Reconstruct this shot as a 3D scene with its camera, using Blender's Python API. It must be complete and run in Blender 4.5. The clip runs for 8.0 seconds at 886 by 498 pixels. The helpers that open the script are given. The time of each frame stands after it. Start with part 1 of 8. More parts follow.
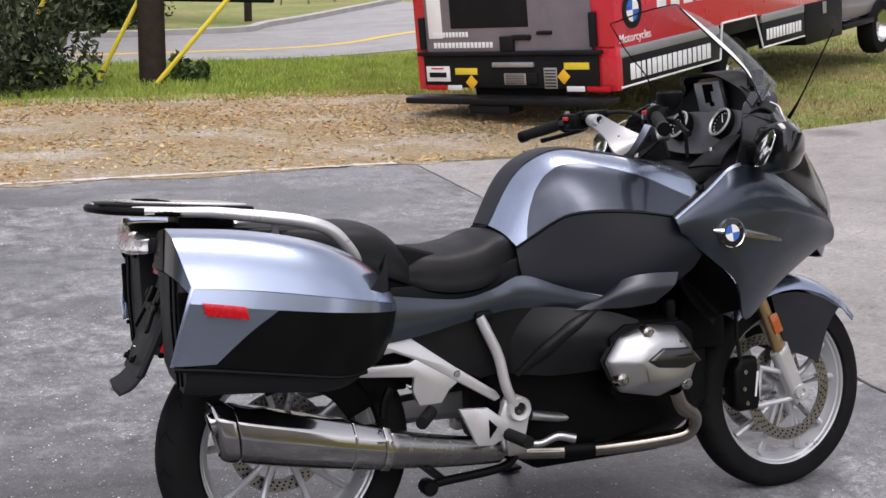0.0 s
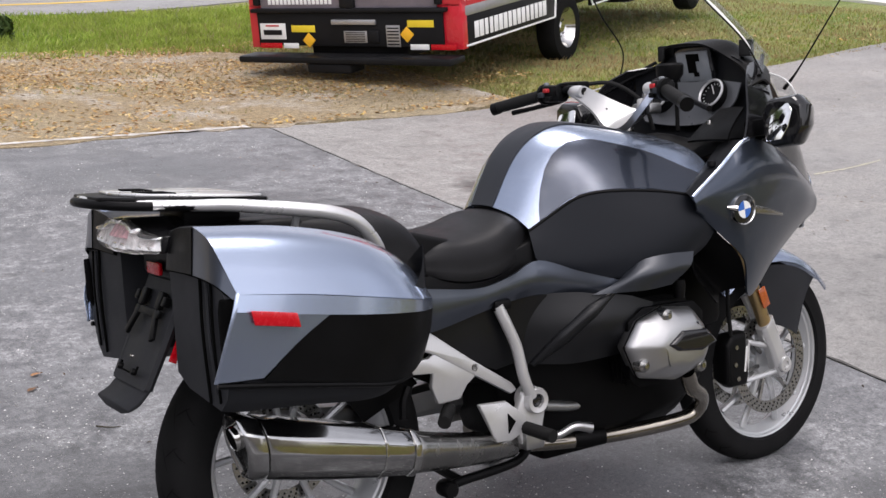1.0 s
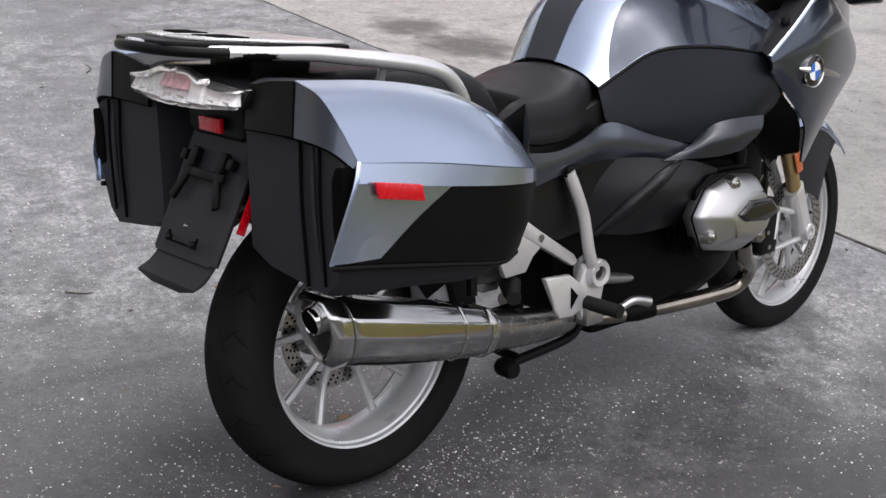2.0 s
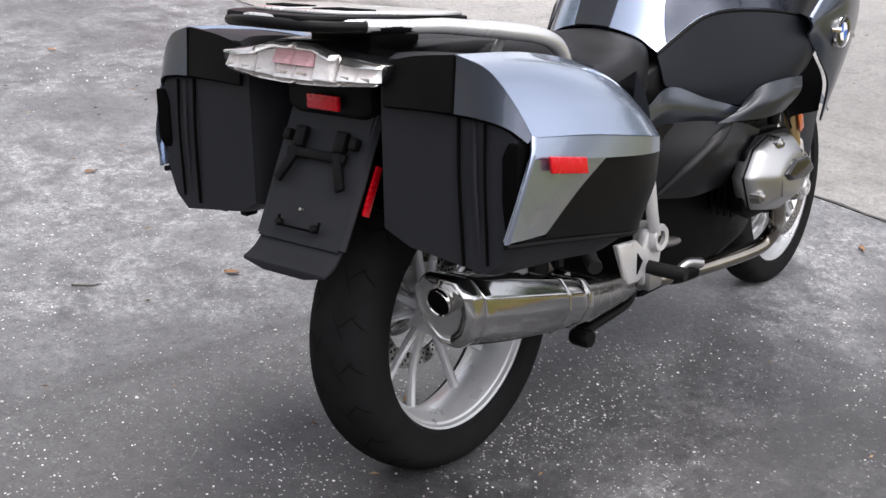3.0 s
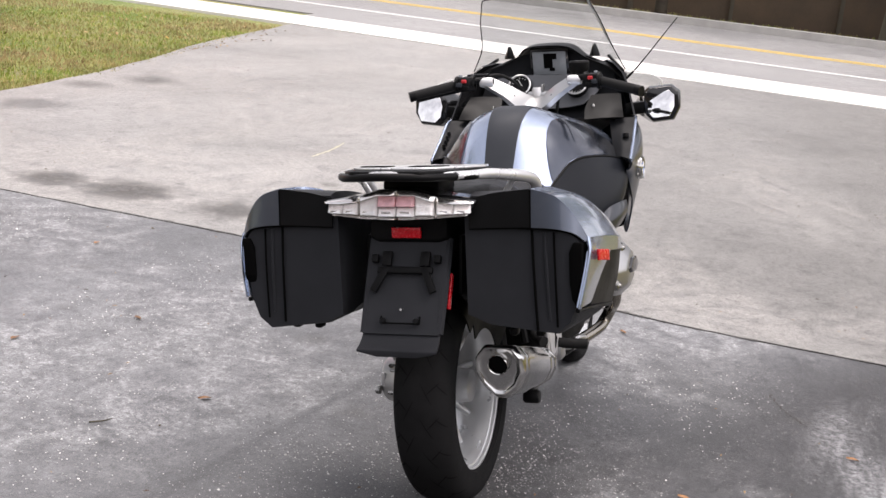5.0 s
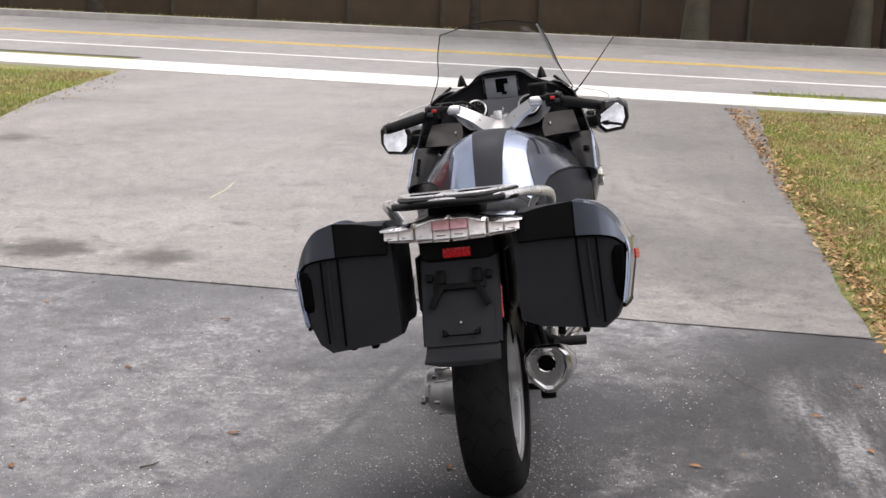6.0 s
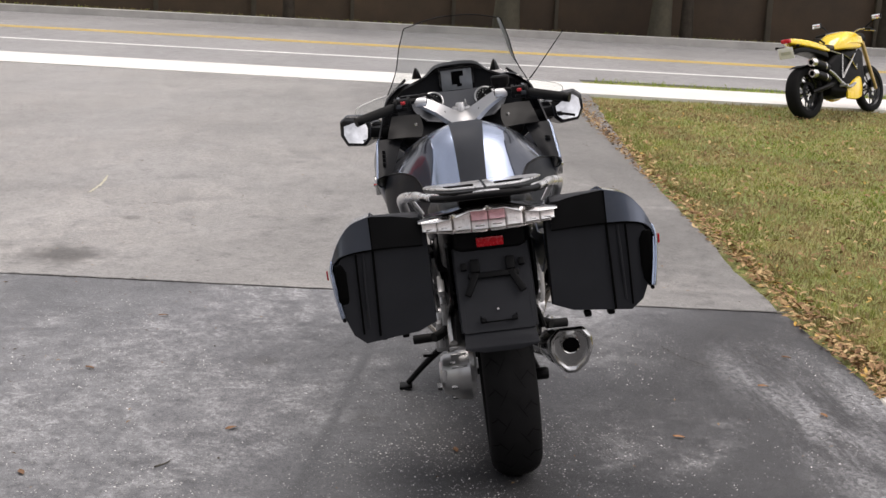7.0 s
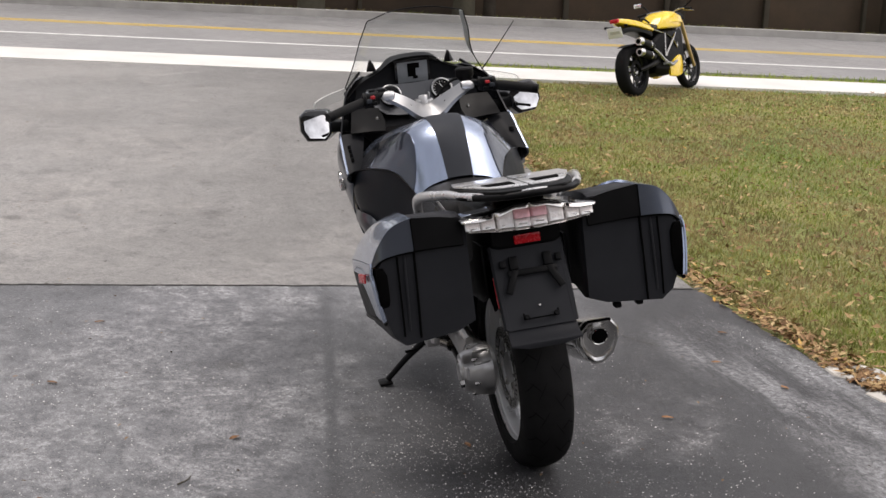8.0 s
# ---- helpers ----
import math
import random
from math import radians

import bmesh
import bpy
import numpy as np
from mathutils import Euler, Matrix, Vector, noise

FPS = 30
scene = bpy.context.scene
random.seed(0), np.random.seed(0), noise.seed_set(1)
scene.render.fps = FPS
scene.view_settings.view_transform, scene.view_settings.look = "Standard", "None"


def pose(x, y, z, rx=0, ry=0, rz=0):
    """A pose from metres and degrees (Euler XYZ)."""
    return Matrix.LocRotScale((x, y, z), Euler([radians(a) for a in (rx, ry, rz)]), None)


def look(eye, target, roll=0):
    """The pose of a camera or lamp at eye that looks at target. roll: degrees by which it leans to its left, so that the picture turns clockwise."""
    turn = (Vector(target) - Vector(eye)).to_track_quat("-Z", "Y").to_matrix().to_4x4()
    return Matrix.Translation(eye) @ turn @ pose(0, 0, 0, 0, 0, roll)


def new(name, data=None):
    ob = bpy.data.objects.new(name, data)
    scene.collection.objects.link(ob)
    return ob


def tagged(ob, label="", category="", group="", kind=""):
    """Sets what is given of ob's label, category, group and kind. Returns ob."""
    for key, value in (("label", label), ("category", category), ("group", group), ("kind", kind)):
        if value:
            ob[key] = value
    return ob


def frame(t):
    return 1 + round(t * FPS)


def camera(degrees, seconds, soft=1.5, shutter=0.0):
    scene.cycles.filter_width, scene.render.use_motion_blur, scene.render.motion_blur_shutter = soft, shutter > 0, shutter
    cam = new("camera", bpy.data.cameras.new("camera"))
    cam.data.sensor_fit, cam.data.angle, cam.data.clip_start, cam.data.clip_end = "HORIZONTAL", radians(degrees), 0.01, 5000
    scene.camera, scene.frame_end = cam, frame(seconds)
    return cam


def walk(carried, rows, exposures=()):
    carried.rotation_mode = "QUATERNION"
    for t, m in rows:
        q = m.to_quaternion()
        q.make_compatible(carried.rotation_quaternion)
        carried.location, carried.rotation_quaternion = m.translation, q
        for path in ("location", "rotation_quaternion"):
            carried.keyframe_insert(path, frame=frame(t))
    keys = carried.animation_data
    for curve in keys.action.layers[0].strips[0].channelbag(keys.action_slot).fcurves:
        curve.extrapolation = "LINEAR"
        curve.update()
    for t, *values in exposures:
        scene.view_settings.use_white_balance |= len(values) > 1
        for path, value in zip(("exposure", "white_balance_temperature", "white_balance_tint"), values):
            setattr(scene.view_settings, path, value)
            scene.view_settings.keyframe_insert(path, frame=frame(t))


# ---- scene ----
cam = camera(39.2, 8.0)
PATH = [
    (0, (-0.8065, -2.884, 1.586), (-0.015, -1.075, 1.112), 0.9),
    (0.5, (-1.054, -2.678, 1.606), (-0.092, -0.965, 1.095), 1.7),
    (1, (-1.209, -2.402, 1.599), (-0.114, -0.780, 1.060), 1.9),
    (1.5, (-1.342, -2.110, 1.548), (-0.154, -0.614, 0.863), 4.3),
    (1.7, (-1.407, -1.990, 1.541), (-0.171, -0.549, 0.823), 5.3),
    (2.8, (-1.746, -1.413, 1.467), (-0.307, -0.254, 0.628), 6.7),
    (3, (-1.867, -1.343, 1.462), (-0.362, -0.231, 0.675), 7.0),
    (3.5, (-2.242, -1.235, 1.495), (-0.593, -0.234, 0.860), 4.8),
    (4, (-2.567, -1.107, 1.475), (-0.777, -0.292, 0.973), 4.4),
    (4.5, (-2.904, -0.9805, 1.466), (-1.029, -0.324, 1.045), 5.1),
    (4.7, (-3.061, -0.9171, 1.468), (-1.174, -0.308, 1.035), 5.7),
    (5.8, (-3.594, -0.361, 1.465), (-1.628, -0.041, 1.072), 4.9),
    (6, (-3.688, -0.2389, 1.465), (-1.709, 0.013, 1.086), 2.5),
    (6.5, (-3.808, 0.08938, 1.458), (-1.812, 0.150, 1.090), 3.2),
    (7, (-3.827, 0.4579, 1.459), (-1.836, 0.367, 1.076), 2.9),
    (7.5, (-3.787, 0.8343, 1.464), (-1.808, 0.572, 1.091), 2.3),
    (8, (-3.707, 1.200, 1.483), (-1.768, 0.757, 1.081), 2.7),
]
walk(cam, [(t, look(eye, target, roll)) for t, eye, target, roll in PATH],
     [(0, 0.46, 6450, 18), (1.5, 0.55, 6490, 15), (2.8, 0.87, 6500, 14), (3.5, 1.09, 6530, 14), (4.5, 1.03, 6700, 17), (6.0, 0.66, 6780, 16), (8, 0.36, 6800, 15)])

# ---- daylight: bright high overcast ----
world = bpy.data.worlds.new("overcast_sky")
scene.world = world
world.use_nodes = True
wn, wl = world.node_tree.nodes, world.node_tree.links
wn.clear()
sky = wn.new("ShaderNodeTexSky")
sky.sky_type = "NISHITA"
sky.sun_disc = False
sky.sun_elevation = radians(58)
sky.sun_rotation = radians(200)
sky.dust_density = 3.0
grey = wn.new("ShaderNodeHueSaturation")
grey.inputs["Saturation"].default_value = 0.22
backg = wn.new("ShaderNodeBackground")
backg.inputs["Strength"].default_value = 0.14
wout = wn.new("ShaderNodeOutputWorld")
ctex, ccol, cmul, cdir = wn.new("ShaderNodeTexNoise"), wn.new("ShaderNodeValToRGB"), wn.new("ShaderNodeMix"), wn.new("ShaderNodeTexCoord")
ctex.inputs["Scale"].default_value, ctex.inputs["Detail"].default_value, ctex.inputs["Roughness"].default_value = 2.6, 6.0, 0.62
ccol.color_ramp.elements[0].position, ccol.color_ramp.elements[0].color = 0.36, (0.86, 0.88, 0.92, 1)
ccol.color_ramp.elements[1].position, ccol.color_ramp.elements[1].color = 0.62, (1.55, 1.54, 1.52, 1)
cmul.data_type, cmul.blend_type = "RGBA", "MULTIPLY"
cmul.inputs["Factor"].default_value = 1.0
wl.new(cdir.outputs["Generated"], ctex.inputs["Vector"])
wl.new(ctex.outputs["Fac"], ccol.inputs["Fac"])
wl.new(sky.outputs[0], cmul.inputs["A"])
wl.new(ccol.outputs["Color"], cmul.inputs["B"])
wl.new(cmul.outputs["Result"], grey.inputs["Color"])
wl.new(grey.outputs[0], backg.inputs["Color"])
wl.new(backg.outputs[0], wout.inputs["Surface"])

sun = new("sun", bpy.data.lights.new("sun", "SUN"))
sun.data.energy, sun.data.angle, sun.data.color = 1.5, radians(28), (1.0, 0.97, 0.93)
sun.matrix_world = look((3, 4, 13), (0.0, 0, 0))

# ---- materials ----
def node_mat(name):
    m = bpy.data.materials.new(name)
    m.use_nodes = True
    n = m.node_tree.nodes
    return m, n, m.node_tree.links, n["Principled BSDF"]


def noise_node(n, l, scale, detail=4.0, rough=0.6, coord="Object", stretch=None):
    tc = n.new("ShaderNodeTexCoord")
    tex = n.new("ShaderNodeTexNoise")
    tex.inputs["Scale"].default_value, tex.inputs["Detail"].default_value, tex.inputs["Roughness"].default_value = scale, detail, rough
    if stretch:
        mp = n.new("ShaderNodeMapping")
        mp.inputs["Scale"].default_value = stretch
        l.new(tc.outputs[coord], mp.inputs["Vector"])
        l.new(mp.outputs[0], tex.inputs["Vector"])
    else:
        l.new(tc.outputs[coord], tex.inputs["Vector"])
    return tex.outputs["Fac"]


def ramp(n, l, fac, stops):
    r = n.new("ShaderNodeValToRGB")
    e = r.color_ramp.elements
    while len(e) < len(stops):
        e.new(0.5)
    for k, (p, c) in enumerate(stops):
        e[k].position, e[k].color = p, (*c, 1) if len(c) == 3 else c
    l.new(fac, r.inputs["Fac"])
    return r.outputs["Color"]


def grey3(v):
    return (v, v, v)


def mixc(n, l, fac, a, b, kind="MIX"):
    m = n.new("ShaderNodeMix")
    m.data_type, m.blend_type = "RGBA", kind
    for sock, v in ((m.inputs["Factor"], fac), (m.inputs["A"], a), (m.inputs["B"], b)):
        if hasattr(v, "is_output"):
            l.new(v, sock)
        elif isinstance(v, (int, float)):
            sock.default_value = v if sock.type == "VALUE" else (v, v, v, 1)
        else:
            sock.default_value = (*v, 1)
    return m.outputs["Result"]


def bump(n, l, b, height, strength, dist=0.002):
    k = n.new("ShaderNodeBump")
    k.inputs["Strength"].default_value, k.inputs["Distance"].default_value = strength, dist
    l.new(height, k.inputs["Height"])
    l.new(k.outputs[0], b.inputs["Normal"])


def surface(name, colour, rough=0.5, metal=0.0, vary=0.12, scale=9.0, grain=220.0, relief=0.15, depth=0.0006, coat=0.0, coat_rough=0.05, rough_vary=0.1, random=0.0):
    """A plain surface with broad and fine variation of colour and gloss, and fine relief."""
    m, n, l, b = node_mat(name)
    broad, fine = noise_node(n, l, scale, 5), noise_node(n, l, grain, 3)
    lo, hi = tuple(c * (1 - vary) for c in colour), tuple(min(1, c * (1 + vary)) for c in colour)
    col = ramp(n, l, broad, [(0.3, lo), (0.7, hi)])
    col = mixc(n, l, 0.25, col, ramp(n, l, fine, [(0.3, lo), (0.7, hi)]))
    if random:
        info = n.new("ShaderNodeObjectInfo")
        col = mixc(n, l, 1.0, col, ramp(n, l, info.outputs["Random"], [(0, grey3(1 - random)), (1, grey3(1.0))]), "MULTIPLY")
    l.new(col, b.inputs["Base Color"])
    l.new(ramp(n, l, broad, [(0.25, grey3(max(0.02, rough - rough_vary))), (0.75, grey3(min(1, rough + rough_vary)))]), b.inputs["Roughness"])
    b.inputs["Metallic"].default_value = metal
    b.inputs["Coat Weight"].default_value, b.inputs["Coat Roughness"].default_value = coat, coat_rough
    if max(colour) < 0.06:
        b.inputs["Specular IOR Level"].default_value = 0.05 if rough > 0.7 else 0.10 if rough > 0.2 else 0.3
    if relief:
        bump(n, l, b, fine, relief, depth)
    return m


def metallic_paint(name, colour, metal=0.75, rough=0.32, coat=1.0):
    """Flake paint under clear lacquer, with a little dust."""
    m, n, l, b = node_mat(name)
    flake = noise_node(n, l, 2600, 1)
    dust = noise_node(n, l, 6, 6, 0.7)
    col = ramp(n, l, flake, [(0.25, tuple(c * 0.82 for c in colour)), (0.75, tuple(min(1, c * 1.18) for c in colour))])
    col = mixc(n, l, ramp(n, l, dust, [(0.55, grey3(0)), (0.85, grey3(0.12))]), col, (0.35, 0.34, 0.32))
    l.new(col, b.inputs["Base Color"])
    b.inputs["Metallic"].default_value = metal
    b.inputs["Roughness"].default_value = rough
    b.inputs["Coat Weight"].default_value = coat
    l.new(ramp(n, l, dust, [(0.3, grey3(0.03)), (0.9, grey3(0.12))]), b.inputs["Coat Roughness"])
    bump(n, l, b, noise_node(n, l, 900, 2), 0.03, 0.0004)
    return m


SILVER = metallic_paint("silver_blue_paint", (0.34, 0.40, 0.52), 0.90, 0.27, 0.9)
# SCOOP: silver paint with a dark ground reflection put into its colour
SCOOP = metallic_paint("dark_reflection_paint", (0.042, 0.050, 0.068), 0.90, 0.27, 0.6)
# LIDEND: darker copy of the silver paint, with dull reflections put into the colour
LIDEND = metallic_paint("shaded_silver_blue_paint", (0.090, 0.104, 0.134), 0.85, 0.3, 0.6)
GREYPAINT = metallic_paint("dark_grey_paint", (0.048, 0.060, 0.084), 0.75, 0.32, 0.55)
WINGP = metallic_paint("graphite_paint", (0.030, 0.034, 0.042), 0.6, 0.36, 0.4)
STRIPE = surface("matt_grey_plastic", (0.034, 0.037, 0.043), 0.5, 0.0, 0.1, 12, 700, 0.35, 0.0004)
BLACKP = surface("black_moulded_plastic", (0.0042, 0.0042, 0.0045), 0.42, 0.0, 0.2, 10, 900, 0.35, 0.0004)
CASEP = surface("dark_grey_case_plastic", (0.023, 0.024, 0.027), 0.5, 0.0, 0.12, 8, 1100, 0.4, 0.0004)
GLOSSB = surface("gloss_black_plastic", (0.010, 0.010, 0.011), 0.12, 0.0, 0.2, 5, 300, 0.02, 0.0002, 0.5)
KNEE = surface("satin_charcoal_panel", (0.011, 0.0125, 0.0160), 0.42, 0.0, 0.1, 7, 600, 0.15, 0.0003)
KNEE.node_tree.nodes["Principled BSDF"].inputs["Specular IOR Level"].default_value = 0.13
COVERM = surface("satin_black_cover", (0.0065, 0.0068, 0.0078), 0.34, 0.0, 0.15, 7, 500, 0.12, 0.0003)
COVERM.node_tree.nodes["Principled BSDF"].inputs["Specular IOR Level"].default_value = 0.30
SEATM = surface("black_seat_vinyl", (0.012, 0.012, 0.013), 0.46, 0.0, 0.25, 14, 420, 0.5, 0.0006)
SEATM.node_tree.nodes["Principled BSDF"].inputs["Specular IOR Level"].default_value = 0.14
RUBBER = surface("tyre_rubber", (0.0110, 0.0110, 0.0113), 0.72, 0.0, 0.3, 12, 500, 0.4, 0.0008, rough_vary=0.15)
GROOVE = surface("tread_groove", (0.002, 0.002, 0.002), 0.95)
TREADM = surface("worn_tread_cut", (0.0050, 0.0050, 0.0052), 0.95)
WHEELM = surface("silver_wheel_paint", (0.55, 0.56, 0.57), 0.33, 0.55, 0.06, 10, 500, 0.06, 0.0003, 0.4)
ALU = surface("cast_aluminium", (0.44, 0.44, 0.44), 0.36, 1.0, 0.05, 18, 600, 0.12, 0.0004, rough_vary=0.03)
ALUB = surface("bright_silver_bracket", (0.60, 0.60, 0.60), 0.36, 0.55, 0.06, 14, 600, 0.12, 0.0004)
RAILM = surface("silver_rail_paint", (0.62, 0.62, 0.62), 0.3, 0.6, 0.06, 10, 700, 0.05, 0.0003, 0.5)
STEEL = surface("brushed_steel", (0.34, 0.335, 0.32), 0.24, 1.0, 0.12, 16, 700, 0.06, 0.0003)
CHROME = surface("polished_chrome", (0.55, 0.545, 0.53), 0.09, 1.0, 0.06, 9, 300, 0.01, 0.0002)
SILBODY = surface("silencer_chrome", (0.47, 0.47, 0.465), 0.055, 1.0, 0.10, 9, 300, 0.012, 0.0002)
SILCAP = surface("end_cap_silver", (0.50, 0.50, 0.495), 0.16, 1.0, 0.10, 14, 500, 0.04, 0.0003)
HEADER = surface("header_pipe_steel", (0.26, 0.24, 0.21), 0.17, 1.0, 0.3, 12, 300, 0.08, 0.0004)
GOLD = surface("gold_anodised_fork", (0.50, 0.36, 0.18), 0.34, 0.9, 0.08, 20, 600, 0.05, 0.0003)
ENGINE = surface("engine_black", (0.0025, 0.0025, 0.0028), 0.5, 0.2, 0.3, 14, 500, 0.3, 0.0006)
REDL = surface("red_reflector", (0.50, 0.003, 0.010), 0.25, 0.0, 0.06, 120, 900, 0.12, 0.0003, 0.15)
AMBER = surface("amber_reflector", (0.42, 0.09, 0.015), 0.22, 0.0, 0.15, 120, 900, 0.4, 0.0006, 0.6)
RUBM = surface("matt_rubber_grip", (0.013, 0.013, 0.013), 0.65, 0.0, 0.2, 20, 500, 0.4, 0.0006)
LAMPSIL = surface("lamp_reflector_silver", (0.93, 0.93, 0.93), 0.12, 0.0, 0.06, 60, 70, 1.0, 0.006)
LAMPTRIM = surface("bright_lamp_trim", (0.85, 0.85, 0.84), 0.15, 0.95, 0.05, 30, 90, 0.3, 0.002)
LAMPRED = surface("lamp_red_insert", (0.88, 0.52, 0.56), 0.12, 0.0, 0.10, 60, 70, 1.0, 0.006)
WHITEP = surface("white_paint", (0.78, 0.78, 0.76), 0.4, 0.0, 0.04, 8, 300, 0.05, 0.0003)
BLUEP = surface("blue_enamel", (0.03, 0.12, 0.42), 0.25, 0.0, 0.05)
GAUGEM = surface("satin_grey_panel", (0.085, 0.088, 0.095), 0.34, 0.3, 0.1, 12, 700, 0.15, 0.0003)
SCREENM = surface("display_grey", (0.20, 0.215, 0.23), 0.14, 0.0, 0.1, 30, 300, 0.05)
INNERM = surface("dark_grey_soft_panel", (0.010, 0.0105, 0.012), 0.5, 0.0, 0.1, 12, 700, 0.35, 0.0004)
REDB = surface("red_button", (0.45, 0.02, 0.025), 0.35)


def glass_mat(name, colour=(1, 1, 1), rough=0.0, clear=0.88, gloss=0.7):
    """Clear sheet: see-through, with gloss that grows at grazing angles."""
    m, n, l, b = node_mat(name)
    n.remove(b)
    tr, gl, mx, lw = n.new("ShaderNodeBsdfTransparent"), n.new("ShaderNodeBsdfGlossy"), n.new("ShaderNodeMixShader"), n.new("ShaderNodeLayerWeight")
    lw.inputs["Blend"].default_value = 0.12
    mul = n.new("ShaderNodeMath")
    mul.operation = "MULTIPLY"
    mul.inputs[1].default_value = gloss
    tr.inputs["Color"].default_value = (*(c * clear for c in colour), 1)
    gl.inputs["Roughness"].default_value = rough + 0.02
    l.new(lw.outputs["Facing"], mul.inputs[0])
    l.new(mul.outputs[0], mx.inputs["Fac"])
    l.new(tr.outputs[0], mx.inputs[1])
    l.new(gl.outputs[0], mx.inputs[2])
    l.new(mx.outputs[0], n["Material Output"].inputs["Surface"])
    return m


SCREENG = glass_mat("windscreen_polycarbonate", (0.975, 0.985, 0.985), 0.0, 0.985, 0.4)
LENSG = glass_mat("clear_lamp_lens", (1, 0.98, 0.97), 0.02, 0.97, 0.5)
MIRRORM = surface("mirror_glass", (0.9, 0.9, 0.9), 0.0, 1.0, 0.0, 5, 50, 0.0, rough_vary=0.01)

# ---- shape helpers ----
V = Vector


def link(name, bm, material, parent=None, label="", smooth=True, angle=38.0):
    bmesh.ops.remove_doubles(bm, verts=bm.verts, dist=1e-5)
    bmesh.ops.recalc_face_normals(bm, faces=bm.faces)
    lim = radians(angle)
    for f in bm.faces:
        f.smooth = smooth
    for e in bm.edges:
        if len(e.link_faces) == 2 and e.calc_face_angle(0) > lim:
            e.smooth = False
    me = bpy.data.meshes.new(name)
    bm.to_mesh(me)
    bm.free()
    for m in material if isinstance(material, (list, tuple)) else (material,):
        me.materials.append(m)
    ob = new(name, me)
    if parent:
        ob.parent = parent
    if label:
        ob["label"] = label
    return ob


def part(name, bm, material, parent, label="", smooth=True, angle=38.0):
    return link(name, bm, material, parent, label, smooth, angle)


def thing(name, m, label, category, group="", kind=""):
    ob = new(name)
    ob.empty_display_size = 0.1
    ob.matrix_world = m
    return tagged(ob, label, category, group, kind)


def spline(pts, n=6, closed=False):
    """Catmull-Rom curve through the points, n steps to a span."""
    p = [np.array(q, float) for q in pts]
    k = len(p)
    if k < 3 and not closed:
        return [p[0] + (p[-1] - p[0]) * i / n for i in range(n + 1)]
    out = []
    for i in range(k if closed else k - 1):
        if closed:
            a, b, c, d = p[(i - 1) % k], p[i], p[(i + 1) % k], p[(i + 2) % k]
        else:
            b, c = p[i], p[i + 1]
            a = p[i - 1] if i else 2 * b - c
            d = p[i + 2] if i + 2 < k else 2 * c - b
        for s in range(n):
            t = s / n
            out.append(0.5 * (2 * b + (c - a) * t + (2 * a - 5 * b + 4 * c - d) * t * t + (3 * b - a - 3 * c + d) * t**3))
    if not closed:
        out.append(p[-1])
    return out


def skin(bm, rows, closed=False, caps=False):
    """Quads between rows of points of equal count."""
    vs = [[bm.verts.new(tuple(q)) for q in r] for r in rows]
    m = len(vs[0])
    for a, b in zip(vs, vs[1:]):
        for j in range(m if closed else m - 1):
            k = (j + 1) % m
            bm.faces.new((a[j], a[k], b[k], b[j]))
    if caps:
        bm.faces.new(vs[0])
        bm.faces.new(vs[-1][::-1])
    return vs


def thicken(bm, thick):
    """Gives an open sheet an inner face and a rim."""
    bmesh.ops.recalc_face_normals(bm, faces=bm.faces)
    bm.normal_update()
    faces, rim = bm.faces[:], [e for e in bm.edges if len(e.link_faces) == 1]
    inner = {v: bm.verts.new(v.co - v.normal * thick) for v in bm.verts[:]}
    for f in faces:
        bm.faces.new([inner[v] for v in reversed(f.verts)])
    for e in rim:
        a, b = e.verts
        bm.faces.new((a, b, inner[b], inner[a]))


def surf(grid, nu=5, nv=5, thick=0.0):
    """A smooth sheet through a grid of control points, with thickness inwards."""
    cols = [spline(r, nv) for r in grid]
    rows = list(zip(*[spline([c[j] for c in cols], nu) for j in range(len(cols[0]))]))
    bm = bmesh.new()
    skin(bm, rows)
    if thick:
        thicken(bm, thick)
    return bm


def loft(rings, n=4, straight=True, caps=True, smooth_along=True, bevel=0.0, segs=2):
    """A closed body through rings of points; rings keep their corners when straight."""
    rr = [r if straight else spline(r, n, True) for r in rings]
    if smooth_along and len(rr) > 2:
        m = len(rr[0])
        rr = list(zip(*[spline([r[j] for r in rr], n) for j in range(m)]))
    bm = bmesh.new()
    skin(bm, rr, True, caps)
    if bevel:
        bmesh.ops.recalc_face_normals(bm, faces=bm.faces)
        es = [e for e in bm.edges if len(e.link_faces) == 2 and e.calc_face_angle(0) > radians(24)]
        bmesh.ops.bevel(bm, geom=es, offset=bevel, segments=segs, profile=0.5, affect="EDGES", clamp_overlap=True)
    return bm


def tube(pts, r, sides=10, n=6, caps=True, smooth=True):
    """A round bar along a path; r is one radius or one for each point."""
    path = spline(pts, n) if smooth and len(pts) > 2 else [np.array(q, float) for q in pts]
    rs = [r] * len(path) if isinstance(r, (int, float)) else np.interp(np.linspace(0, 1, len(path)), np.linspace(0, 1, len(r)), r)
    bm = bmesh.new()
    rows, side = [], None
    for i, p in enumerate(path):
        d = path[min(i + 1, len(path) - 1)] - path[max(i - 1, 0)]
        d = d / np.linalg.norm(d)
        if side is None:
            side = np.cross(d, (0, 0, 1) if abs(d[2]) < 0.9 else (1, 0, 0))
        side = side - d * (side @ d)
        side = side / np.linalg.norm(side)
        up = np.cross(side, d)
        rows.append([p + rs[i] * (math.cos(a) * side + math.sin(a) * up) for a in np.linspace(0, 2 * math.pi, sides, endpoint=False)])
    skin(bm, rows, True, caps)
    return bm


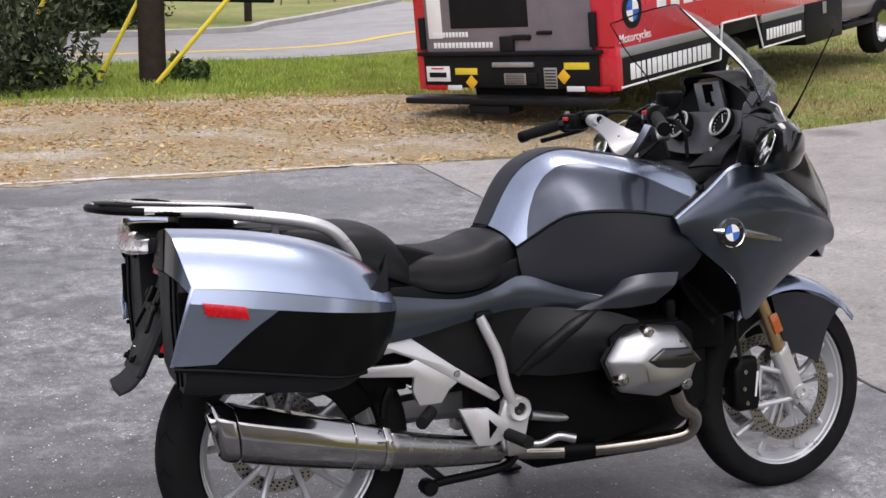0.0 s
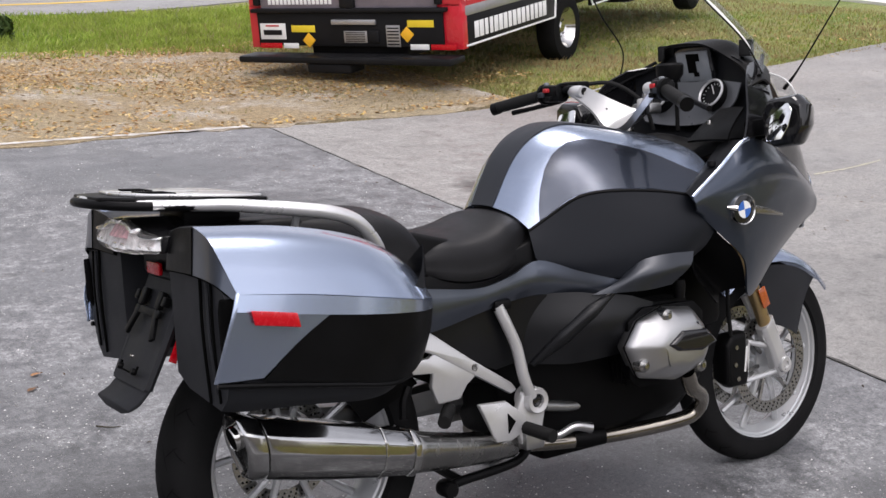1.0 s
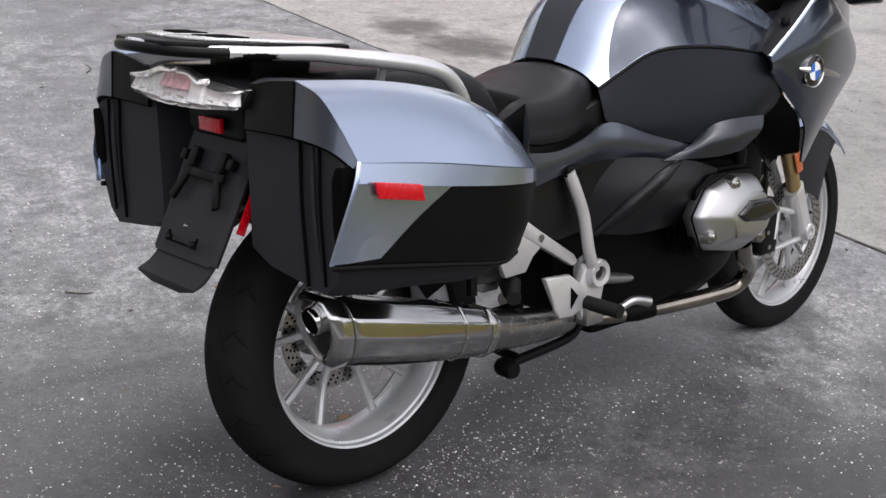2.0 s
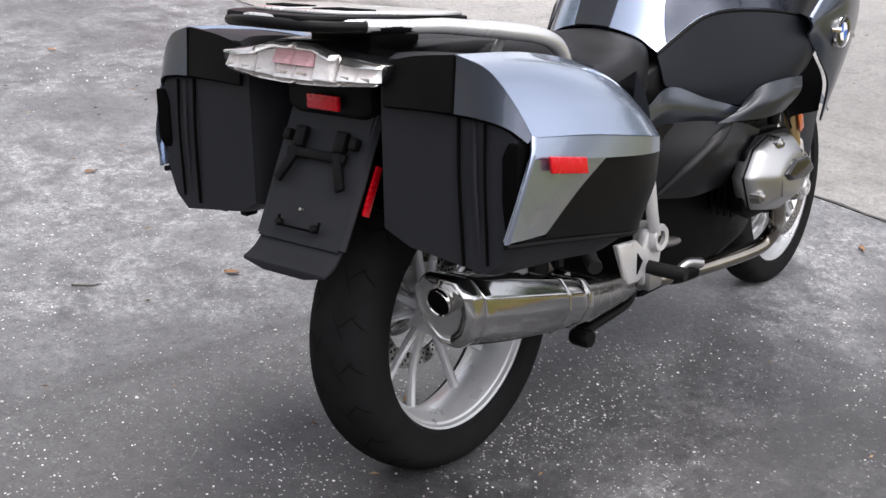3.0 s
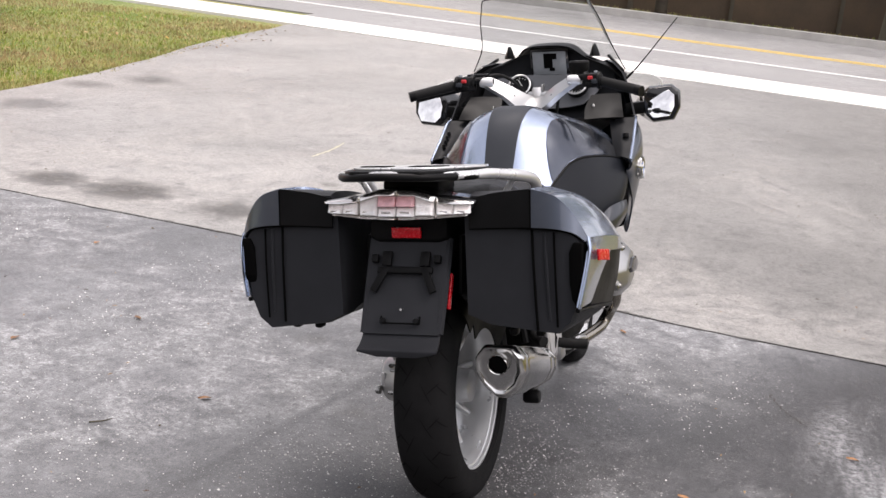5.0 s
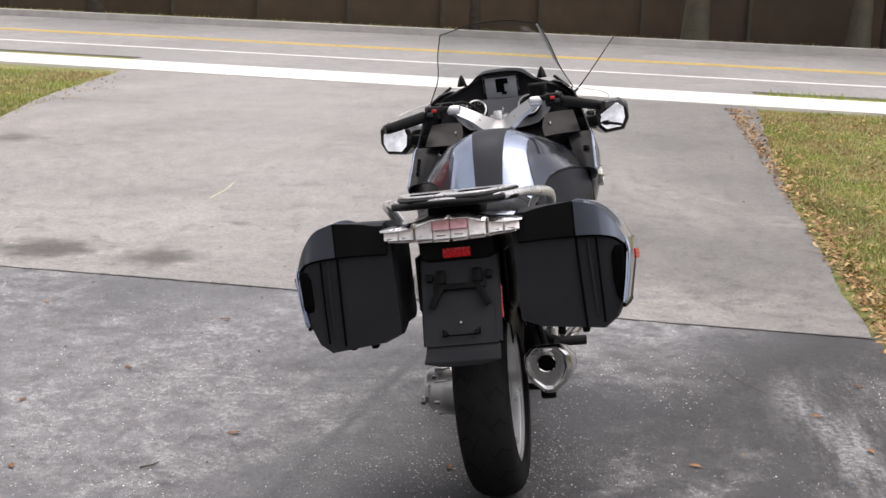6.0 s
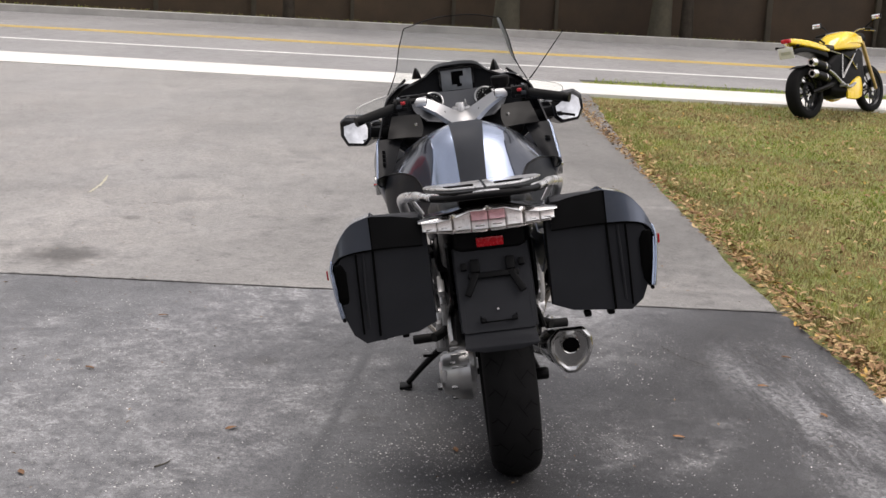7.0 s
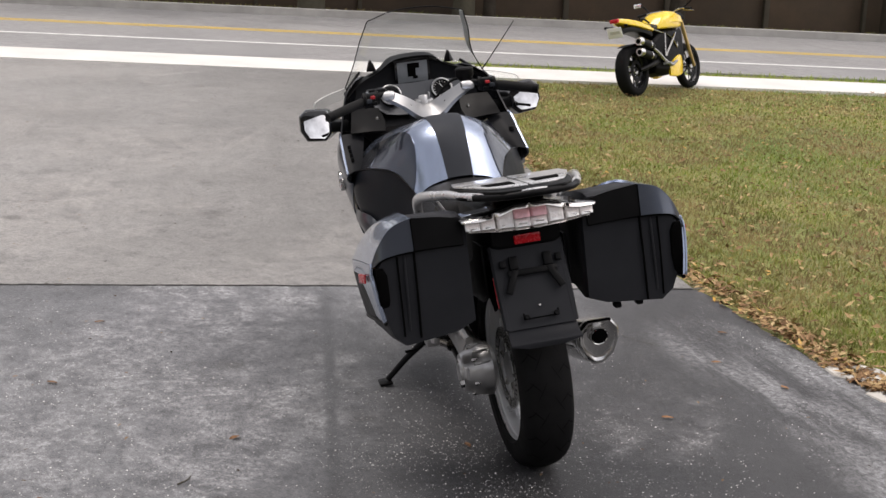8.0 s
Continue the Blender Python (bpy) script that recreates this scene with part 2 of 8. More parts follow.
def lathe(profile, sides=48, axis="y", at=(0, 0, 0), closed=False):
    """A turned body: profile of (radius, along) about the axis."""
    bm = bmesh.new()
    rows = []
    for a in np.linspace(0, 2 * math.pi, sides, endpoint=False):
        c, s = math.cos(a), math.sin(a)
        rows.append([(V((r * c, h, r * s)) if axis == "y" else V((h, r * c, r * s)) if axis == "x" else V((r * c, r * s, h))) + V(at) for r, h in profile])
    vs = [[bm.verts.new(q) for q in r] for r in rows]
    k = len(profile)
    for i in range(sides):
        a, b = vs[i], vs[(i + 1) % sides]
        for j in range(k if closed else k - 1):
            m = (j + 1) % k
            bm.faces.new((a[j], a[m], b[m], b[j]))
    bmesh.ops.remove_doubles(bm, verts=bm.verts, dist=1e-6)
    return bm


def block(size, at=(0, 0, 0), bevel=0.004, turn=None, segs=2):
    """A box with rounded edges."""
    bm = bmesh.new()
    bmesh.ops.create_cube(bm, size=1.0)
    for v in bm.verts:
        v.co = V((v.co.x * size[0], v.co.y * size[1], v.co.z * size[2]))
    if bevel:
        bmesh.ops.bevel(bm, geom=bm.edges[:], offset=min(bevel, min(size) * 0.45), segments=segs, profile=0.5, affect="EDGES")
    m = Matrix.Translation(at) @ (turn.to_4x4() if turn else Matrix())
    bmesh.ops.transform(bm, matrix=m, verts=bm.verts)
    return bm


def plate(outline, thick, place=None, bevel=0.002, round_n=0):
    """A flat plate cut to an outline (in x, y), thick upwards, then placed."""
    pts = [tuple(q[:2]) for q in (spline([(*p, 0) for p in outline], round_n, True) if round_n else outline)]
    bm = bmesh.new()
    f = bm.faces.new([bm.verts.new((x, y, 0)) for x, y in pts])
    top = bmesh.ops.extrude_face_region(bm, geom=[f])
    for v in top["geom"]:
        if isinstance(v, bmesh.types.BMVert):
            v.co.z += thick
    if bevel:
        bmesh.ops.recalc_face_normals(bm, faces=bm.faces)
        es = [e for e in bm.edges if len(e.link_faces) == 2 and e.calc_face_angle(0) > radians(60)]
        bmesh.ops.bevel(bm, geom=es, offset=bevel, segments=2, profile=0.5, affect="EDGES", clamp_overlap=True)
    if place:
        bmesh.ops.transform(bm, matrix=place, verts=bm.verts)
    return bm


def merge(*bms):
    """One bmesh out of several."""
    out = bms[0]
    for b in bms[1:]:
        me = bpy.data.meshes.new("tmp")
        b.to_mesh(me)
        b.free()
        out.from_mesh(me)
        bpy.data.meshes.remove(me)
    return out


def flip(bm, sign):
    """Mirrors a body built for the +y side on to the side of the sign."""
    if sign < 0:
        for v in bm.verts:
            v.co.y = -v.co.y
        bmesh.ops.reverse_faces(bm, faces=bm.faces)
    return bm


def basis(o, x, y):
    """A pose with its origin, its x axis and roughly its y axis."""
    x = V(x).normalized()
    z = x.cross(V(y)).normalized()
    y = z.cross(x)
    return Matrix(((x.x, y.x, z.x, o[0]), (x.y, y.y, z.y, o[1]), (x.z, y.z, z.z, o[2]), (0, 0, 0, 1)))

# ---- ground: level slab, then a gentle rise to the road ----
def rise(x, y):
    e = 0.986 * (x - 11.6) - 0.167 * (y + 1.84) + 10.1
    e = np.clip(e, 0, 24)
    return 0.048 * np.where(e < 2, e * e / 4, e - 1)


def road_x(y, off):
    """x of a line that runs along the road, off metres beyond the footway's near edge."""
    return 12.35 + off + 0.15 * (y + 1.9)


def sheet(name, left, right, mat, lift, label, category, nu=40, nv=20, thick=0.06, kind="structure", wobble=0.0, warp=False):
    """A paved or planted strip between two edges, lying on the rise of the ground, with a real edge."""
    a, b = [np.array(spline([(*q, 0) for q in e], max(2, nu // (len(e) - 1))))[:, :2] for e in (left, right)]
    k = min(len(a), len(b))
    a, b = a[:k], b[:k]
    rows = []
    for i in range(k):
        row = []
        for j in range(nv + 1):
            p = a[i] + (b[i] - a[i]) * j / nv
            if wobble and j in (0, nv):
                q = noise.noise((p[0] * 1.7, p[1] * 1.7, 3)) + 0.5 * noise.noise((p[0] * 7, p[1] * 7, 9))
                p = p + (a[i] - b[i]) / np.linalg.norm(a[i] - b[i]) * q * wobble
            if warp:
                p = (p[0] + float(np.interp(p[1], (-1.63, -0.45, 0.1, 1.2, 2.0, 2.8, 3.6, 4.7, 5.85), (-0.16, -0.12, -0.045, 0.005, 0.045, 0.07, 0.105, 0.175, 0.24))) * max(0, 1 - abs(p[0] - 2.5) / 2.5), p[1])
            row.append((p[0], p[1], float(rise(p[0], p[1])) + lift))
        rows.append(row)
    bm = bmesh.new()
    vs = skin(bm, rows)
    rim = [e for e in bm.edges if len(e.link_faces) == 1]
    ext = bmesh.ops.extrude_edge_only(bm, edges=rim)
    for v in ext["geom"]:
        if isinstance(v, bmesh.types.BMVert):
            v.co.z -= thick
    ob = link(name, bm, mat, angle=50)
    return tagged(ob, label, category, kind=kind)


def asphalt(name, dark, light, powder, dust=0.5, specks=0.5, mottle=0.5, spots=(), tracks=(), drift=None, scuffs=(), film=((0.226, 0.233, 0.246), 0.75)):
    """Worn paving: soft broad tone, crumbled powdery wear, pits and pale grit that lie together.
    spots are old oil stains and broad darker patches (x, y, radius, depth); tracks are swept wheel tracks (x0, y0, x1,
    y1, width);
    powder gathers along drift, from its first point to its second; scuffs are scraped oblongs (x0, x1, y0, y1)."""
    m, n, l, b = node_mat(name)
    tc = n.new("ShaderNodeTexCoord")

    def math_node(op, a, c, k=None):
        q = n.new("ShaderNodeMath")
        q.operation = op
        for sock, v in zip(q.inputs, (a, c, k)):
            if v is None:
                continue
            if hasattr(v, "is_output"):
                l.new(v, sock)
            else:
                sock.default_value = v
        return q.outputs[0]
    broad = noise_node(n, l, 0.55, 6, 0.62)
    patch = noise_node(n, l, 0.8, 8, 0.66, stretch=(0.6, 1.0, 1))
    patch0 = patch
    wear = noise_node(n, l, 7.0, 9, 0.80)
    crumb = noise_node(n, l, 34, 6, 0.85)
    grit = noise_node(n, l, 130, 5, 0.85)
    fine = noise_node(n, l, 480, 2, 0.7)
    col = ramp(n, l, broad, [(0.32, dark), (0.68, light)])
    sweep = None
    for x0, y0, x1, y1, w in tracks:
        k = math.hypot(x1 - x0, y1 - y0)
        nx, ny = -(y1 - y0) / k, (x1 - x0) / k
        dot = n.new("ShaderNodeVectorMath")
        dot.operation = "DOT_PRODUCT"
        dot.inputs[1].default_value = (nx, ny, 0)
        l.new(tc.outputs["Object"], dot.inputs[0])
        off = math_node("ABSOLUTE", math_node("SUBTRACT", dot.outputs["Value"], nx * x0 + ny * y0), 0)
        off = math_node("MULTIPLY_ADD", wear, w * 0.9, off)
        rg = n.new("ShaderNodeMapRange")
        rg.inputs["From Min"].default_value, rg.inputs["From Max"].default_value = w * 0.75, w * 1.25
        l.new(off, rg.inputs["Value"])
        sweep = rg.outputs[0] if sweep is None else math_node("MULTIPLY", sweep, rg.outputs[0])
    if drift:
        x0, y0, x1, y1 = drift
        k = math.hypot(x1 - x0, y1 - y0)
        dot = n.new("ShaderNodeVectorMath")
        dot.operation = "DOT_PRODUCT"
        dot.inputs[1].default_value = ((x1 - x0) / k**2, (y1 - y0) / k**2, 0)
        l.new(tc.outputs["Object"], dot.inputs[0])
        along_ = math_node("SUBTRACT", dot.outputs["Value"], (x0 * (x1 - x0) + y0 * (y1 - y0)) / k**2)
        cl = n.new("ShaderNodeClamp")
        l.new(along_, cl.inputs["Value"])
        patch = math_node("MULTIPLY_ADD", cl.outputs[0], 0.16, math_node("SUBTRACT", patch, 0.12))
        cover = math_node("MULTIPLY", cl.outputs[0], math_node("MULTIPLY_ADD", broad, film[1], 0.1))
        col = mixc(n, l, cover, col, film[0])
    lie = ramp(n, l, patch, [(0.44, grey3(0.02)), (0.50, grey3(0.35)), (0.56, grey3(1.0))])
    if sweep is not None:
        lie = mixc(n, l, 1.0, lie, ramp(n, l, sweep, [(0.0, grey3(0.12)), (1.0, grey3(1.0))]), "MULTIPLY")
        col = mixc(n, l, 1.0, col, ramp(n, l, sweep, [(0.0, grey3(0.80)), (1.0, grey3(1.0))]), "MULTIPLY")
    pw = mixc(n, l, 1.0, ramp(n, l, wear, [(0.44, grey3(0.10)), (0.56, grey3(1))]), lie, "MULTIPLY")
    pw = mixc(n, l, 1.0, pw, ramp(n, l, crumb, [(0.38, grey3(0.35)), (0.60, grey3(1))]), "MULTIPLY")
    col = mixc(n, l, mixc(n, l, 1.0, pw, dust, "MULTIPLY"), col, powder)
    for x0, x1, y0, y1 in scuffs:
        sx = n.new("ShaderNodeSeparateXYZ")
        l.new(tc.outputs["Object"], sx.inputs[0])
        msk = None
        for axis, a0, a1 in (("X", x0, x1), ("Y", y0, y1)):
            h = (a1 - a0) / 2
            far_ = math_node("ABSOLUTE", math_node("SUBTRACT", sx.outputs[axis], a0 + h), 0)
            far_ = math_node("MULTIPLY_ADD", patch0, h * 1.6, far_)
            rg = n.new("ShaderNodeMapRange")
            rg.inputs["From Min"].default_value, rg.inputs["From Max"].default_value = h * 1.9, h * 1.45
            l.new(far_, rg.inputs["Value"])
            msk = rg.outputs[0] if msk is None else math_node("MULTIPLY", msk, rg.outputs[0])
        streak = ramp(n, l, noise_node(n, l, 5, 7, 0.70, stretch=(0.20, 1.0, 1)), [(0.40, grey3(0.0)), (0.66, grey3(1))])
        streak = mixc(n, l, 1.0, streak, ramp(n, l, crumb, [(0.42, grey3(0.25)), (0.56, grey3(1))]), "MULTIPLY")
        col = mixc(n, l, mixc(n, l, 1.0, streak, mixc(n, l, 1.0, msk, 0.95, "MULTIPLY"), "MULTIPLY"), col, powder)
    col = mixc(n, l, mottle, col, ramp(n, l, crumb, [(0.36, grey3(0.40)), (0.48, grey3(0.88)), (0.62, grey3(1.18))]), "MULTIPLY")
    col = mixc(n, l, mottle, col, ramp(n, l, wear, [(0.34, grey3(0.50)), (0.45, grey3(0.92)), (0.62, grey3(1.12))]), "MULTIPLY")
    col = mixc(n, l, 0.8, col, ramp(n, l, grit, [(0.36, grey3(0.40)), (0.50, grey3(0.9)), (0.64, grey3(1.2))]), "MULTIPLY")
    col = mixc(n, l, 0.5, col, ramp(n, l, fine, [(0.3, grey3(0.6)), (0.7, grey3(1.05))]), "MULTIPLY")
    lot = noise_node(n, l, 1.5, 5, 0.7, stretch=(0.5, 1.0, 1))
    scat = mixc(n, l, 1.0, mixc(n, l, 0.6, ramp(n, l, lot, [(0.42, grey3(0.06)), (0.58, grey3(1))]), ramp(n, l, wear, [(0.4, grey3(0)), (0.6, grey3(1))]), "MULTIPLY"), specks, "MULTIPLY")
    skew = n.new("ShaderNodeTexNoise")
    skew.inputs["Scale"].default_value, skew.inputs["Detail"].default_value = 90, 2
    l.new(tc.outputs["Object"], skew.inputs["Vector"])
    bent = n.new("ShaderNodeVectorMath")
    bent.operation = "MULTIPLY_ADD"
    bent.inputs[1].default_value = (0.022, 0.022, 0.0)
    l.new(skew.outputs["Color"], bent.inputs[0])
    l.new(tc.outputs["Object"], bent.inputs[2])
    for scale, size, rare in ((38, 0.17, 0.60), (64, 0.22, 0.60), (120, 0.28, 0.64)):
        vor = n.new("ShaderNodeTexVoronoi")
        vor.inputs["Scale"].default_value = scale
        l.new(bent.outputs[0], vor.inputs["Vector"])
        spot = ramp(n, l, vor.outputs["Distance"], [(size * 0.7, grey3(1)), (size, grey3(0))])
        spot = mixc(n, l, 1.0, spot, ramp(n, l, vor.outputs["Color"], [(rare, grey3(0)), (rare + 0.1, grey3(1))]), "MULTIPLY")
        col = mixc(n, l, mixc(n, l, 1.0, spot, scat, "MULTIPLY"), col, (0.72, 0.71, 0.68))
    for x, y, r, dk in spots:
        d = n.new("ShaderNodeVectorMath")
        d.operation = "DISTANCE"
        d.inputs[1].default_value = (x, y, 0.05)
        l.new(tc.outputs["Object"], d.inputs[0])
        ad = math_node("MULTIPLY_ADD", wear, 2.2 * r, d.outputs["Value"])
        mask = n.new("ShaderNodeMapRange")
        mask.inputs["From Min"].default_value, mask.inputs["From Max"].default_value = r * 1.6, r * 2.3
        mask.inputs["To Min"].default_value, mask.inputs["To Max"].default_value = dk, 0.0
        l.new(ad, mask.inputs["Value"])
        col = mixc(n, l, mask.outputs[0], col, (0.055, 0.052, 0.048))
    l.new(col, b.inputs["Base Color"])
    l.new(ramp(n, l, pw, [(0.0, grey3(0.46)), (0.6, grey3(0.85))]), b.inputs["Roughness"])
    bump(n, l, b, mixc(n, l, 0.5, grit, crumb), 0.5, 0.004)
    return m


SLAB = asphalt("dark_worn_concrete", (0.029, 0.0285, 0.029), (0.054, 0.0535, 0.056), (0.425, 0.432, 0.44), 0.66, 0.45, 0.72,
               [(1.36, -0.93, 0.06, 0.7), (0.3, 2.1, 0.07, 0.7), (-0.3, 2.6, 0.06, 0.7), (0.1, 2.9, 0.07, 0.6), (1.13, 0.94, 0.08, 0.6), (0.49, 0.50, 0.09, 0.4), (0.9, 1.9, 0.06, 0.6), (1.5, 2.2, 0.07, 0.5)],
               [(1.55, 0.50, -0.17, 0.69, 0.04)], (0.15, -0.20, 0.55, 0.55), [(-1.7, 1.6, -1.85, -0.95)], ((0.250, 0.257, 0.270), 0.80))
# the last three spots only darken the near driveway, broadly and faintly
DRIVE = asphalt("pale_worn_asphalt", (0.160, 0.155, 0.147), (0.238, 0.231, 0.219), (0.42, 0.41, 0.39), 0.32, 0.15, 0.75,
                [(3.05, 2.27, 0.24, 0.85), (3.1, 2.95, 0.30, 0.9), (3.08, 3.45, 0.24, 0.85), (7.1, 5.15, 0.3, 0.7), (6.4, 5.4, 0.25, 0.6), (5.2, 5.1, 0.3, 0.6), (4.2, 0.9, 0.12, 0.4), (5.6, 2.0, 0.13, 0.4), (4.1, 2.1, 0.07, 0.5), (7.4, 1.4, 0.16, 0.35), (4.0, -0.9, 1.0, 0.20), (3.4, 0.4, 0.8, 0.16), (5.2, 0.1, 0.9, 0.10)], drift=(0.0, -2.2, 0.0, 2.4), film=((0.36, 0.35, 0.335), 1.3))
ROADM = asphalt("road_asphalt", (0.27, 0.265, 0.262), (0.33, 0.325, 0.32), (0.38, 0.375, 0.37), 0.3, 0.1, 0.2)
CONC = surface("pale_concrete", (0.62, 0.61, 0.58), 0.8, 0.0, 0.12, 1.5, 60, 0.3, 0.003)
KERBM = surface("kerb_concrete", (0.36, 0.35, 0.33), 0.85, 0.0, 0.2, 2.5, 60, 0.3, 0.004)
PAINTW = surface("white_road_paint", (0.72, 0.72, 0.70), 0.6, 0.0, 0.12, 6, 90, 0.3, 0.002)
PAINTY = surface("yellow_road_paint", (0.62, 0.42, 0.06), 0.6, 0.0, 0.12, 6, 90, 0.3, 0.002)


def grass_mat(name, green, dry, soil, bare=9):
    m, n, l, b = node_mat(name)
    broad, mid, fine = noise_node(n, l, 0.6, 5), noise_node(n, l, bare, 6, 0.7), noise_node(n, l, 120, 3, 0.7)
    col = ramp(n, l, broad, [(0.35, green), (0.65, dry)])
    col = mixc(n, l, ramp(n, l, mid, [(0.5, grey3(0)), (0.7, grey3(0.7))]), col, soil)
    col = mixc(n, l, 0.7, col, ramp(n, l, fine, [(0.36, grey3(0.35)), (0.64, grey3(1.1))]), "MULTIPLY")
    col = mixc(n, l, 0.8, col, ramp(n, l, noise_node(n, l, 22, 6, 0.8), [(0.38, grey3(0.45)), (0.60, grey3(1.15))]), "MULTIPLY")
    l.new(col, b.inputs["Base Color"])
    b.inputs["Roughness"].default_value = 0.9
    bump(n, l, b, fine, 0.8, 0.02)
    return m


LAWN = grass_mat("thin_lawn", (0.20, 0.28, 0.055), (0.38, 0.36, 0.12), (0.34, 0.27, 0.16), 2.2)
LEAFBED = grass_mat("leaf_strewn_soil", (0.50, 0.41, 0.26), (0.42, 0.31, 0.17), (0.78, 0.76, 0.74), 1.1)

# one sheet of lawn and soil to the horizon
gx = np.concatenate([[-1500, -300, -80, -30], np.arange(-14, 40, 0.5), [45, 60, 90, 150, 400, 1500]])
gy = np.concatenate([[-1500, -300, -90, -50, -35], np.arange(-24, 46, 0.5), [50, 60, 90, 150, 400, 1500]])
GX, GY = np.meshgrid(gx, gy, indexing="ij")
GZ = rise(GX, GY) - 0.03
me = bpy.data.meshes.new("ground")
ny = len(gy)
ii = (np.arange(len(gx) - 1)[:, None] * ny + np.arange(ny - 1)[None]).ravel()
me.from_pydata(np.stack([GX.ravel(), GY.ravel(), GZ.ravel()], 1).tolist(), [], np.stack([ii, ii + ny, ii + ny + 1, ii + 1], 1).tolist())
me.materials.append(LAWN)
ground = tagged(new("ground", me), "thin patchy lawn and bare soil", "ground", kind="structure")

sheet("pavement", [(-16, 5.85), (-8, 5.85), (0, 5.84), (2.5, 5.80)], [(-16, -1.6), (-8, -1.6), (0, -1.6), (2.5, -1.6)], SLAB, 0.0,
      "dark grey worn concrete slab with pale scuffs", "pavement", 60, 24, wobble=0.05, warp=True)
sheet("pavement", [(-16, -1.6), (-8, -1.6), (-3, -1.6), (0.85, -1.6)], [(-16, -9), (-8, -9), (-3, -9), (0.85, -9)], SLAB, 0.0,
      "dark grey worn concrete slab beside the lawn", "pavement", 40, 20)
driveway = sheet("driveway", [(2.51, 5.80), (3.4, 5.72), (4.9, 5.62), (6.4, 5.66), (8.1, 5.88), (10.5, 6.33), (13.6, 6.68)],
                 [(2.51, -1.58), (3.6, -1.6), (5.4, -1.64), (6.4, -1.67), (8.1, -1.78), (10.5, -1.95), (12.35, -2.08)], DRIVE, 0.002,
                 "pale worn asphalt driveway rising to the road", "driveway", 60, 24, wobble=0.04, warp=True)


def along(name, a, b, y0, y1, mat, lift, label, category, thick=0.1, nv=6):
    ys = [y0 + (y1 - y0) * k / 6 for k in range(7)]
    return sheet(name, [(road_x(y, a), y) for y in ys], [(road_x(y, b), y) for y in ys], mat, lift, label, category, 60, nv, thick)


along("footway", 0.0, 1.35, -40, 40, CONC, 0.012, "pale concrete footway across the driveway mouth", "footway")
along("road", 2.0, 10.4, -60, 60, ROADM, -0.005, "grey two-lane asphalt road", "road", nv=14)
along("driveway_apron", 1.35, 2.01, -2.2, 7.2, ROADM, 0.0, "grey asphalt apron where the driveway meets the road", "driveway")
along("edge_line", 3.72, 3.85, -60, 11.5, PAINTW, 0.0, "white painted edge line on the road", "road marking", 0.004, 1)
along("centre_line", 6.10, 6.22, -60, 14, PAINTY, 0.0, "yellow painted centre line on the road", "road marking", 0.004, 1)
along("centre_line", 6.37, 6.49, -60, 14, PAINTY, 0.0, "yellow painted centre line on the road", "road marking", 0.004, 1)
along("kerb", 10.4, 10.75, -60, 60, KERBM, 0.14, "weathered concrete kerb along the far side of the road", "kerb", 0.2, 2)

# ---- touring motorcycle on its side stand ----
LEAN_L = 9.46
bike = thing("motorcycle", pose(0, 0, 0, 0, 0, -0.8) @ pose(0, 0, 0, -LEAN_L, 0, 0) @ Matrix.Translation((0, 0.022, 0)),
             "silver-blue touring motorcycle with panniers leaning on its stand", "motorcycle")


def cr(p, t):
    """Point on a Catmull-Rom curve at t spans."""
    i = int(min(max(math.floor(t), 0), len(p) - 2))
    f = t - i
    b, c = p[i], p[i + 1]
    a = p[i - 1] if i else 2 * b - c
    d = p[i + 2] if i + 2 < len(p) else 2 * c - b
    return 0.5 * (2 * b + (c - a) * f + (2 * a - 5 * b + 4 * c - d) * f * f + (3 * b - a - 3 * c + d) * f**3)


def on_grid(grid, u, v, lift=0.0):
    g = [[np.array(q, float) for q in r] for r in grid]
    at = lambda s, t: cr([cr(r, t) for r in g], s)
    p = at(u, v)
    if lift:
        e = 0.01
        a = at(u + e, v) - at(u - e, v)
        b = at(u, v + e) - at(u, v - e)
        nrm = np.cross(a, b)
        p = p + lift * nrm / (np.linalg.norm(nrm) + 1e-12)
    return p


def patch_on(grid, us, v0, v1, lift, nv=8, thick=0.0):
    """A piece that follows a control sheet between v0(u) and v1(u), raised by lift."""
    rows = [[on_grid(grid, u, v0(u) + (v1(u) - v0(u)) * j / nv, lift) for j in range(nv + 1)] for u in us]
    bm = bmesh.new()
    skin(bm, rows)
    if thick:
        thicken(bm, thick)
    return bm


def mirrored(grid):
    return [[(x, -y, z) for x, y, z in r] for r in grid]


# wheels
def tyre_profile(r, w, rim):
    pts = []
    for k in range(17):
        a = math.pi * (k / 16)
        pts.append((r - (r - rim) * (1 - abs(math.sin(a)) ** 0.62) * 0.92, -w / 2 * math.cos(a) * (0.86 + 0.14 * math.sin(a))))
    return [(rim, -w / 2 * 0.72)] + pts + [(rim, w / 2 * 0.72)]


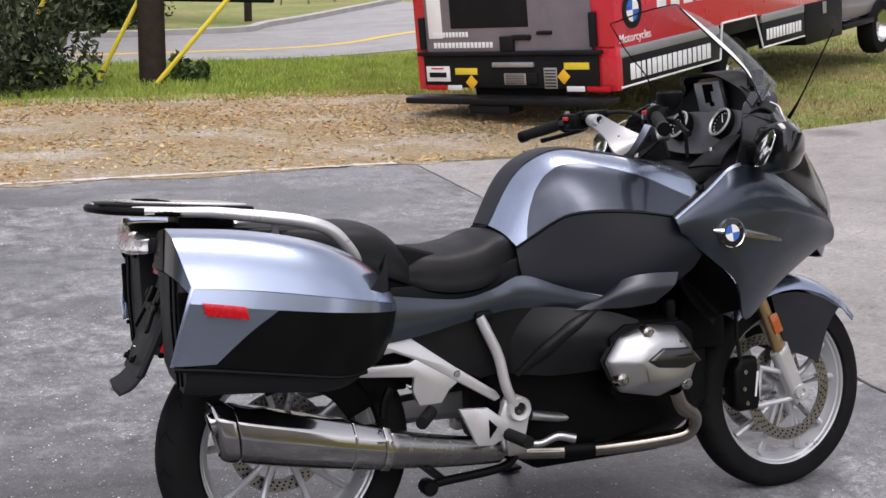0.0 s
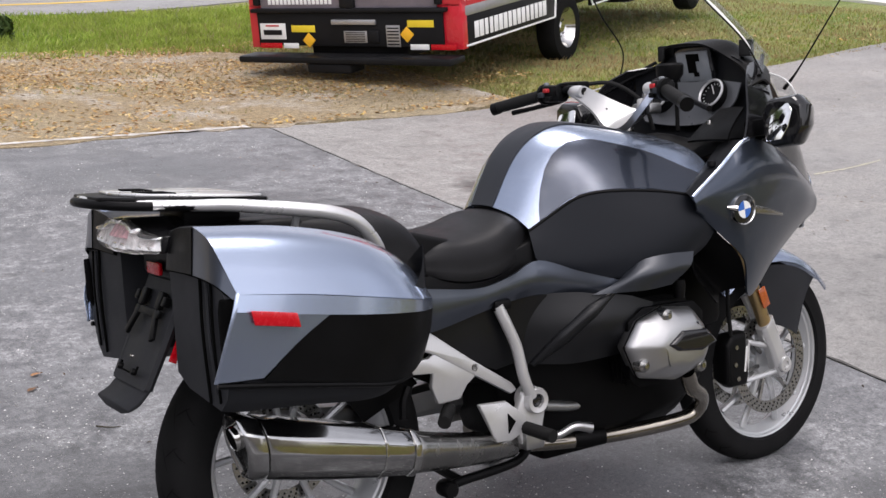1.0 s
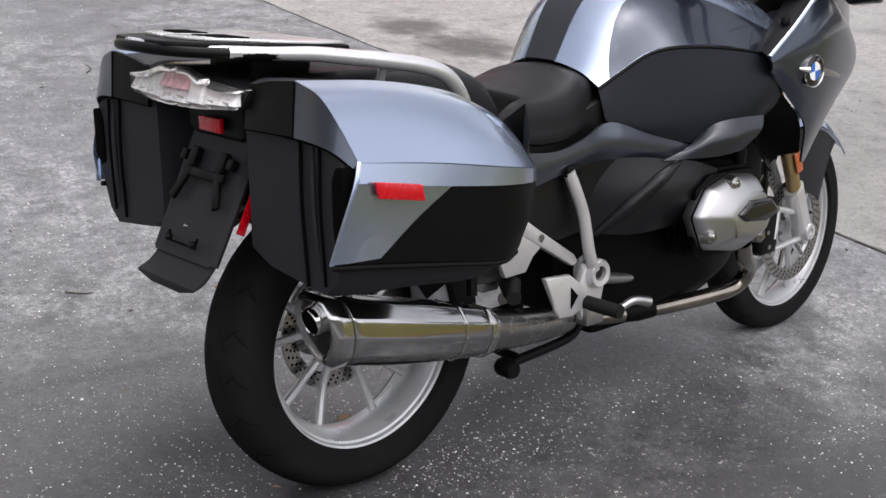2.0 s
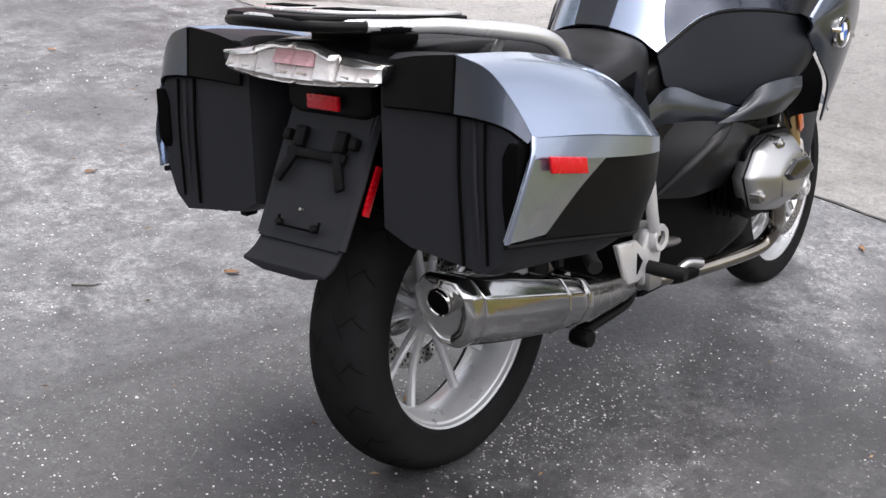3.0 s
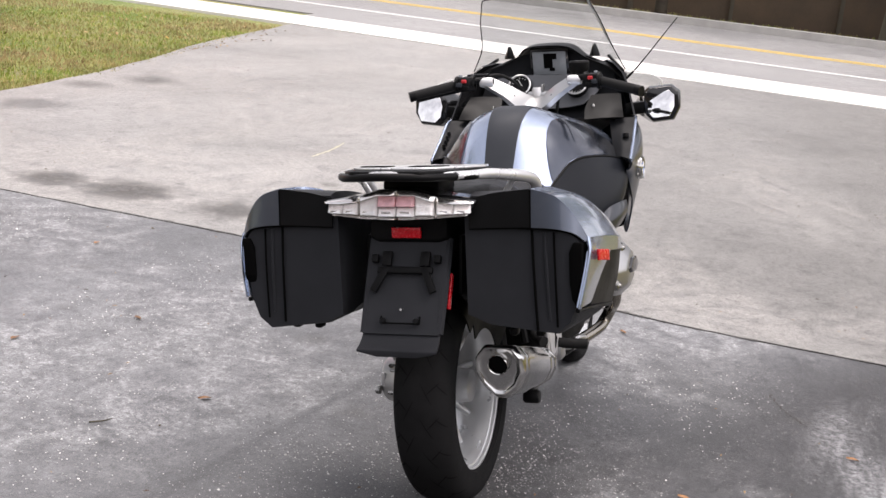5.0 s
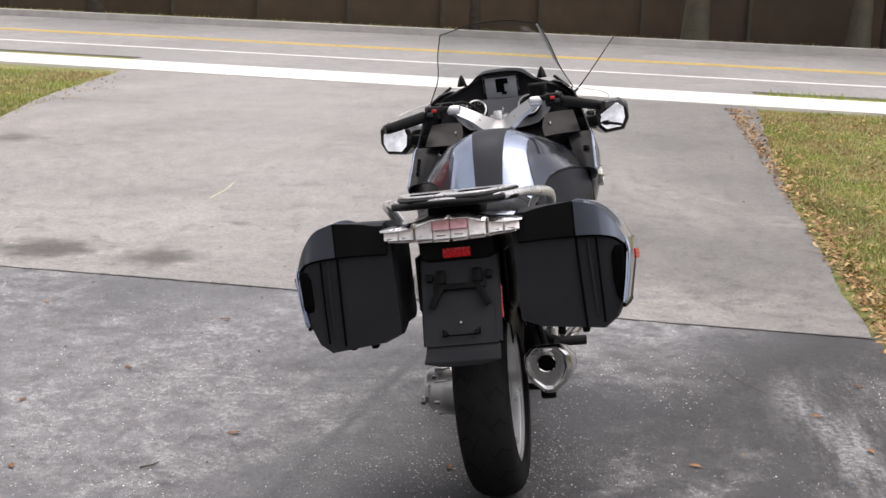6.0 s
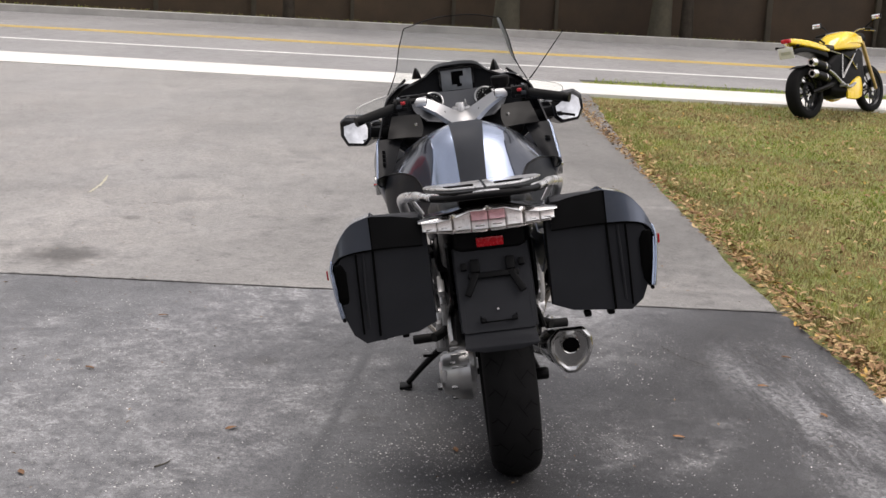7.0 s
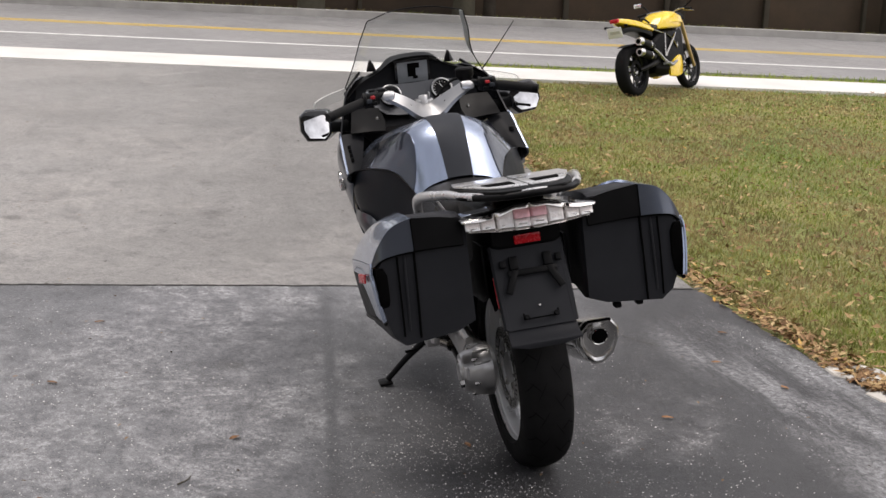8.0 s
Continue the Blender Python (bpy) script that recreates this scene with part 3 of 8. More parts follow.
def wheel(name, at, r, w, spokes, discs, label, side):
    """Cast wheel: rim with lips, paired spokes, hub, tyre and drilled brake discs."""
    rr = 0.235 if w > 0.15 else 0.234
    lip = rr + 0.014
    hw = w * 0.36
    prof = [(lip, -hw - 0.004), (lip + 0.002, -hw), (lip - 0.006, -hw + 0.006), (rr - 0.012, -hw + 0.014), (rr - 0.026, -hw + 0.04), (rr - 0.03, 0),
            (rr - 0.026, hw - 0.04), (rr - 0.012, hw - 0.014), (lip - 0.006, hw - 0.006), (lip + 0.002, hw), (lip, hw + 0.004),
            (rr - 0.004, hw - 0.004), (rr - 0.014, hw - 0.03), (rr - 0.018, 0), (rr - 0.014, -hw + 0.03), (rr - 0.004, -hw + 0.004)]
    rim = part(name, lathe(prof, 72, "y", at, True), WHEELM, bike, label)
    part("tyre", lathe(tyre_profile(r, w, rr), 96, "y", at), RUBBER, rim, "black road tyre with worn tread")
    part("hub", lathe([(0.0, -0.055), (0.032, -0.055), (0.045, -0.05), (0.05, -0.02), (0.05, 0.05), (0.04, 0.055), (0.0, 0.055)], 32, "y", at), WHEELM, rim)
    ctr = V(at)
    first = None
    for k in range(spokes):
        for s in (-1, 1):
            a0 = 2 * math.pi * k / spokes + 0.3
            a1, a2 = a0 + s * 0.16, a0 + s * 0.27
            p = [ctr + V((q * math.cos(a), yy, q * math.sin(a))) for q, a, yy in ((0.042, a1, side * 0.03), (0.12, (a1 + a2) / 2, side * 0.03), (rr - 0.024, a2, side * 0.015))]
            part("spoke", tube(p, (0.012, 0.009, 0.0105), 8, 3), WHEELM, rim)
    for y in discs:
        dr = 0.155 if w < 0.15 else 0.135
        disc = part("brake_disc", lathe([(dr - 0.036, y - 0.0022), (dr, y - 0.0022), (dr, y + 0.0022), (dr - 0.036, y + 0.0022)], 60, "y", at, True), STEEL, rim, "drilled steel brake disc")
        holes = bmesh.new()
        for k in range(40):
            a = 2 * math.pi * k / 40
            for q, da in ((dr - 0.009, 0), (dr - 0.018, 0.05), (dr - 0.027, 0.1)):
                c = ctr + V((q * math.cos(a + da), y, q * math.sin(a + da)))
                for sy in (-0.0026, 0.0026):
                    ring = [holes.verts.new(c + V((0.0032 * math.cos(b), sy, 0.0032 * math.sin(b)))) for b in np.linspace(0, 2 * math.pi, 6, endpoint=False)]
                    holes.faces.new(ring)
        part("vent_hole", holes, GROOVE, disc)
        for k in range(6):
            a = 2 * math.pi * k / 6 + 0.2
            p = [ctr + V((q * math.cos(a), y * 0.8, q * math.sin(a))) for q in (0.04, dr - 0.03)]
            part("disc_carrier", tube(p, 0.007, 6), STEEL, disc)
    return rim


RA, FA = (0.038, -0.017, 0.327), (1.605, 0, 0.3035)
rear = wheel("rear_wheel", RA, 0.3330, 0.186, 5, (0.055,), "silver cast rear wheel with paired spokes", 1)
front = wheel("front_wheel", FA, 0.3085, 0.122, 5, (-0.062, 0.062), "silver cast front wheel with twin discs", -1)
STEER = pose(1.588, -0.021, 0, 0, 0, 3) @ Matrix.Translation((-1.605, 0, 0))
front.matrix_local = STEER

# tread cuts
def tread(at, r, w, count, parent):
    bm = bmesh.new()
    prof = tyre_profile(r, w, 0.235 if w > 0.15 else 0.234)
    ys = np.array([q[1] for q in prof[1:-1]])
    rs = np.array([q[0] for q in prof[1:-1]])
    for k in range(count):
        for s in (-1, 1):
            a0 = 2 * math.pi * (k + (0.5 if s > 0 else 0)) / count
            for y0, y1, da in ((0.10, 0.44, 0.17), (0.52, 0.86, 0.10), (0.30, 0.62, -0.09)):
                left, right = [], []
                for j in range(6):
                    f = j / 5
                    y = s * (y0 + (y1 - y0) * f) * w / 2
                    a = a0 + da * f + (0.08 if da < 0 else 0)
                    rad = float(np.interp(y, ys, rs)) + 0.0007
                    h = 0.0024 * math.sin(math.pi * (0.12 + 0.76 * f)) / r
                    for lst, d in ((left, -h), (right, h)):
                        lst.append((at[0] + rad * math.cos(a + d), at[1] + y, at[2] + rad * math.sin(a + d)))
                skin(bm, [left, right])
    part("tread_groove", bm, TREADM, parent)


tread(RA, 0.3330, 0.186, 22, rear)
tread(FA, 0.3085, 0.122, 22, front)

# final drive and swing arm on the far side of the wheel
DA = (0.046, 0.022, 0.337)
drive = part("final_drive", lathe([(0, 0.172), (0.030, 0.174), (0.034, 0.168), (0.058, 0.166), (0.066, 0.156), (0.070, 0.135), (0.080, 0.125), (0.086, 0.10), (0.088, 0.075), (0.07, 0.06), (0, 0.06)], 40, "y", DA), ALU, bike, "cast aluminium final drive housing")
part("filler_bolt", lathe([(0, 0.184), (0.012, 0.184), (0.014, 0.178), (0.014, 0.17), (0, 0.17)], 6, "y", (DA[0] - 0.055, DA[1], DA[2] - 0.02)), STEEL, drive)
part("cover_rim", lathe([(0.036, 0.166), (0.040, 0.173), (0.046, 0.167)], 36, "y", DA), ALU, drive)
part("cast_plate", block((0.045, 0.012, 0.040), (DA[0] - 0.045, 0.180, DA[2] + 0.012), 0.004), ALUB, drive)
for k in range(6):
    part("cover_bolt", lathe([(0, 0.140), (0.006, 0.140), (0.007, 0.134), (0.007, 0.12), (0, 0.12)], 6, "y", (DA[0] + 0.076 * math.cos(k * 1.047 + 0.3), DA[1], DA[2] + 0.076 * math.sin(k * 1.047 + 0.3))), STEEL, drive)
for k in range(5):
    part("cast_rib", block((0.008, 0.05, 0.055), (DA[0] + 0.062 * math.cos(k * 0.5 + 0.6), 0.13, DA[2] + 0.062 * math.sin(k * 0.5 + 0.6)), 0.003, Matrix.Rotation(-(k * 0.5 + 0.6) + math.pi / 2, 3, "Y")), ALU, drive)
part("swing_arm", loft([[(x, y + w * c, z + h * s) for c, s in ((-1, -0.6), (-0.6, -1), (0.6, -1), (1, -0.6), (1, 0.6), (0.6, 1), (-0.6, 1), (-1, 0.6))]
                        for x, y, z, w, h in ((0.14, 0.118, 0.33, 0.045, 0.07), (0.26, 0.115, 0.345, 0.034, 0.045), (0.45, 0.11, 0.36, 0.034, 0.042), (0.68, 0.10, 0.37, 0.05, 0.06))]), ALU, bike, "cast aluminium single-sided swing arm")
part("torque_arm", tube([(0.10, 0.14, 0.42), (0.30, 0.14, 0.44), (0.60, 0.12, 0.46)], 0.014, 8), ALU, bike)
part("shock_absorber", lathe([(0, -0.13), (0.022, -0.13), (0.022, -0.09)] + [(0.034 if k % 2 else 0.026, -0.09 + 0.0145 * k) for k in range(13)] + [(0.02, 0.1), (0.02, 0.14), (0, 0.14)], 20, "z", (0.40, 0.09, 0.55)), ENGINE, bike)

# engine
part("crankcase", loft([[(x, c * w, z + s * h) for c, s in ((-1, -0.7), (-0.7, -1), (0.7, -1), (1, -0.7), (1, 0.8), (0.8, 1), (-0.8, 1), (-1, 0.8))]
                        for x, z, w, h in ((0.58, 0.42, 0.10, 0.15), (0.72, 0.41, 0.15, 0.19), (0.90, 0.41, 0.19, 0.20), (1.12, 0.42, 0.18, 0.19), (1.27, 0.44, 0.13, 0.15))], bevel=0.01), ENGINE, bike, "black engine block")
part("front_cover", block((0.16, 0.34, 0.30), (1.24, 0, 0.62), 0.03), ENGINE, bike)
part("belly_pan", block((0.42, 0.22, 0.06), (0.92, 0, 0.215), 0.02), ENGINE, bike)
for s in (-1, 1):
    cyl = part("cylinder", flip(loft([[(0.985 + c * w + dx, y, 0.490 + k * h) for c, k in ((-1, -0.75), (-0.72, -1), (0.7, -1), (1, -0.7), (1, 0.65), (0.75, 0.95), (-0.6, 1), (-1, 0.7))]
                                      for y, w, h, dx in ((0.17, 0.085, 0.085, 0), (0.225, 0.09, 0.09, 0), (0.26, 0.118, 0.098, 0), (0.30, 0.13, 0.104, 0))], bevel=0.006), s), ENGINE, bike, "black finned cylinder barrel")
    for k in range(5):
        part("cooling_fin", flip(block((0.215, 0.006, 0.205), (0.985, 0.185 + 0.018 * k, 0.490), 0.002), s), ENGINE, cyl)
    rim_ = [(-0.138, 0.010), (-0.092, 0.074), (-0.008, 0.098), (0.078, 0.088), (0.118, 0.040), (0.138, -0.012), (0.112, -0.070), (0.018, -0.098), (-0.098, -0.074)]
    cov = part("valve_cover", flip(loft([[(0.968 + dx + x * k, y, 0.492 + z * k) for x, z in rim_] for y, k, dx in ((0.272, 0.96, 0.0), (0.300, 1.0, 0.0), (0.318, 1.0, 0.0), (0.334, 0.93, 0.004), (0.362, 0.62, 0.020), (0.367, 0.52, 0.026))], smooth_along=False, bevel=0.011, segs=3), s), ALU, bike, "silver valve cover")
    part("cover_joint", flip(loft([[(0.968 + x * k, y, 0.492 + z * k) for x, z in rim_] for y, k in ((0.306, 1.012), (0.311, 1.012))], smooth_along=False, bevel=0.001), s), ENGINE, cov)
    part("cover_pad", flip(loft([[(1.012 + (x - 1.012) * k, y, 0.500 + (z - 0.500) * k) for x, z in ((0.930, 0.502), (0.975, 0.532), (1.057, 0.526), (1.092, 0.490), (1.040, 0.472), (0.960, 0.482))]
                                 for y, k in ((0.350, 1.06), (0.372, 1.0), (0.377, 0.86))], smooth_along=False, bevel=0.003), s), GLOSSB, cov, "black rubber insert")
    for x, z in ((0.950, 0.571), (0.868, 0.455), (1.062, 0.425)):
        part("cover_bolt", flip(lathe([(0, 0.352), (0.007, 0.352), (0.009, 0.347), (0.017, 0.343), (0.020, 0.318), (0.0, 0.318)], 14, "y", (x, 0, z)), s), STEEL, cov)
    part("header_pipe", flip(tube([(1.05, 0.30, 0.40), (1.075, 0.29, 0.355), (1.13, 0.265, 0.315), (1.135, 0.24, 0.27), (1.08, 0.225, 0.25), (0.92, 0.178, 0.237), (0.76, 0.140, 0.238), (0.62, 0.11, 0.25)], (0.0215, 0.0215, 0.021, 0.019), 14), s), HEADER, bike, "polished exhaust header pipe")
    part("pipe_guard", flip(tube([(0.785, 0.146, 0.238), (0.825, 0.155, 0.238), (0.87, 0.166, 0.238)], (0.023, 0.026, 0.023), 12), s), ENGINE, bike)
    part("intake_boot", flip(tube([(0.80, 0.15, 0.56), (0.86, 0.21, 0.55), (0.90, 0.27, 0.53)], 0.032, 12), s), ENGINE, bike)
    part("injector_cap", flip(lathe([(0, 0.02), (0.016, 0.018), (0.018, 0), (0.014, -0.03), (0, -0.03)], 12, "z", (1.06, 0.27, 0.625)), s), BLACKP, bike)

# silencer
def ring6(x, y, z, w, h, tilt=0.0):
    """Shield-shaped section: flat top, pointed foot."""
    q = [(-0.62, 1.0), (0.52, 1.0), (0.96, 0.55), (0.98, 0.0), (0.72, -0.55), (0.22, -1.0), (-0.22, -1.0), (-0.72, -0.6), (-1.0, 0.0), (-0.98, 0.55)]
    return [(x + tilt * k * h, y + c * w, z + k * h) for c, k in q]


sil = part("silencer", loft([ring6(-0.135, -0.215, 0.424, 0.068, 0.072, -0.12), ring6(-0.02, -0.214, 0.396, 0.070, 0.070, -0.05), ring6(0.12, -0.210, 0.363, 0.067, 0.063), ring6(0.235, -0.205, 0.336, 0.062, 0.056)], bevel=0.006, segs=3), SILBODY, bike, "polished chrome silencer")
part("end_cap", loft([ring6(-0.137, -0.215, 0.4245, 0.070, 0.074, -0.12), ring6(-0.170, -0.213, 0.432, 0.070, 0.076, -0.14), ring6(-0.186, -0.212, 0.436, 0.061, 0.067, -0.16), ring6(-0.176, -0.212, 0.436, 0.050, 0.055, -0.16)], smooth_along=False, bevel=0.006), SILCAP, sil, "satin silver end cap")
part("outlet", lathe([(0.024, -0.03), (0.025, 0.002), (0.023, 0.003), (0, 0.001)], 24, "x", (0, 0, 0)), GROOVE, sil).matrix_local = pose(-0.190, -0.213, 0.455, 0, 14, 180)
part("outlet_rim", lathe([(0.025, -0.02), (0.025, 0.003), (0.027, 0.005), (0.029, 0.002), (0.030, -0.02)], 28, "x", (0, 0, 0)), CHROME, sil).matrix_local = pose(-0.190, -0.213, 0.455, 0, 14, 180)
part("clamp_ring", loft([ring6(0.232, -0.205, 0.337, 0.065, 0.059), ring6(0.252, -0.204, 0.332, 0.064, 0.058)], smooth_along=False, bevel=0.003), CHROME, sil)
part("clamp_ring", loft([ring6(0.150, -0.209, 0.3555, 0.0675, 0.0635), ring6(0.158, -0.209, 0.3535, 0.0675, 0.0635)], smooth_along=False, bevel=0.002), CHROME, sil)
part("mid_pipe", loft([ring6(0.252, -0.203, 0.330, 0.058, 0.051), ring6(0.34, -0.19, 0.310, 0.050, 0.045), ring6(0.46, -0.165, 0.286, 0.043, 0.040), ring6(0.60, -0.13, 0.262, 0.038, 0.034)], bevel=0.010), STEEL, sil, "brushed steel link pipe")
part("hanger", tube([(0.26, -0.17, 0.40), (0.27, -0.16, 0.44), (0.29, -0.15, 0.47)], 0.012, 8), ENGINE, sil)

# rear frame casting and foot rest brackets
for s in (-1, 1):
    pl = basis((0, s * 0.160, 0), (1, 0, 0), (0, 0, 1))
    fr = part("rear_frame", merge(plate([(0.20, 0.578), (0.269, 0.592), (0.345, 0.600), (0.462, 0.514), (0.580, 0.434), (0.594, 0.414), (0.575, 0.406), (0.36, 0.540), (0.30, 0.566), (0.20, 0.556)], 0.024, pl @ pose(0, 0, -0.012), 0.005),
                                   plate([(0.20, 0.536), (0.34, 0.534), (0.37, 0.552), (0.485, 0.478), (0.448, 0.452), (0.425, 0.420), (0.362, 0.418), (0.346, 0.462), (0.352, 0.496), (0.20, 0.512)], 0.018, pl @ pose(0, 0, -0.009), 0.004)), ALUB, bike, "silver cast rear frame")
    part("frame_bolt", flip(lathe([(0, 0.172), (0.010, 0.172), (0.012, 0.166), (0.012, 0.15), (0, 0.15)], 12, "y", (0.470, 0, 0.492)), s), STEEL, fr)
    rest = part("foot_rest_bracket", merge(plate([(0.462, 0.402), (0.545, 0.396), (0.602, 0.350), (0.600, 0.312), (0.556, 0.293), (0.512, 0.297)], 0.018, basis((0, s * 0.185, 0), (1, 0, 0), (0, 0, 1)) @ pose(0, 0, -0.009), 0.005), plate([(0.570, 0.345), (0.598, 0.412), (0.655, 0.412), (0.668, 0.365), (0.648, 0.285), (0.590, 0.272)], 0.022, basis((0, s * 0.180, 0), (1, 0, 0), (0, 0, 1)) @ pose(0, 0, -0.011), 0.005)), ALUB, bike, "silver foot rest bracket")
    part("bracket_slot", plate([(0.545, 0.366), (0.568, 0.342), (0.545, 0.314)], 0.024, basis((0, s * 0.185, 0), (1, 0, 0), (0, 0, 1)) @ pose(0, 0, -0.012), 0.001), GROOVE, rest)
    part("pivot_ring", flip(lathe([(0.018, 0.207), (0.030, 0.209), (0.034, 0.203), (0.034, 0.15), (0.018, 0.15)], 32, "y", (0.632, 0, 0.384), True), s), ALUB, rest)
    part("pivot_bolt", flip(lathe([(0, 0.199), (0.010, 0.201), (0.018, 0.197), (0.018, 0.15), (0, 0.15)], 24, "y", (0.632, 0, 0.384)), s), GLOSSB, rest)
    part("frame_tube", tube([(0.530, s * 0.196, 0.640), (0.552, s * 0.200, 0.590), (0.578, s * 0.200, 0.530), (0.596, s * 0.200, 0.450), (0.620, s * 0.195, 0.395)], 0.0145, 12), ALUB, bike, "silver frame tube")
    part("tube_clevis", block((0.05, 0.03, 0.026), (0.542, s * 0.190, 0.640), 0.006), BLACKP, bike)
    part("rider_peg", tube([(0.60, s * 0.185, 0.318), (0.615, s * 0.285, 0.312)], 0.017, 10), RUBM, bike, "black rubber foot peg")
    part("passenger_peg", tube([(0.40, s * 0.155, 0.400), (0.375, s * 0.178, 0.388), (0.352, s * 0.205, 0.382)], 0.017, 10), RUBM, bike, "folded black passenger peg")
    part("peg_mount", block((0.06, 0.05, 0.05), (0.62, s * 0.18, 0.285), 0.008), ALU, bike)
part("brake_pedal", tube([(0.63, -0.185, 0.30), (0.68, -0.21, 0.285), (0.73, -0.225, 0.302), (0.775, -0.235, 0.292)], (0.010, 0.010, 0.014), 10), ALU, bike, "silver brake pedal")
part("shift_lever", tube([(0.66, 0.185, 0.31), (0.76, 0.19, 0.28), (0.85, 0.195, 0.30)], 0.009, 8), ALU, bike)
part("cross_tube", tube([(0.68, -0.165, 0.355), (0.76, -0.16, 0.338), (0.86, -0.15, 0.325)], 0.014, 10), ALU, bike)
part("centre_stand", merge(tube([(0.38, -0.15, 0.200), (0.43, -0.145, 0.206), (0.60, -0.135, 0.215), (0.66, -0.12, 0.245)], 0.012, 10), tube([(0.40, 0.11, 0.225), (0.43, 0.11, 0.225), (0.62, 0.10, 0.230), (0.68, 0.09, 0.245)], 0.012, 8), tube([(0.43, -0.14, 0.206), (0.43, 0.11, 0.222)], 0.012, 8), lathe([(0, -0.026), (0.018, -0.025), (0.022, -0.018), (0.022, 0.018), (0.018, 0.025), (0, 0.026)], 18, "y", (0.380, -0.155, 0.200))), BLACKP, bike, "folded black centre stand")
part("side_stand", merge(tube([(0.80, 0.165, 0.235), (0.82, 0.25, 0.165), (0.84, 0.335, 0.083)], (0.015, 0.012, 0.011), 8), block((0.07, 0.05, 0.012), (0.845, 0.345, 0.072), 0.004), tube([(0.81, 0.21, 0.19), (0.78, 0.26, 0.20)], 0.006, 6)), BLACKP, bike, "black side stand folded out")

# under-tail body, hugger and number plate holder
part("under_tail", loft([[(x, c * w, z + k * h) for c, k in ((-1, -0.8), (-0.8, -1), (0.8, -1), (1, -0.8), (1, 0.9), (0.9, 1), (-0.9, 1), (-1, 0.9))]
                         for x, z, w, h in ((-0.245, 0.845, 0.105, 0.052), (-0.12, 0.82, 0.13, 0.09), (0.10, 0.78, 0.145, 0.12), (0.34, 0.74, 0.15, 0.10), (0.55, 0.70, 0.13, 0.08))], bevel=0.01), BLACKP, bike, "black under-tail body")
for s in (-1, 1):
    part("inner_fender", plate([(-0.20, 0.80), (0.10, 0.79), (0.50, 0.70), (0.56, 0.50), (0.52, 0.44), (0.38, 0.455), (0.28, 0.505), (0.16, 0.56), (0.0, 0.60), (-0.16, 0.615), (-0.22, 0.65)], 0.010, basis((0, s * 0.128, 0), (1, 0, 0), (0, 0, 1)) @ pose(0, 0, -0.005), 0.003), ENGINE, bike, "black inner mudguard")
part("rear_hugger", surf([[(RA[0] + q * math.cos(a), y, RA[2] + q * math.sin(a)) for y, q in ((-0.118, 0.245), (-0.114, 0.325), (-0.07, 0.352), (0, 0.360), (0.07, 0.352), (0.100, 0.322))] for a in np.radians((128, 105, 80, 55, 32))], 4, 3, 0.004), ENGINE, bike, "black wheel hugger")
# black sheet added to darken the gap between pannier and silencer
part("gap_filler", surf([[(RA[0] + q * math.cos(a), y, RA[2] + q * math.sin(a)) for y, q in ((-0.104, 0.335), (-0.106, 0.25), (-0.104, 0.165))] for a in np.radians((112, 92, 72, 50, 24))], 4, 3, 0.004), ENGINE, bike, "black filler sheet added to darken the gap above the silencer")
HOLD = Matrix.Translation((-0.028, 0, -0.005))
hold = part("plate_holder", surf([[(x, y, z) for y in (-0.103, -0.055, 0.055, 0.103)] for x, z in ((-0.205, 0.800), (-0.228, 0.745), (-0.258, 0.682), (-0.286, 0.622), (-0.312, 0.572))], 3, 3, 0.012), CASEP, bike, "bare black number plate holder")
hold.matrix_local = HOLD
slope = basis((-0.262, 0, 0.682), (0, 1, 0), (-0.44, 0, -0.90))
[part("side_flange", tube([(-0.190, y, 0.800), (-0.248, y, 0.680), (-0.302, y, 0.572)], (0.012, 0.012, 0.01), 6), CASEP, hold) for y in (-0.103, 0.103)]
br = merge(block((0.150, 0.018, 0.010), (0, -0.045, 0.010), 0.003), block((0.020, 0.075, 0.010), (-0.066, -0.020, 0.011), 0.003, Matrix.Rotation(0.45, 3, "Z")), block((0.020, 0.075, 0.010), (0.066, -0.020, 0.011), 0.003, Matrix.Rotation(-0.45, 3, "Z")),
           block((0.026, 0.04, 0.014), (-0.052, -0.075, 0.010), 0.003), block((0.026, 0.04, 0.014), (0.052, -0.075, 0.010), 0.003), block((0.018, 0.022, 0.016), (-0.085, -0.075, 0.010), 0.003), block((0.018, 0.022, 0.016), (0.085, -0.075, 0.010), 0.003))
bmesh.ops.transform(br, matrix=slope, verts=br.verts)
part("plate_bracket", br, BLACKP, hold, "black plate bracket")
sl = merge(block((0.105, 0.004, 0.005), (0, 0.095, 0.008), 0.001), block((0.004, 0.02, 0.005), (-0.052, 0.086, 0.008), 0.001), block((0.004, 0.02, 0.005), (0.052, 0.086, 0.008), 0.001))
bmesh.ops.transform(sl, matrix=slope, verts=sl.verts)
part("plate_slot", sl, GROOVE, hold)
for bx_ in (-0.045, 0.045):
    bo = lathe([(0, 0.011), (0.006, 0.011), (0.008, 0.008), (0.008, 0), (0, 0)], 12, "z", (bx_, 0.090, 0.006))
    bmesh.ops.transform(bo, matrix=slope, verts=bo.verts)
    part("plate_bolt", bo, BLACKP, hold)
sc = lathe([(0, 0.006), (0.0035, 0.005), (0.005, 0), (0, 0)], 10, "z", (0, 0.060, 0.008))
bmesh.ops.transform(sc, matrix=slope, verts=sc.verts)
part("plate_screw", sc, STEEL, hold)
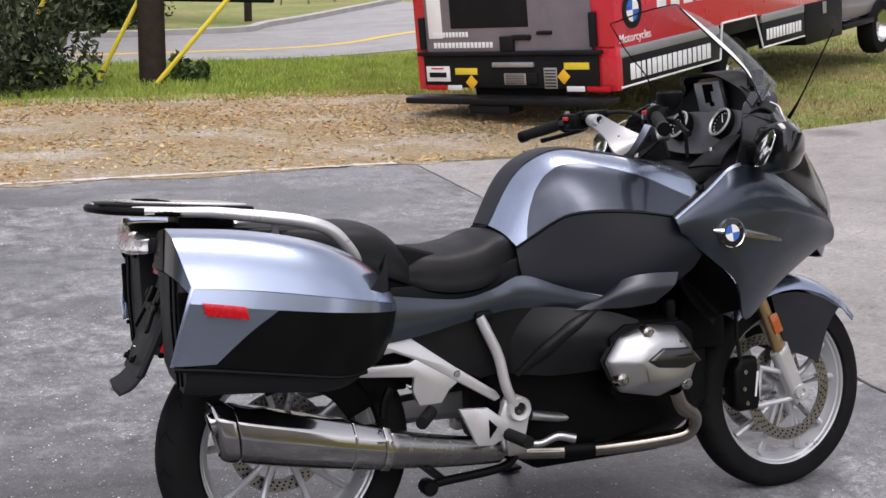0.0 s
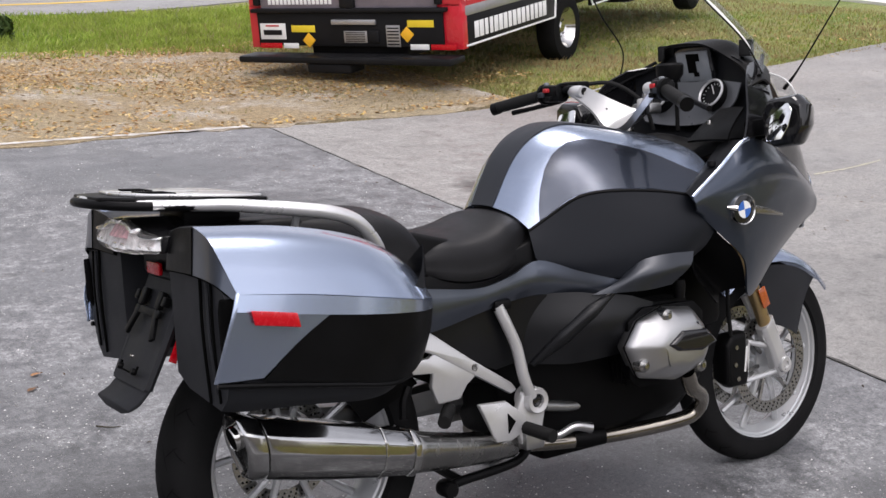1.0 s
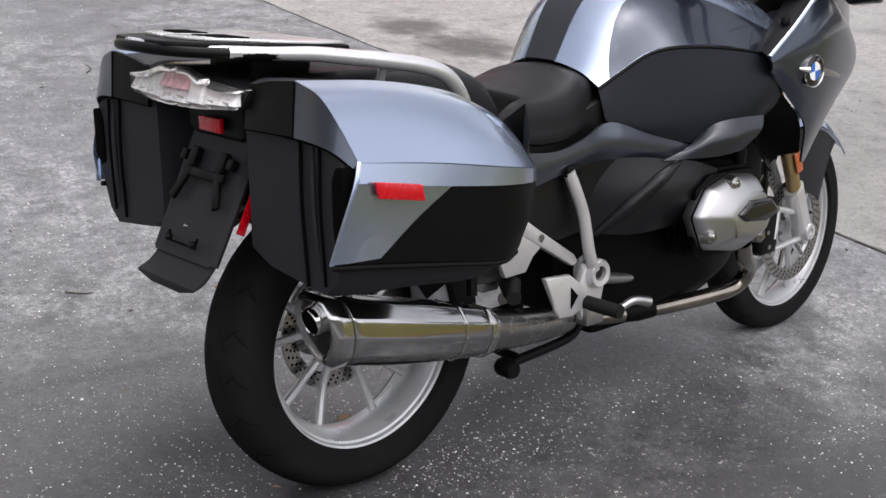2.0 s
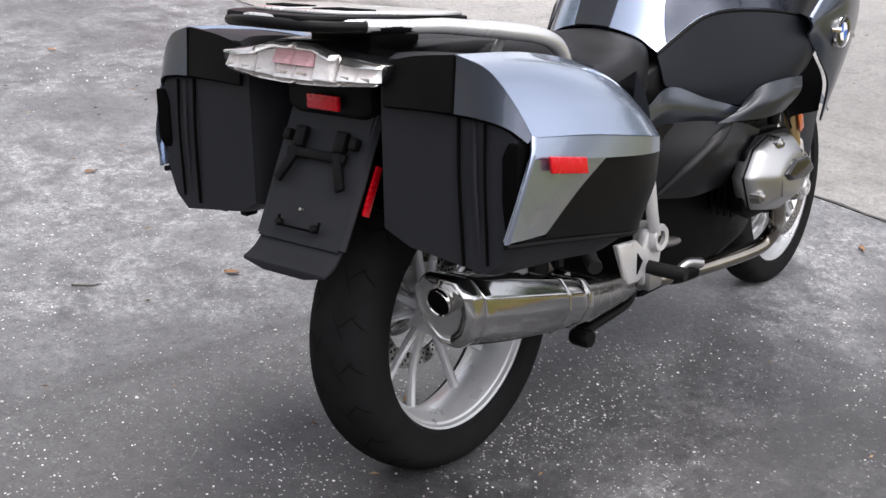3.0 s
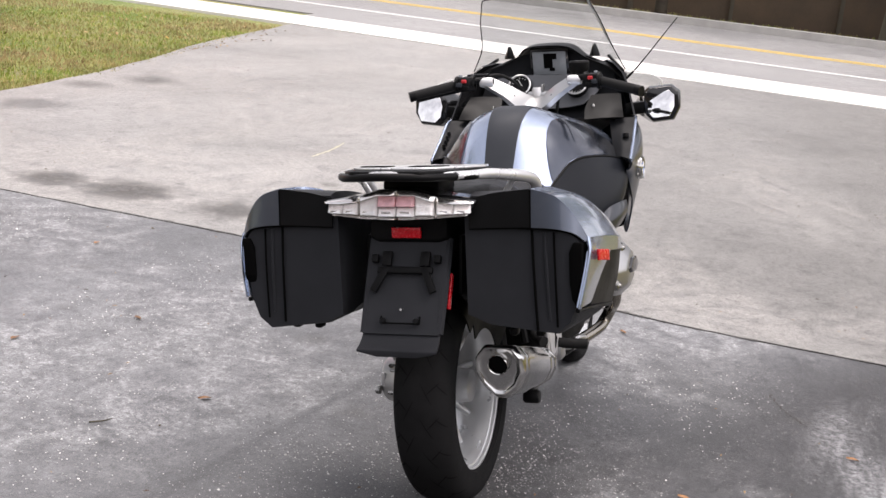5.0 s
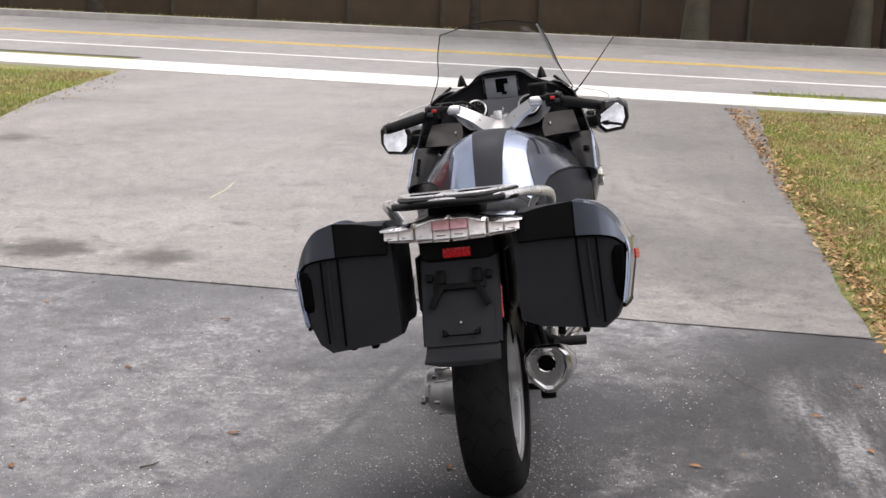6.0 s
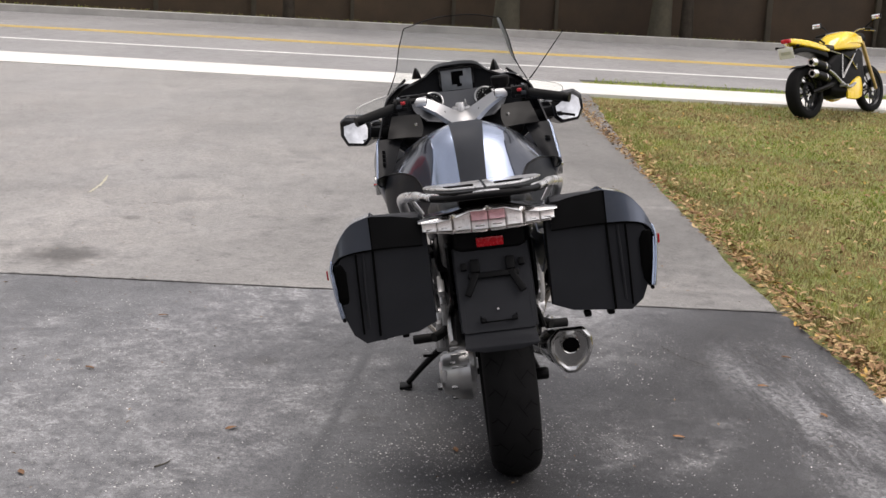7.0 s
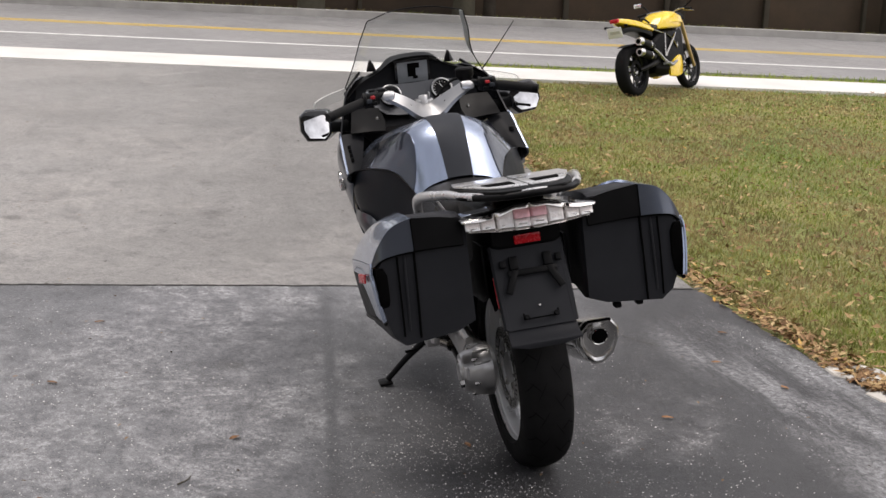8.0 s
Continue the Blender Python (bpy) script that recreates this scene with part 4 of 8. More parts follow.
part("mud_flap", loft([[(x, y, z + dz) for y, dz in ((-w, 0), (-w * 0.5, -0.012), (w * 0.5, -0.012), (w, 0), (w, t), (-w, t))] for x, z, w, t in ((-0.292, 0.572, 0.104, 0.012), (-0.322, 0.543, 0.106, 0.010), (-0.350, 0.532, 0.108, 0.006))], bevel=0.002), CASEP, hold, "black plastic mud flap")
for s in (-1, 1):
    part("side_reflector", block((0.018 if s < 0 else 0.008, 0.006, 0.095), (-0.225, s * (0.112 if s < 0 else 0.109), 0.668), 0.002, Matrix.Rotation(radians(26), 3, "Y")), REDL, hold, "narrow red side reflector")
part("rear_reflector", block((0.010, 0.080, 0.028), (-0.256, 0.0, 0.816), 0.003), REDL, bike, "red rear reflector")

# tail lamp: chrome-backed clear lens with a red middle
def lamp_ring(x, k):
    q = [(-0.206, 0.905), (-0.105, 0.918), (-0.050, 0.934), (0.050, 0.934), (0.105, 0.918), (0.206, 0.905), (0.184, 0.868), (0.09, 0.862), (0, 0.860), (-0.09, 0.862), (-0.184, 0.868)]
    return [(x + 0.016 * (abs(y) / 0.2) ** 2, y * k, 0.896 + (z - 0.896) * k) for y, z in q]


lampb = part("tail_lamp", loft([lamp_ring(-0.20, 0.9), lamp_ring(-0.296, 1.01), lamp_ring(-0.318, 0.985)], smooth_along=False, bevel=0.004), GLOSSB, bike, "clear tail lamp with red centre")
part("reflector_bowl", loft([lamp_ring(-0.316, 0.965), lamp_ring(-0.3205, 0.955)], smooth_along=False, bevel=0.002), CHROME, lampb, "bright lamp reflector")
def lamp_x(y):
    return -0.319 + 0.016 * (abs(y) / 0.2) ** 2


def lamp_cell(name, ys, mat, depth=0.010):
    """A faceted block of the lamp between two sides; ys are (y, low, high)."""
    q = [(y, lo) for y, lo, hi in ys] + [(y, hi) for y, lo, hi in ys[::-1]]
    yc, zc = sum(a for a, _ in q) / len(q), sum(b for _, b in q) / len(q)
    hh = max(abs(b - zc) for _, b in q)
    part(name, loft([[(lamp_x(y) + dx * (1.05 - 0.65 * (z - zc) / hh), yc + (y - yc) * k, zc + (z - zc) * k) for y, z in q] for dx, k in ((0.0, 1.0), (-depth * 0.6, 0.96), (-depth, 0.78))], smooth_along=False, bevel=0.001), mat, lampb)


for s in (-1, 1):
    lamp_cell("bright_trim", [(s * 0.203, 0.899, 0.904), (s * 0.150, 0.899, 0.910), (s * 0.106, 0.904, 0.917)], LAMPTRIM, 0.014)
    lamp_cell("bright_trim", [(s * 0.104, 0.905, 0.918), (s * 0.050, 0.921, 0.933), (s * 0.002, 0.922, 0.933)], LAMPTRIM, 0.012)
    lamp_cell("bright_trim", [(s * 0.183, 0.868, 0.873), (s * 0.09, 0.862, 0.868), (s * 0.002, 0.860, 0.866)], LAMPTRIM, 0.010)
    for k in range(2):
        a, b = 0.105 + 0.0435 * k + 0.0005, 0.105 + 0.0435 * (k + 1) - 0.0005
        lamp_cell("reflector_cell", [(s * a, 0.872 + 0.02 * (a - 0.1), 0.902 - 0.04 * (a - 0.1)), (s * b, 0.872 + 0.03 * (b - 0.1), 0.902 - 0.04 * (b - 0.1))], LAMPSIL, 0.012)
        part("bright_chip", block((0.004, 0.020, 0.009), (lamp_x(a) - 0.013, s * (a + b) / 2, 0.879), 0.001), LAMPTRIM, lampb)
for k in range(4):
    a, b = -0.100 + 0.050 * k + 0.0005, -0.100 + 0.050 * (k + 1) - 0.0005
    if k in (1, 2):
        lamp_cell("red_cell", [(a, 0.893, 0.919), (b, 0.893, 0.919)], LAMPRED, 0.012)
        lamp_cell("reflector_cell", [(a, 0.868, 0.891), (b, 0.868, 0.891)], LAMPSIL, 0.012)
    else:
        lamp_cell("reflector_cell", [(a, 0.869, 0.919 - 0.17 * max(0, abs(a) - 0.045)), (b, 0.869, 0.919 - 0.17 * max(0, abs(b) - 0.045))], LAMPSIL, 0.012)
    part("bright_chip", block((0.004, 0.026, 0.010), (lamp_x(a) - 0.013, (a + b) / 2, 0.877), 0.001), LAMPTRIM, lampb)
lens = part("lens", loft([lamp_ring(-0.334, 0.97), lamp_ring(-0.337, 0.955)], smooth_along=False), LENSG, lampb)
lens.visible_shadow = False

# grab rail and luggage plate
rack = part("luggage_rack", plate([(-0.400, -0.070), (-0.385, -0.100), (-0.30, -0.142), (-0.10, -0.175), (-0.04, -0.155), (-0.03, 0.0), (-0.04, 0.155), (-0.10, 0.175), (-0.30, 0.142), (-0.385, 0.100), (-0.400, 0.070), (-0.407, 0.0)], 0.012, pose(0, 0, 0.955, 0, 4.5, 0), 0.004, 3), BLACKP, bike, "black and silver luggage rack")
for s in (-1, 1):
    part("grab_rail", tube([(-0.30, s * 0.153, 0.974), (-0.22, s * 0.180, 0.968), (-0.15, s * 0.197, 0.963), (-0.08, s * 0.215, 0.953), (-0.02, s * 0.232, 0.944), (0.075, s * 0.250, 0.925), (0.135, s * 0.250, 0.895), (0.185, s * 0.235, 0.835), (0.20, s * 0.20, 0.80)], (0.011, 0.014, 0.016, 0.016, 0.014), 12), RAILM, rack, "silver grab rail")
    part("rail_stay", tube([(-0.005, s * 0.225, 0.940), (0.0, s * 0.19, 0.88)], 0.009, 8), RAILM, rack)
    part("plate_trim", plate([(-0.350, 0.004), (-0.342, 0.080), (-0.31, 0.116), (-0.22, 0.150), (-0.13, 0.178), (-0.06, 0.170), (-0.06, 0.004)] if s > 0 else [(-0.350, -0.004), (-0.06, -0.004), (-0.06, -0.170), (-0.13, -0.178), (-0.22, -0.150), (-0.31, -0.116), (-0.342, -0.080)], 0.006, pose(0, 0, 0.9675, 0, 4.5, 0), 0.002), RAILM, rack, "silver rack insert")
    part("plate_slot", plate([(-0.305, 0.030), (-0.290, 0.105), (-0.235, 0.118), (-0.235, 0.030)] if s > 0 else [(-0.305, -0.030), (-0.235, -0.030), (-0.235, -0.118), (-0.290, -0.105)], 0.004, pose(0, 0, 0.972, 0, 4.5, 0), 0.001), GROOVE, rack)
part("rack_edge", tube([(-0.13, -0.200, 0.961), (-0.24, -0.176, 0.968), (-0.335, -0.132, 0.975), (-0.390, -0.085, 0.981), (-0.413, 0, 0.985), (-0.390, 0.085, 0.981), (-0.335, 0.132, 0.975), (-0.24, 0.176, 0.968), (-0.13, 0.200, 0.961)], 0.0105, 10), BLACKP, rack, "black rack rim")
part("rim_strip", tube([(-0.24, -0.170, 0.977), (-0.330, -0.126, 0.984), (-0.382, -0.080, 0.990), (-0.404, 0, 0.994), (-0.382, 0.080, 0.990), (-0.330, 0.126, 0.984), (-0.24, 0.170, 0.977)], 0.0045, 8), RAILM, rack, "thin silver strip on the rim")
part("rack_foot", block((0.14, 0.16, 0.05), (-0.14, 0, 0.935), 0.015), BLACKP, rack)
rack.location.z = -0.007

# seats
part("seat_base", loft([[(x, -w, z0), (x, w, z0), (x, w * 0.96, z1), (x, -w * 0.96, z1)] for x, w, z0, z1 in ((0.30, 0.165, 0.62, 0.735), (0.48, 0.175, 0.63, 0.735), (0.64, 0.172, 0.62, 0.775), (0.78, 0.170, 0.62, 0.83))], bevel=0.008), BLACKP, bike, "black panel below the seat")
def seat_rings(stations):
    out = []
    for x, zt, zl, w in stations:
        h = zt - zl
        out.append([(x, -w * 0.92, zl), (x, -w, zl + h * 0.35), (x, -w * 0.93, zl + h * 0.72), (x, -w * 0.62, zt - 0.012), (x, 0, zt), (x, w * 0.62, zt - 0.012), (x, w * 0.93, zl + h * 0.72), (x, w, zl + h * 0.35), (x, w * 0.92, zl), (x, 0, zl)])
    return out


rs = part("rider_seat", loft(seat_rings(((0.345, 0.800, 0.735, 0.150), (0.40, 0.826, 0.712, 0.172), (0.47, 0.826, 0.700, 0.182), (0.55, 0.838, 0.705, 0.182), (0.61, 0.858, 0.725, 0.165), (0.66, 0.855, 0.745, 0.140), (0.70, 0.825, 0.765, 0.115))), n=4, straight=False), SEATM, bike, "black vinyl rider seat")
part("passenger_seat", loft(seat_rings(((-0.06, 0.915, 0.860, 0.12), (0.05, 0.918, 0.84, 0.150), (0.16, 0.912, 0.800, 0.170), (0.25, 0.905, 0.770, 0.175), (0.315, 0.878, 0.745, 0.168), (0.355, 0.825, 0.730, 0.155), (0.375, 0.775, 0.720, 0.14))), n=4, straight=False), SEATM, bike, "black vinyl passenger seat")

# tank cover
TANK = [[(0.630, 0.0, 0.868), (0.634, 0.055, 0.864), (0.648, 0.115, 0.845), (0.665, 0.158, 0.812)],
        [(0.695, 0.0, 0.984), (0.700, 0.060, 0.976), (0.712, 0.130, 0.930), (0.722, 0.178, 0.848)],
        [(0.760, 0.0, 1.042), (0.765, 0.065, 1.034), (0.775, 0.145, 0.985), (0.785, 0.205, 0.886)],
        [(0.850, 0.0, 1.067), (0.850, 0.070, 1.060), (0.852, 0.160, 1.012), (0.855, 0.242, 0.896)],
        [(0.960, 0.0, 1.054), (0.960, 0.075, 1.048), (0.960, 0.180, 1.005), (0.960, 0.280, 0.890)],
        [(1.070, 0.0, 1.032), (1.070, 0.080, 1.027), (1.075, 0.200, 0.988), (1.080, 0.315, 0.865)],
        [(1.170, 0.0, 1.010), (1.170, 0.085, 1.006), (1.180, 0.220, 0.965), (1.190, 0.325, 0.865)]]
full = [[(x, -y, z) for x, y, z in r[:0:-1]] + list(r) for r in TANK]
tank = part("tank_cover", surf(full, 6, 5, 0.006), SILVER, bike, "silver-blue metallic tank cover")
US = np.linspace(0, 6, 37)
part("tank_stripe", patch_on(full, US, lambda u: 3 - (0.86 + 0.02 * u) + 0.001, lambda u: 3 + 0.86 + 0.02 * u, 0.003, 8, 0.004), STRIPE, tank, "matt grey stripe along the tank")
for s in (-1, 1):
    g = TANK if s > 0 else mirrored(TANK)
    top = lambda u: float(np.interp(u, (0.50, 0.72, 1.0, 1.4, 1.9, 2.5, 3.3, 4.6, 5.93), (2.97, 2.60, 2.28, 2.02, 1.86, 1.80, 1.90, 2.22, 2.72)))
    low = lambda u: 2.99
    # raised dark patch stands for the ground mirrored in the scooped side
    part("knee_recess", patch_on(g, np.linspace(0.50, 5.93, 68), top, low, 0.003 * s, 8, 0.004), SCOOP, tank, "tank side coloured dark for its ground reflection")

# knee panels and side covers
for s in (-1, 1):
    G = [[(0.662, 0.160, 0.808), (0.722, 0.182, 0.846), (0.785, 0.210, 0.884), (0.860, 0.246, 0.894), (0.97, 0.290, 0.886), (1.06, 0.325, 0.868), (1.16, 0.335, 0.838)],
         [(0.662, 0.172, 0.775), (0.73, 0.200, 0.790), (0.80, 0.235, 0.805), (0.88, 0.275, 0.812), (0.98, 0.318, 0.810), (1.06, 0.342, 0.800), (1.14, 0.335, 0.785)],
         [(0.665, 0.180, 0.742), (0.73, 0.212, 0.728), (0.80, 0.250, 0.722), (0.88, 0.290, 0.730), (0.97, 0.325, 0.738), (1.04, 0.338, 0.740), (1.11, 0.325, 0.735)],
         [(0.670, 0.184, 0.735), (0.74, 0.215, 0.705), (0.82, 0.255, 0.682), (0.89, 0.290, 0.668), (0.95, 0.310, 0.665), (1.02, 0.315, 0.68), (1.08, 0.300, 0.70)]]
    g = G if s > 0 else mirrored(G)
    knee = part("knee_panel", surf(g, 5, 4, 0.006), KNEE, bike, "satin charcoal knee panel")
    part("panel_seam", tube([on_grid(g, 0, v, 0) for v in np.linspace(0, 6, 13)], 0.004, 6, 2), BLACKP, knee)
    W = [[(0.872, 0.285, 0.690), (0.905, 0.310, 0.718), (0.965, 0.335, 0.728), (1.045, 0.345, 0.726)],
         [(0.830, 0.285, 0.665), (0.875, 0.318, 0.682), (0.945, 0.345, 0.688), (1.025, 0.352, 0.690)],
         [(0.775, 0.262, 0.640), (0.840, 0.300, 0.642), (0.905, 0.325, 0.642), (0.975, 0.335, 0.648)]]
    part("wing_panel", surf(W if s > 0 else mirrored(W), 5, 5, 0.006), WINGP, bike, "dark grey painted wing above the cylinder")
    S = [[(0.255, 0.203, 0.722), (0.36, 0.203, 0.705), (0.48, 0.204, 0.692), (0.57, 0.206, 0.710), (0.655, 0.206, 0.738), (0.76, 0.240, 0.700), (0.875, 0.280, 0.664)],
         [(0.250, 0.205, 0.655), (0.36, 0.204, 0.655), (0.48, 0.204, 0.660), (0.57, 0.206, 0.676), (0.655, 0.210, 0.690), (0.76, 0.240, 0.668), (0.868, 0.280, 0.648)],
         [(0.250, 0.188, 0.592), (0.36, 0.188, 0.604), (0.48, 0.190, 0.628), (0.57, 0.192, 0.644), (0.655, 0.194, 0.650), (0.76, 0.230, 0.644), (0.845, 0.270, 0.634)]]
    part("side_cover", surf(S if s > 0 else mirrored(S), 5, 5, 0.006), LIDEND, bike, "silver-blue metallic side cover, coloured darker as if in shade")
    L = [[(0.30, 0.150, 0.60), (0.48, 0.165, 0.635), (0.64, 0.185, 0.650), (0.80, 0.230, 0.640), (0.93, 0.265, 0.640)],
         [(0.40, 0.150, 0.54), (0.50, 0.160, 0.56), (0.64, 0.170, 0.575), (0.79, 0.205, 0.590), (0.90, 0.235, 0.605)],
         [(0.55, 0.140, 0.47), (0.60, 0.150, 0.48), (0.68, 0.165, 0.490), (0.77, 0.185, 0.520), (0.86, 0.200, 0.550)]]
    low = part("engine_cover", surf(L if s > 0 else mirrored(L), 5, 5, 0.006), COVERM, bike, "black engine side cover")
    IN = [[(0.640, 0.172, 0.650), (0.735, 0.235, 0.650), (0.80, 0.262, 0.640), (0.875, 0.280, 0.628), (0.955, 0.285, 0.600)],
          [(0.610, 0.156, 0.565), (0.700, 0.232, 0.562), (0.77, 0.272, 0.560), (0.850, 0.285, 0.552), (0.925, 0.285, 0.540)],
          [(0.590, 0.142, 0.478), (0.670, 0.196, 0.470), (0.73, 0.225, 0.466), (0.805, 0.238, 0.468), (0.885, 0.245, 0.472)]]
    part("intake_cover", surf(IN if s > 0 else mirrored(IN), 5, 5, 0.006), COVERM, low, "black moulded intake cover")
    part("cover_rib", tube([(0.835, s * 0.272, 0.640), (0.770, s * 0.260, 0.598), (0.705, s * 0.226, 0.540), (0.640, s * 0.176, 0.472)], (0.006, 0.019, 0.020, 0.008), 12), COVERM, low)
    # dark duct between knee panel and fairing
    D = [[(1.05, 0.325, 0.835), (1.15, 0.325, 0.760), (1.24, 0.315, 0.685), (1.285, 0.290, 0.60)],
         [(1.03, 0.255, 0.80), (1.11, 0.225, 0.72), (1.19, 0.215, 0.65), (1.25, 0.23, 0.58)],
         [(1.08, 0.300, 0.72), (1.10, 0.280, 0.67), (1.14, 0.265, 0.62), (1.21, 0.25, 0.555)]]
    part("air_duct", surf(D if s > 0 else mirrored(D), 5, 5, 0.005), ENGINE, bike, "black air duct")

# fairing
for s in (-1, 1):
    F = [[(1.030, 0.362, 0.866), (1.130, 0.358, 0.930), (1.235, 0.350, 0.997), (1.36, 0.318, 0.975), (1.52, 0.258, 0.905), (1.665, 0.192, 0.828)],
         [(1.036, 0.368, 0.850), (1.135, 0.374, 0.885), (1.240, 0.372, 0.920), (1.38, 0.338, 0.905), (1.54, 0.275, 0.850), (1.685, 0.192, 0.790)],
         [(1.050, 0.356, 0.830), (1.145, 0.366, 0.810), (1.245, 0.365, 0.800), (1.38, 0.330, 0.785), (1.55, 0.262, 0.775), (1.690, 0.176, 0.752)],
         [(1.058, 0.342, 0.826), (1.150, 0.342, 0.752), (1.240, 0.332, 0.676), (1.288, 0.300, 0.570), (1.43, 0.262, 0.656), (1.61, 0.205, 0.735)]]
    g = F if s > 0 else mirrored(F)
    fair = part("side_fairing", surf(g, 6, 6, 0.006), GREYPAINT, bike, "dark grey metallic side fairing")
    part("fairing_edge", tube([on_grid(g, 0, v) for v in np.linspace(0, 2.1, 9)], 0.0055, 8, 2), SILVER, fair, "bright fairing edge")
    c = on_grid(g, 1.98, 1.62, 0)
    nrm = V((-0.02, s, 0.04)).normalized()
    m = basis(c, (1, 0, 0), nrm.cross(V((1, 0, 0))) * (1 if s > 0 else 1))
    m = Matrix.Translation(V((1.195, s * 0.3745, 0.820))) @ Matrix.Rotation(radians(-90 * s), 4, "X")
    badge = lathe([(0.0, 0.004), (0.036, 0.004), (0.039, 0.002), (0.039, -0.012), (0, -0.012)], 40, "z")
    bmesh.ops.transform(badge, matrix=m, verts=badge.verts)
    bd = part("round_badge", badge, GLOSSB, fair, "round enamel badge")
    ring = lathe([(0.037, 0.004), (0.0395, 0.006), (0.041, 0.001), (0.041, -0.010)], 40, "z")
    bmesh.ops.transform(ring, matrix=m, verts=ring.verts)
    part("badge_rim", ring, CHROME, bd)
    for k in range(4):
        q = bmesh.new()
        pts = [(0, 0)] + [(0.0225 * math.cos(a), 0.0225 * math.sin(a)) for a in np.linspace(k * math.pi / 2, (k + 1) * math.pi / 2, 8)]
        q.faces.new([q.verts.new((x, y, 0.0055)) for x, y in pts])
        bmesh.ops.transform(q, matrix=m @ pose(0, 0, 0, 0, 0, 8), verts=q.verts)
        part("badge_quarter", q, BLUEP if (k % 2 == (0 if s > 0 else 1)) else WHITEP, bd)
    part("badge_stalk", tube([(1.143, s * 0.368, 0.830), (1.168, s * 0.378, 0.826)], (0.004, 0.010), 8), CHROME, fair)
    part("name_strip", loft([[(x, s * (y + t), z + k * h) for t, k in ((0, -1), (0.004, -1), (0.004, 1), (0, 1))] for x, y, z, h in ((1.236, 0.368, 0.817, 0.011), (1.31, 0.352, 0.802, 0.009), (1.39, 0.328, 0.784, 0.004))], bevel=0.001), STEEL, fair, "narrow silver name strip")
    # inner top panel with buttons
    T = [[(1.028, 0.360, 0.868), (1.13, 0.355, 0.932), (1.232, 0.348, 0.997)],
         [(1.040, 0.330, 0.876), (1.135, 0.318, 0.936), (1.235, 0.300, 0.996)],
         [(1.060, 0.300, 0.868), (1.14, 0.280, 0.922), (1.235, 0.255, 0.985)]]
    tp = part("inner_panel", surf(T if s > 0 else mirrored(T), 4, 4, 0.005), INNERM, bike, "grey inner fairing panel with buttons")
    for k in range(4 if s > 0 else 1):
        x = 1.085 + 0.022 * k if s > 0 else 1.13
        part("button", lathe([(0, 0.008), (0.006 if s > 0 else 0.010, 0.008), (0.007 if s > 0 else 0.012, 0.004), (0.007 if s > 0 else 0.012, -0.006)], 14, "z", (x, s * 0.330, 0.868 + (x - 1.03) * 0.62 + 0.012)), BLACKP, tp)
    B = [[(1.235, 0.350, 0.996), (1.36, 0.318, 0.976), (1.52, 0.258, 0.906), (1.665, 0.192, 0.828)],
         [(1.270, 0.330, 1.065), (1.40, 0.300, 1.040), (1.56, 0.232, 0.975), (1.69, 0.150, 0.880)],
         [(1.300, 0.300, 1.150), (1.42, 0.262, 1.135), (1.55, 0.190, 1.085), (1.66, 0.110, 1.00)],
         [(1.360, 0.250, 1.195), (1.45, 0.205, 1.200), (1.53, 0.14, 1.165), (1.60, 0.08, 1.12)]]
    part("front_cowl", surf(B if s > 0 else mirrored(B), 5, 5, 0.006), GLOSSB, bike, "gloss black front cowl")
N = [[(1.62, -0.20, 0.735), (1.70, -0.12, 0.70), (1.74, 0, 0.69), (1.70, 0.12, 0.70), (1.62, 0.20, 0.735)],
     [(1.665, -0.19, 0.828), (1.74, -0.11, 0.81), (1.775, 0, 0.80), (1.74, 0.11, 0.81), (1.665, 0.19, 0.828)],
     [(1.690, -0.150, 0.880), (1.735, -0.09, 0.90), (1.755, 0, 0.90), (1.735, 0.09, 0.90), (1.690, 0.150, 0.880)],
     [(1.66, -0.11, 1.0), (1.69, -0.06, 1.02), (1.70, 0, 1.03), (1.69, 0.06, 1.02), (1.66, 0.11, 1.0)],
     [(1.60, -0.08, 1.12), (1.615, -0.04, 1.14), (1.62, 0, 1.145), (1.615, 0.04, 1.14), (1.60, 0.08, 1.12)]]
part("nose_panel", surf(N, 4, 4, 0.006), GREYPAINT, bike, "dark grey nose panel")

# instrument panel
H = [[(1.30, -0.300, 1.130), (1.36, -0.235, 1.175), (1.40, -0.140, 1.212), (1.360, -0.082, 1.254), (1.354, 0, 1.262), (1.360, 0.082, 1.254), (1.40, 0.140, 1.212), (1.36, 0.235, 1.175), (1.30, 0.300, 1.130)],
     [(1.36, -0.300, 1.150), (1.42, -0.23, 1.185), (1.46, -0.14, 1.218), (1.47, -0.082, 1.260), (1.475, 0, 1.268), (1.47, 0.082, 1.260), (1.46, 0.14, 1.218), (1.42, 0.23, 1.185), (1.36, 0.300, 1.150)],
     [(1.42, -0.270, 1.135), (1.49, -0.20, 1.17), (1.53, -0.13, 1.20), (1.55, -0.07, 1.21), (1.56, 0, 1.215), (1.55, 0.07, 1.21), (1.53, 0.13, 1.20), (1.49, 0.20, 1.17), (1.42, 0.270, 1.135)]]
dash = part("dash_hood", surf(H, 4, 4, 0.006), BLACKP, bike, "black instrument hood")
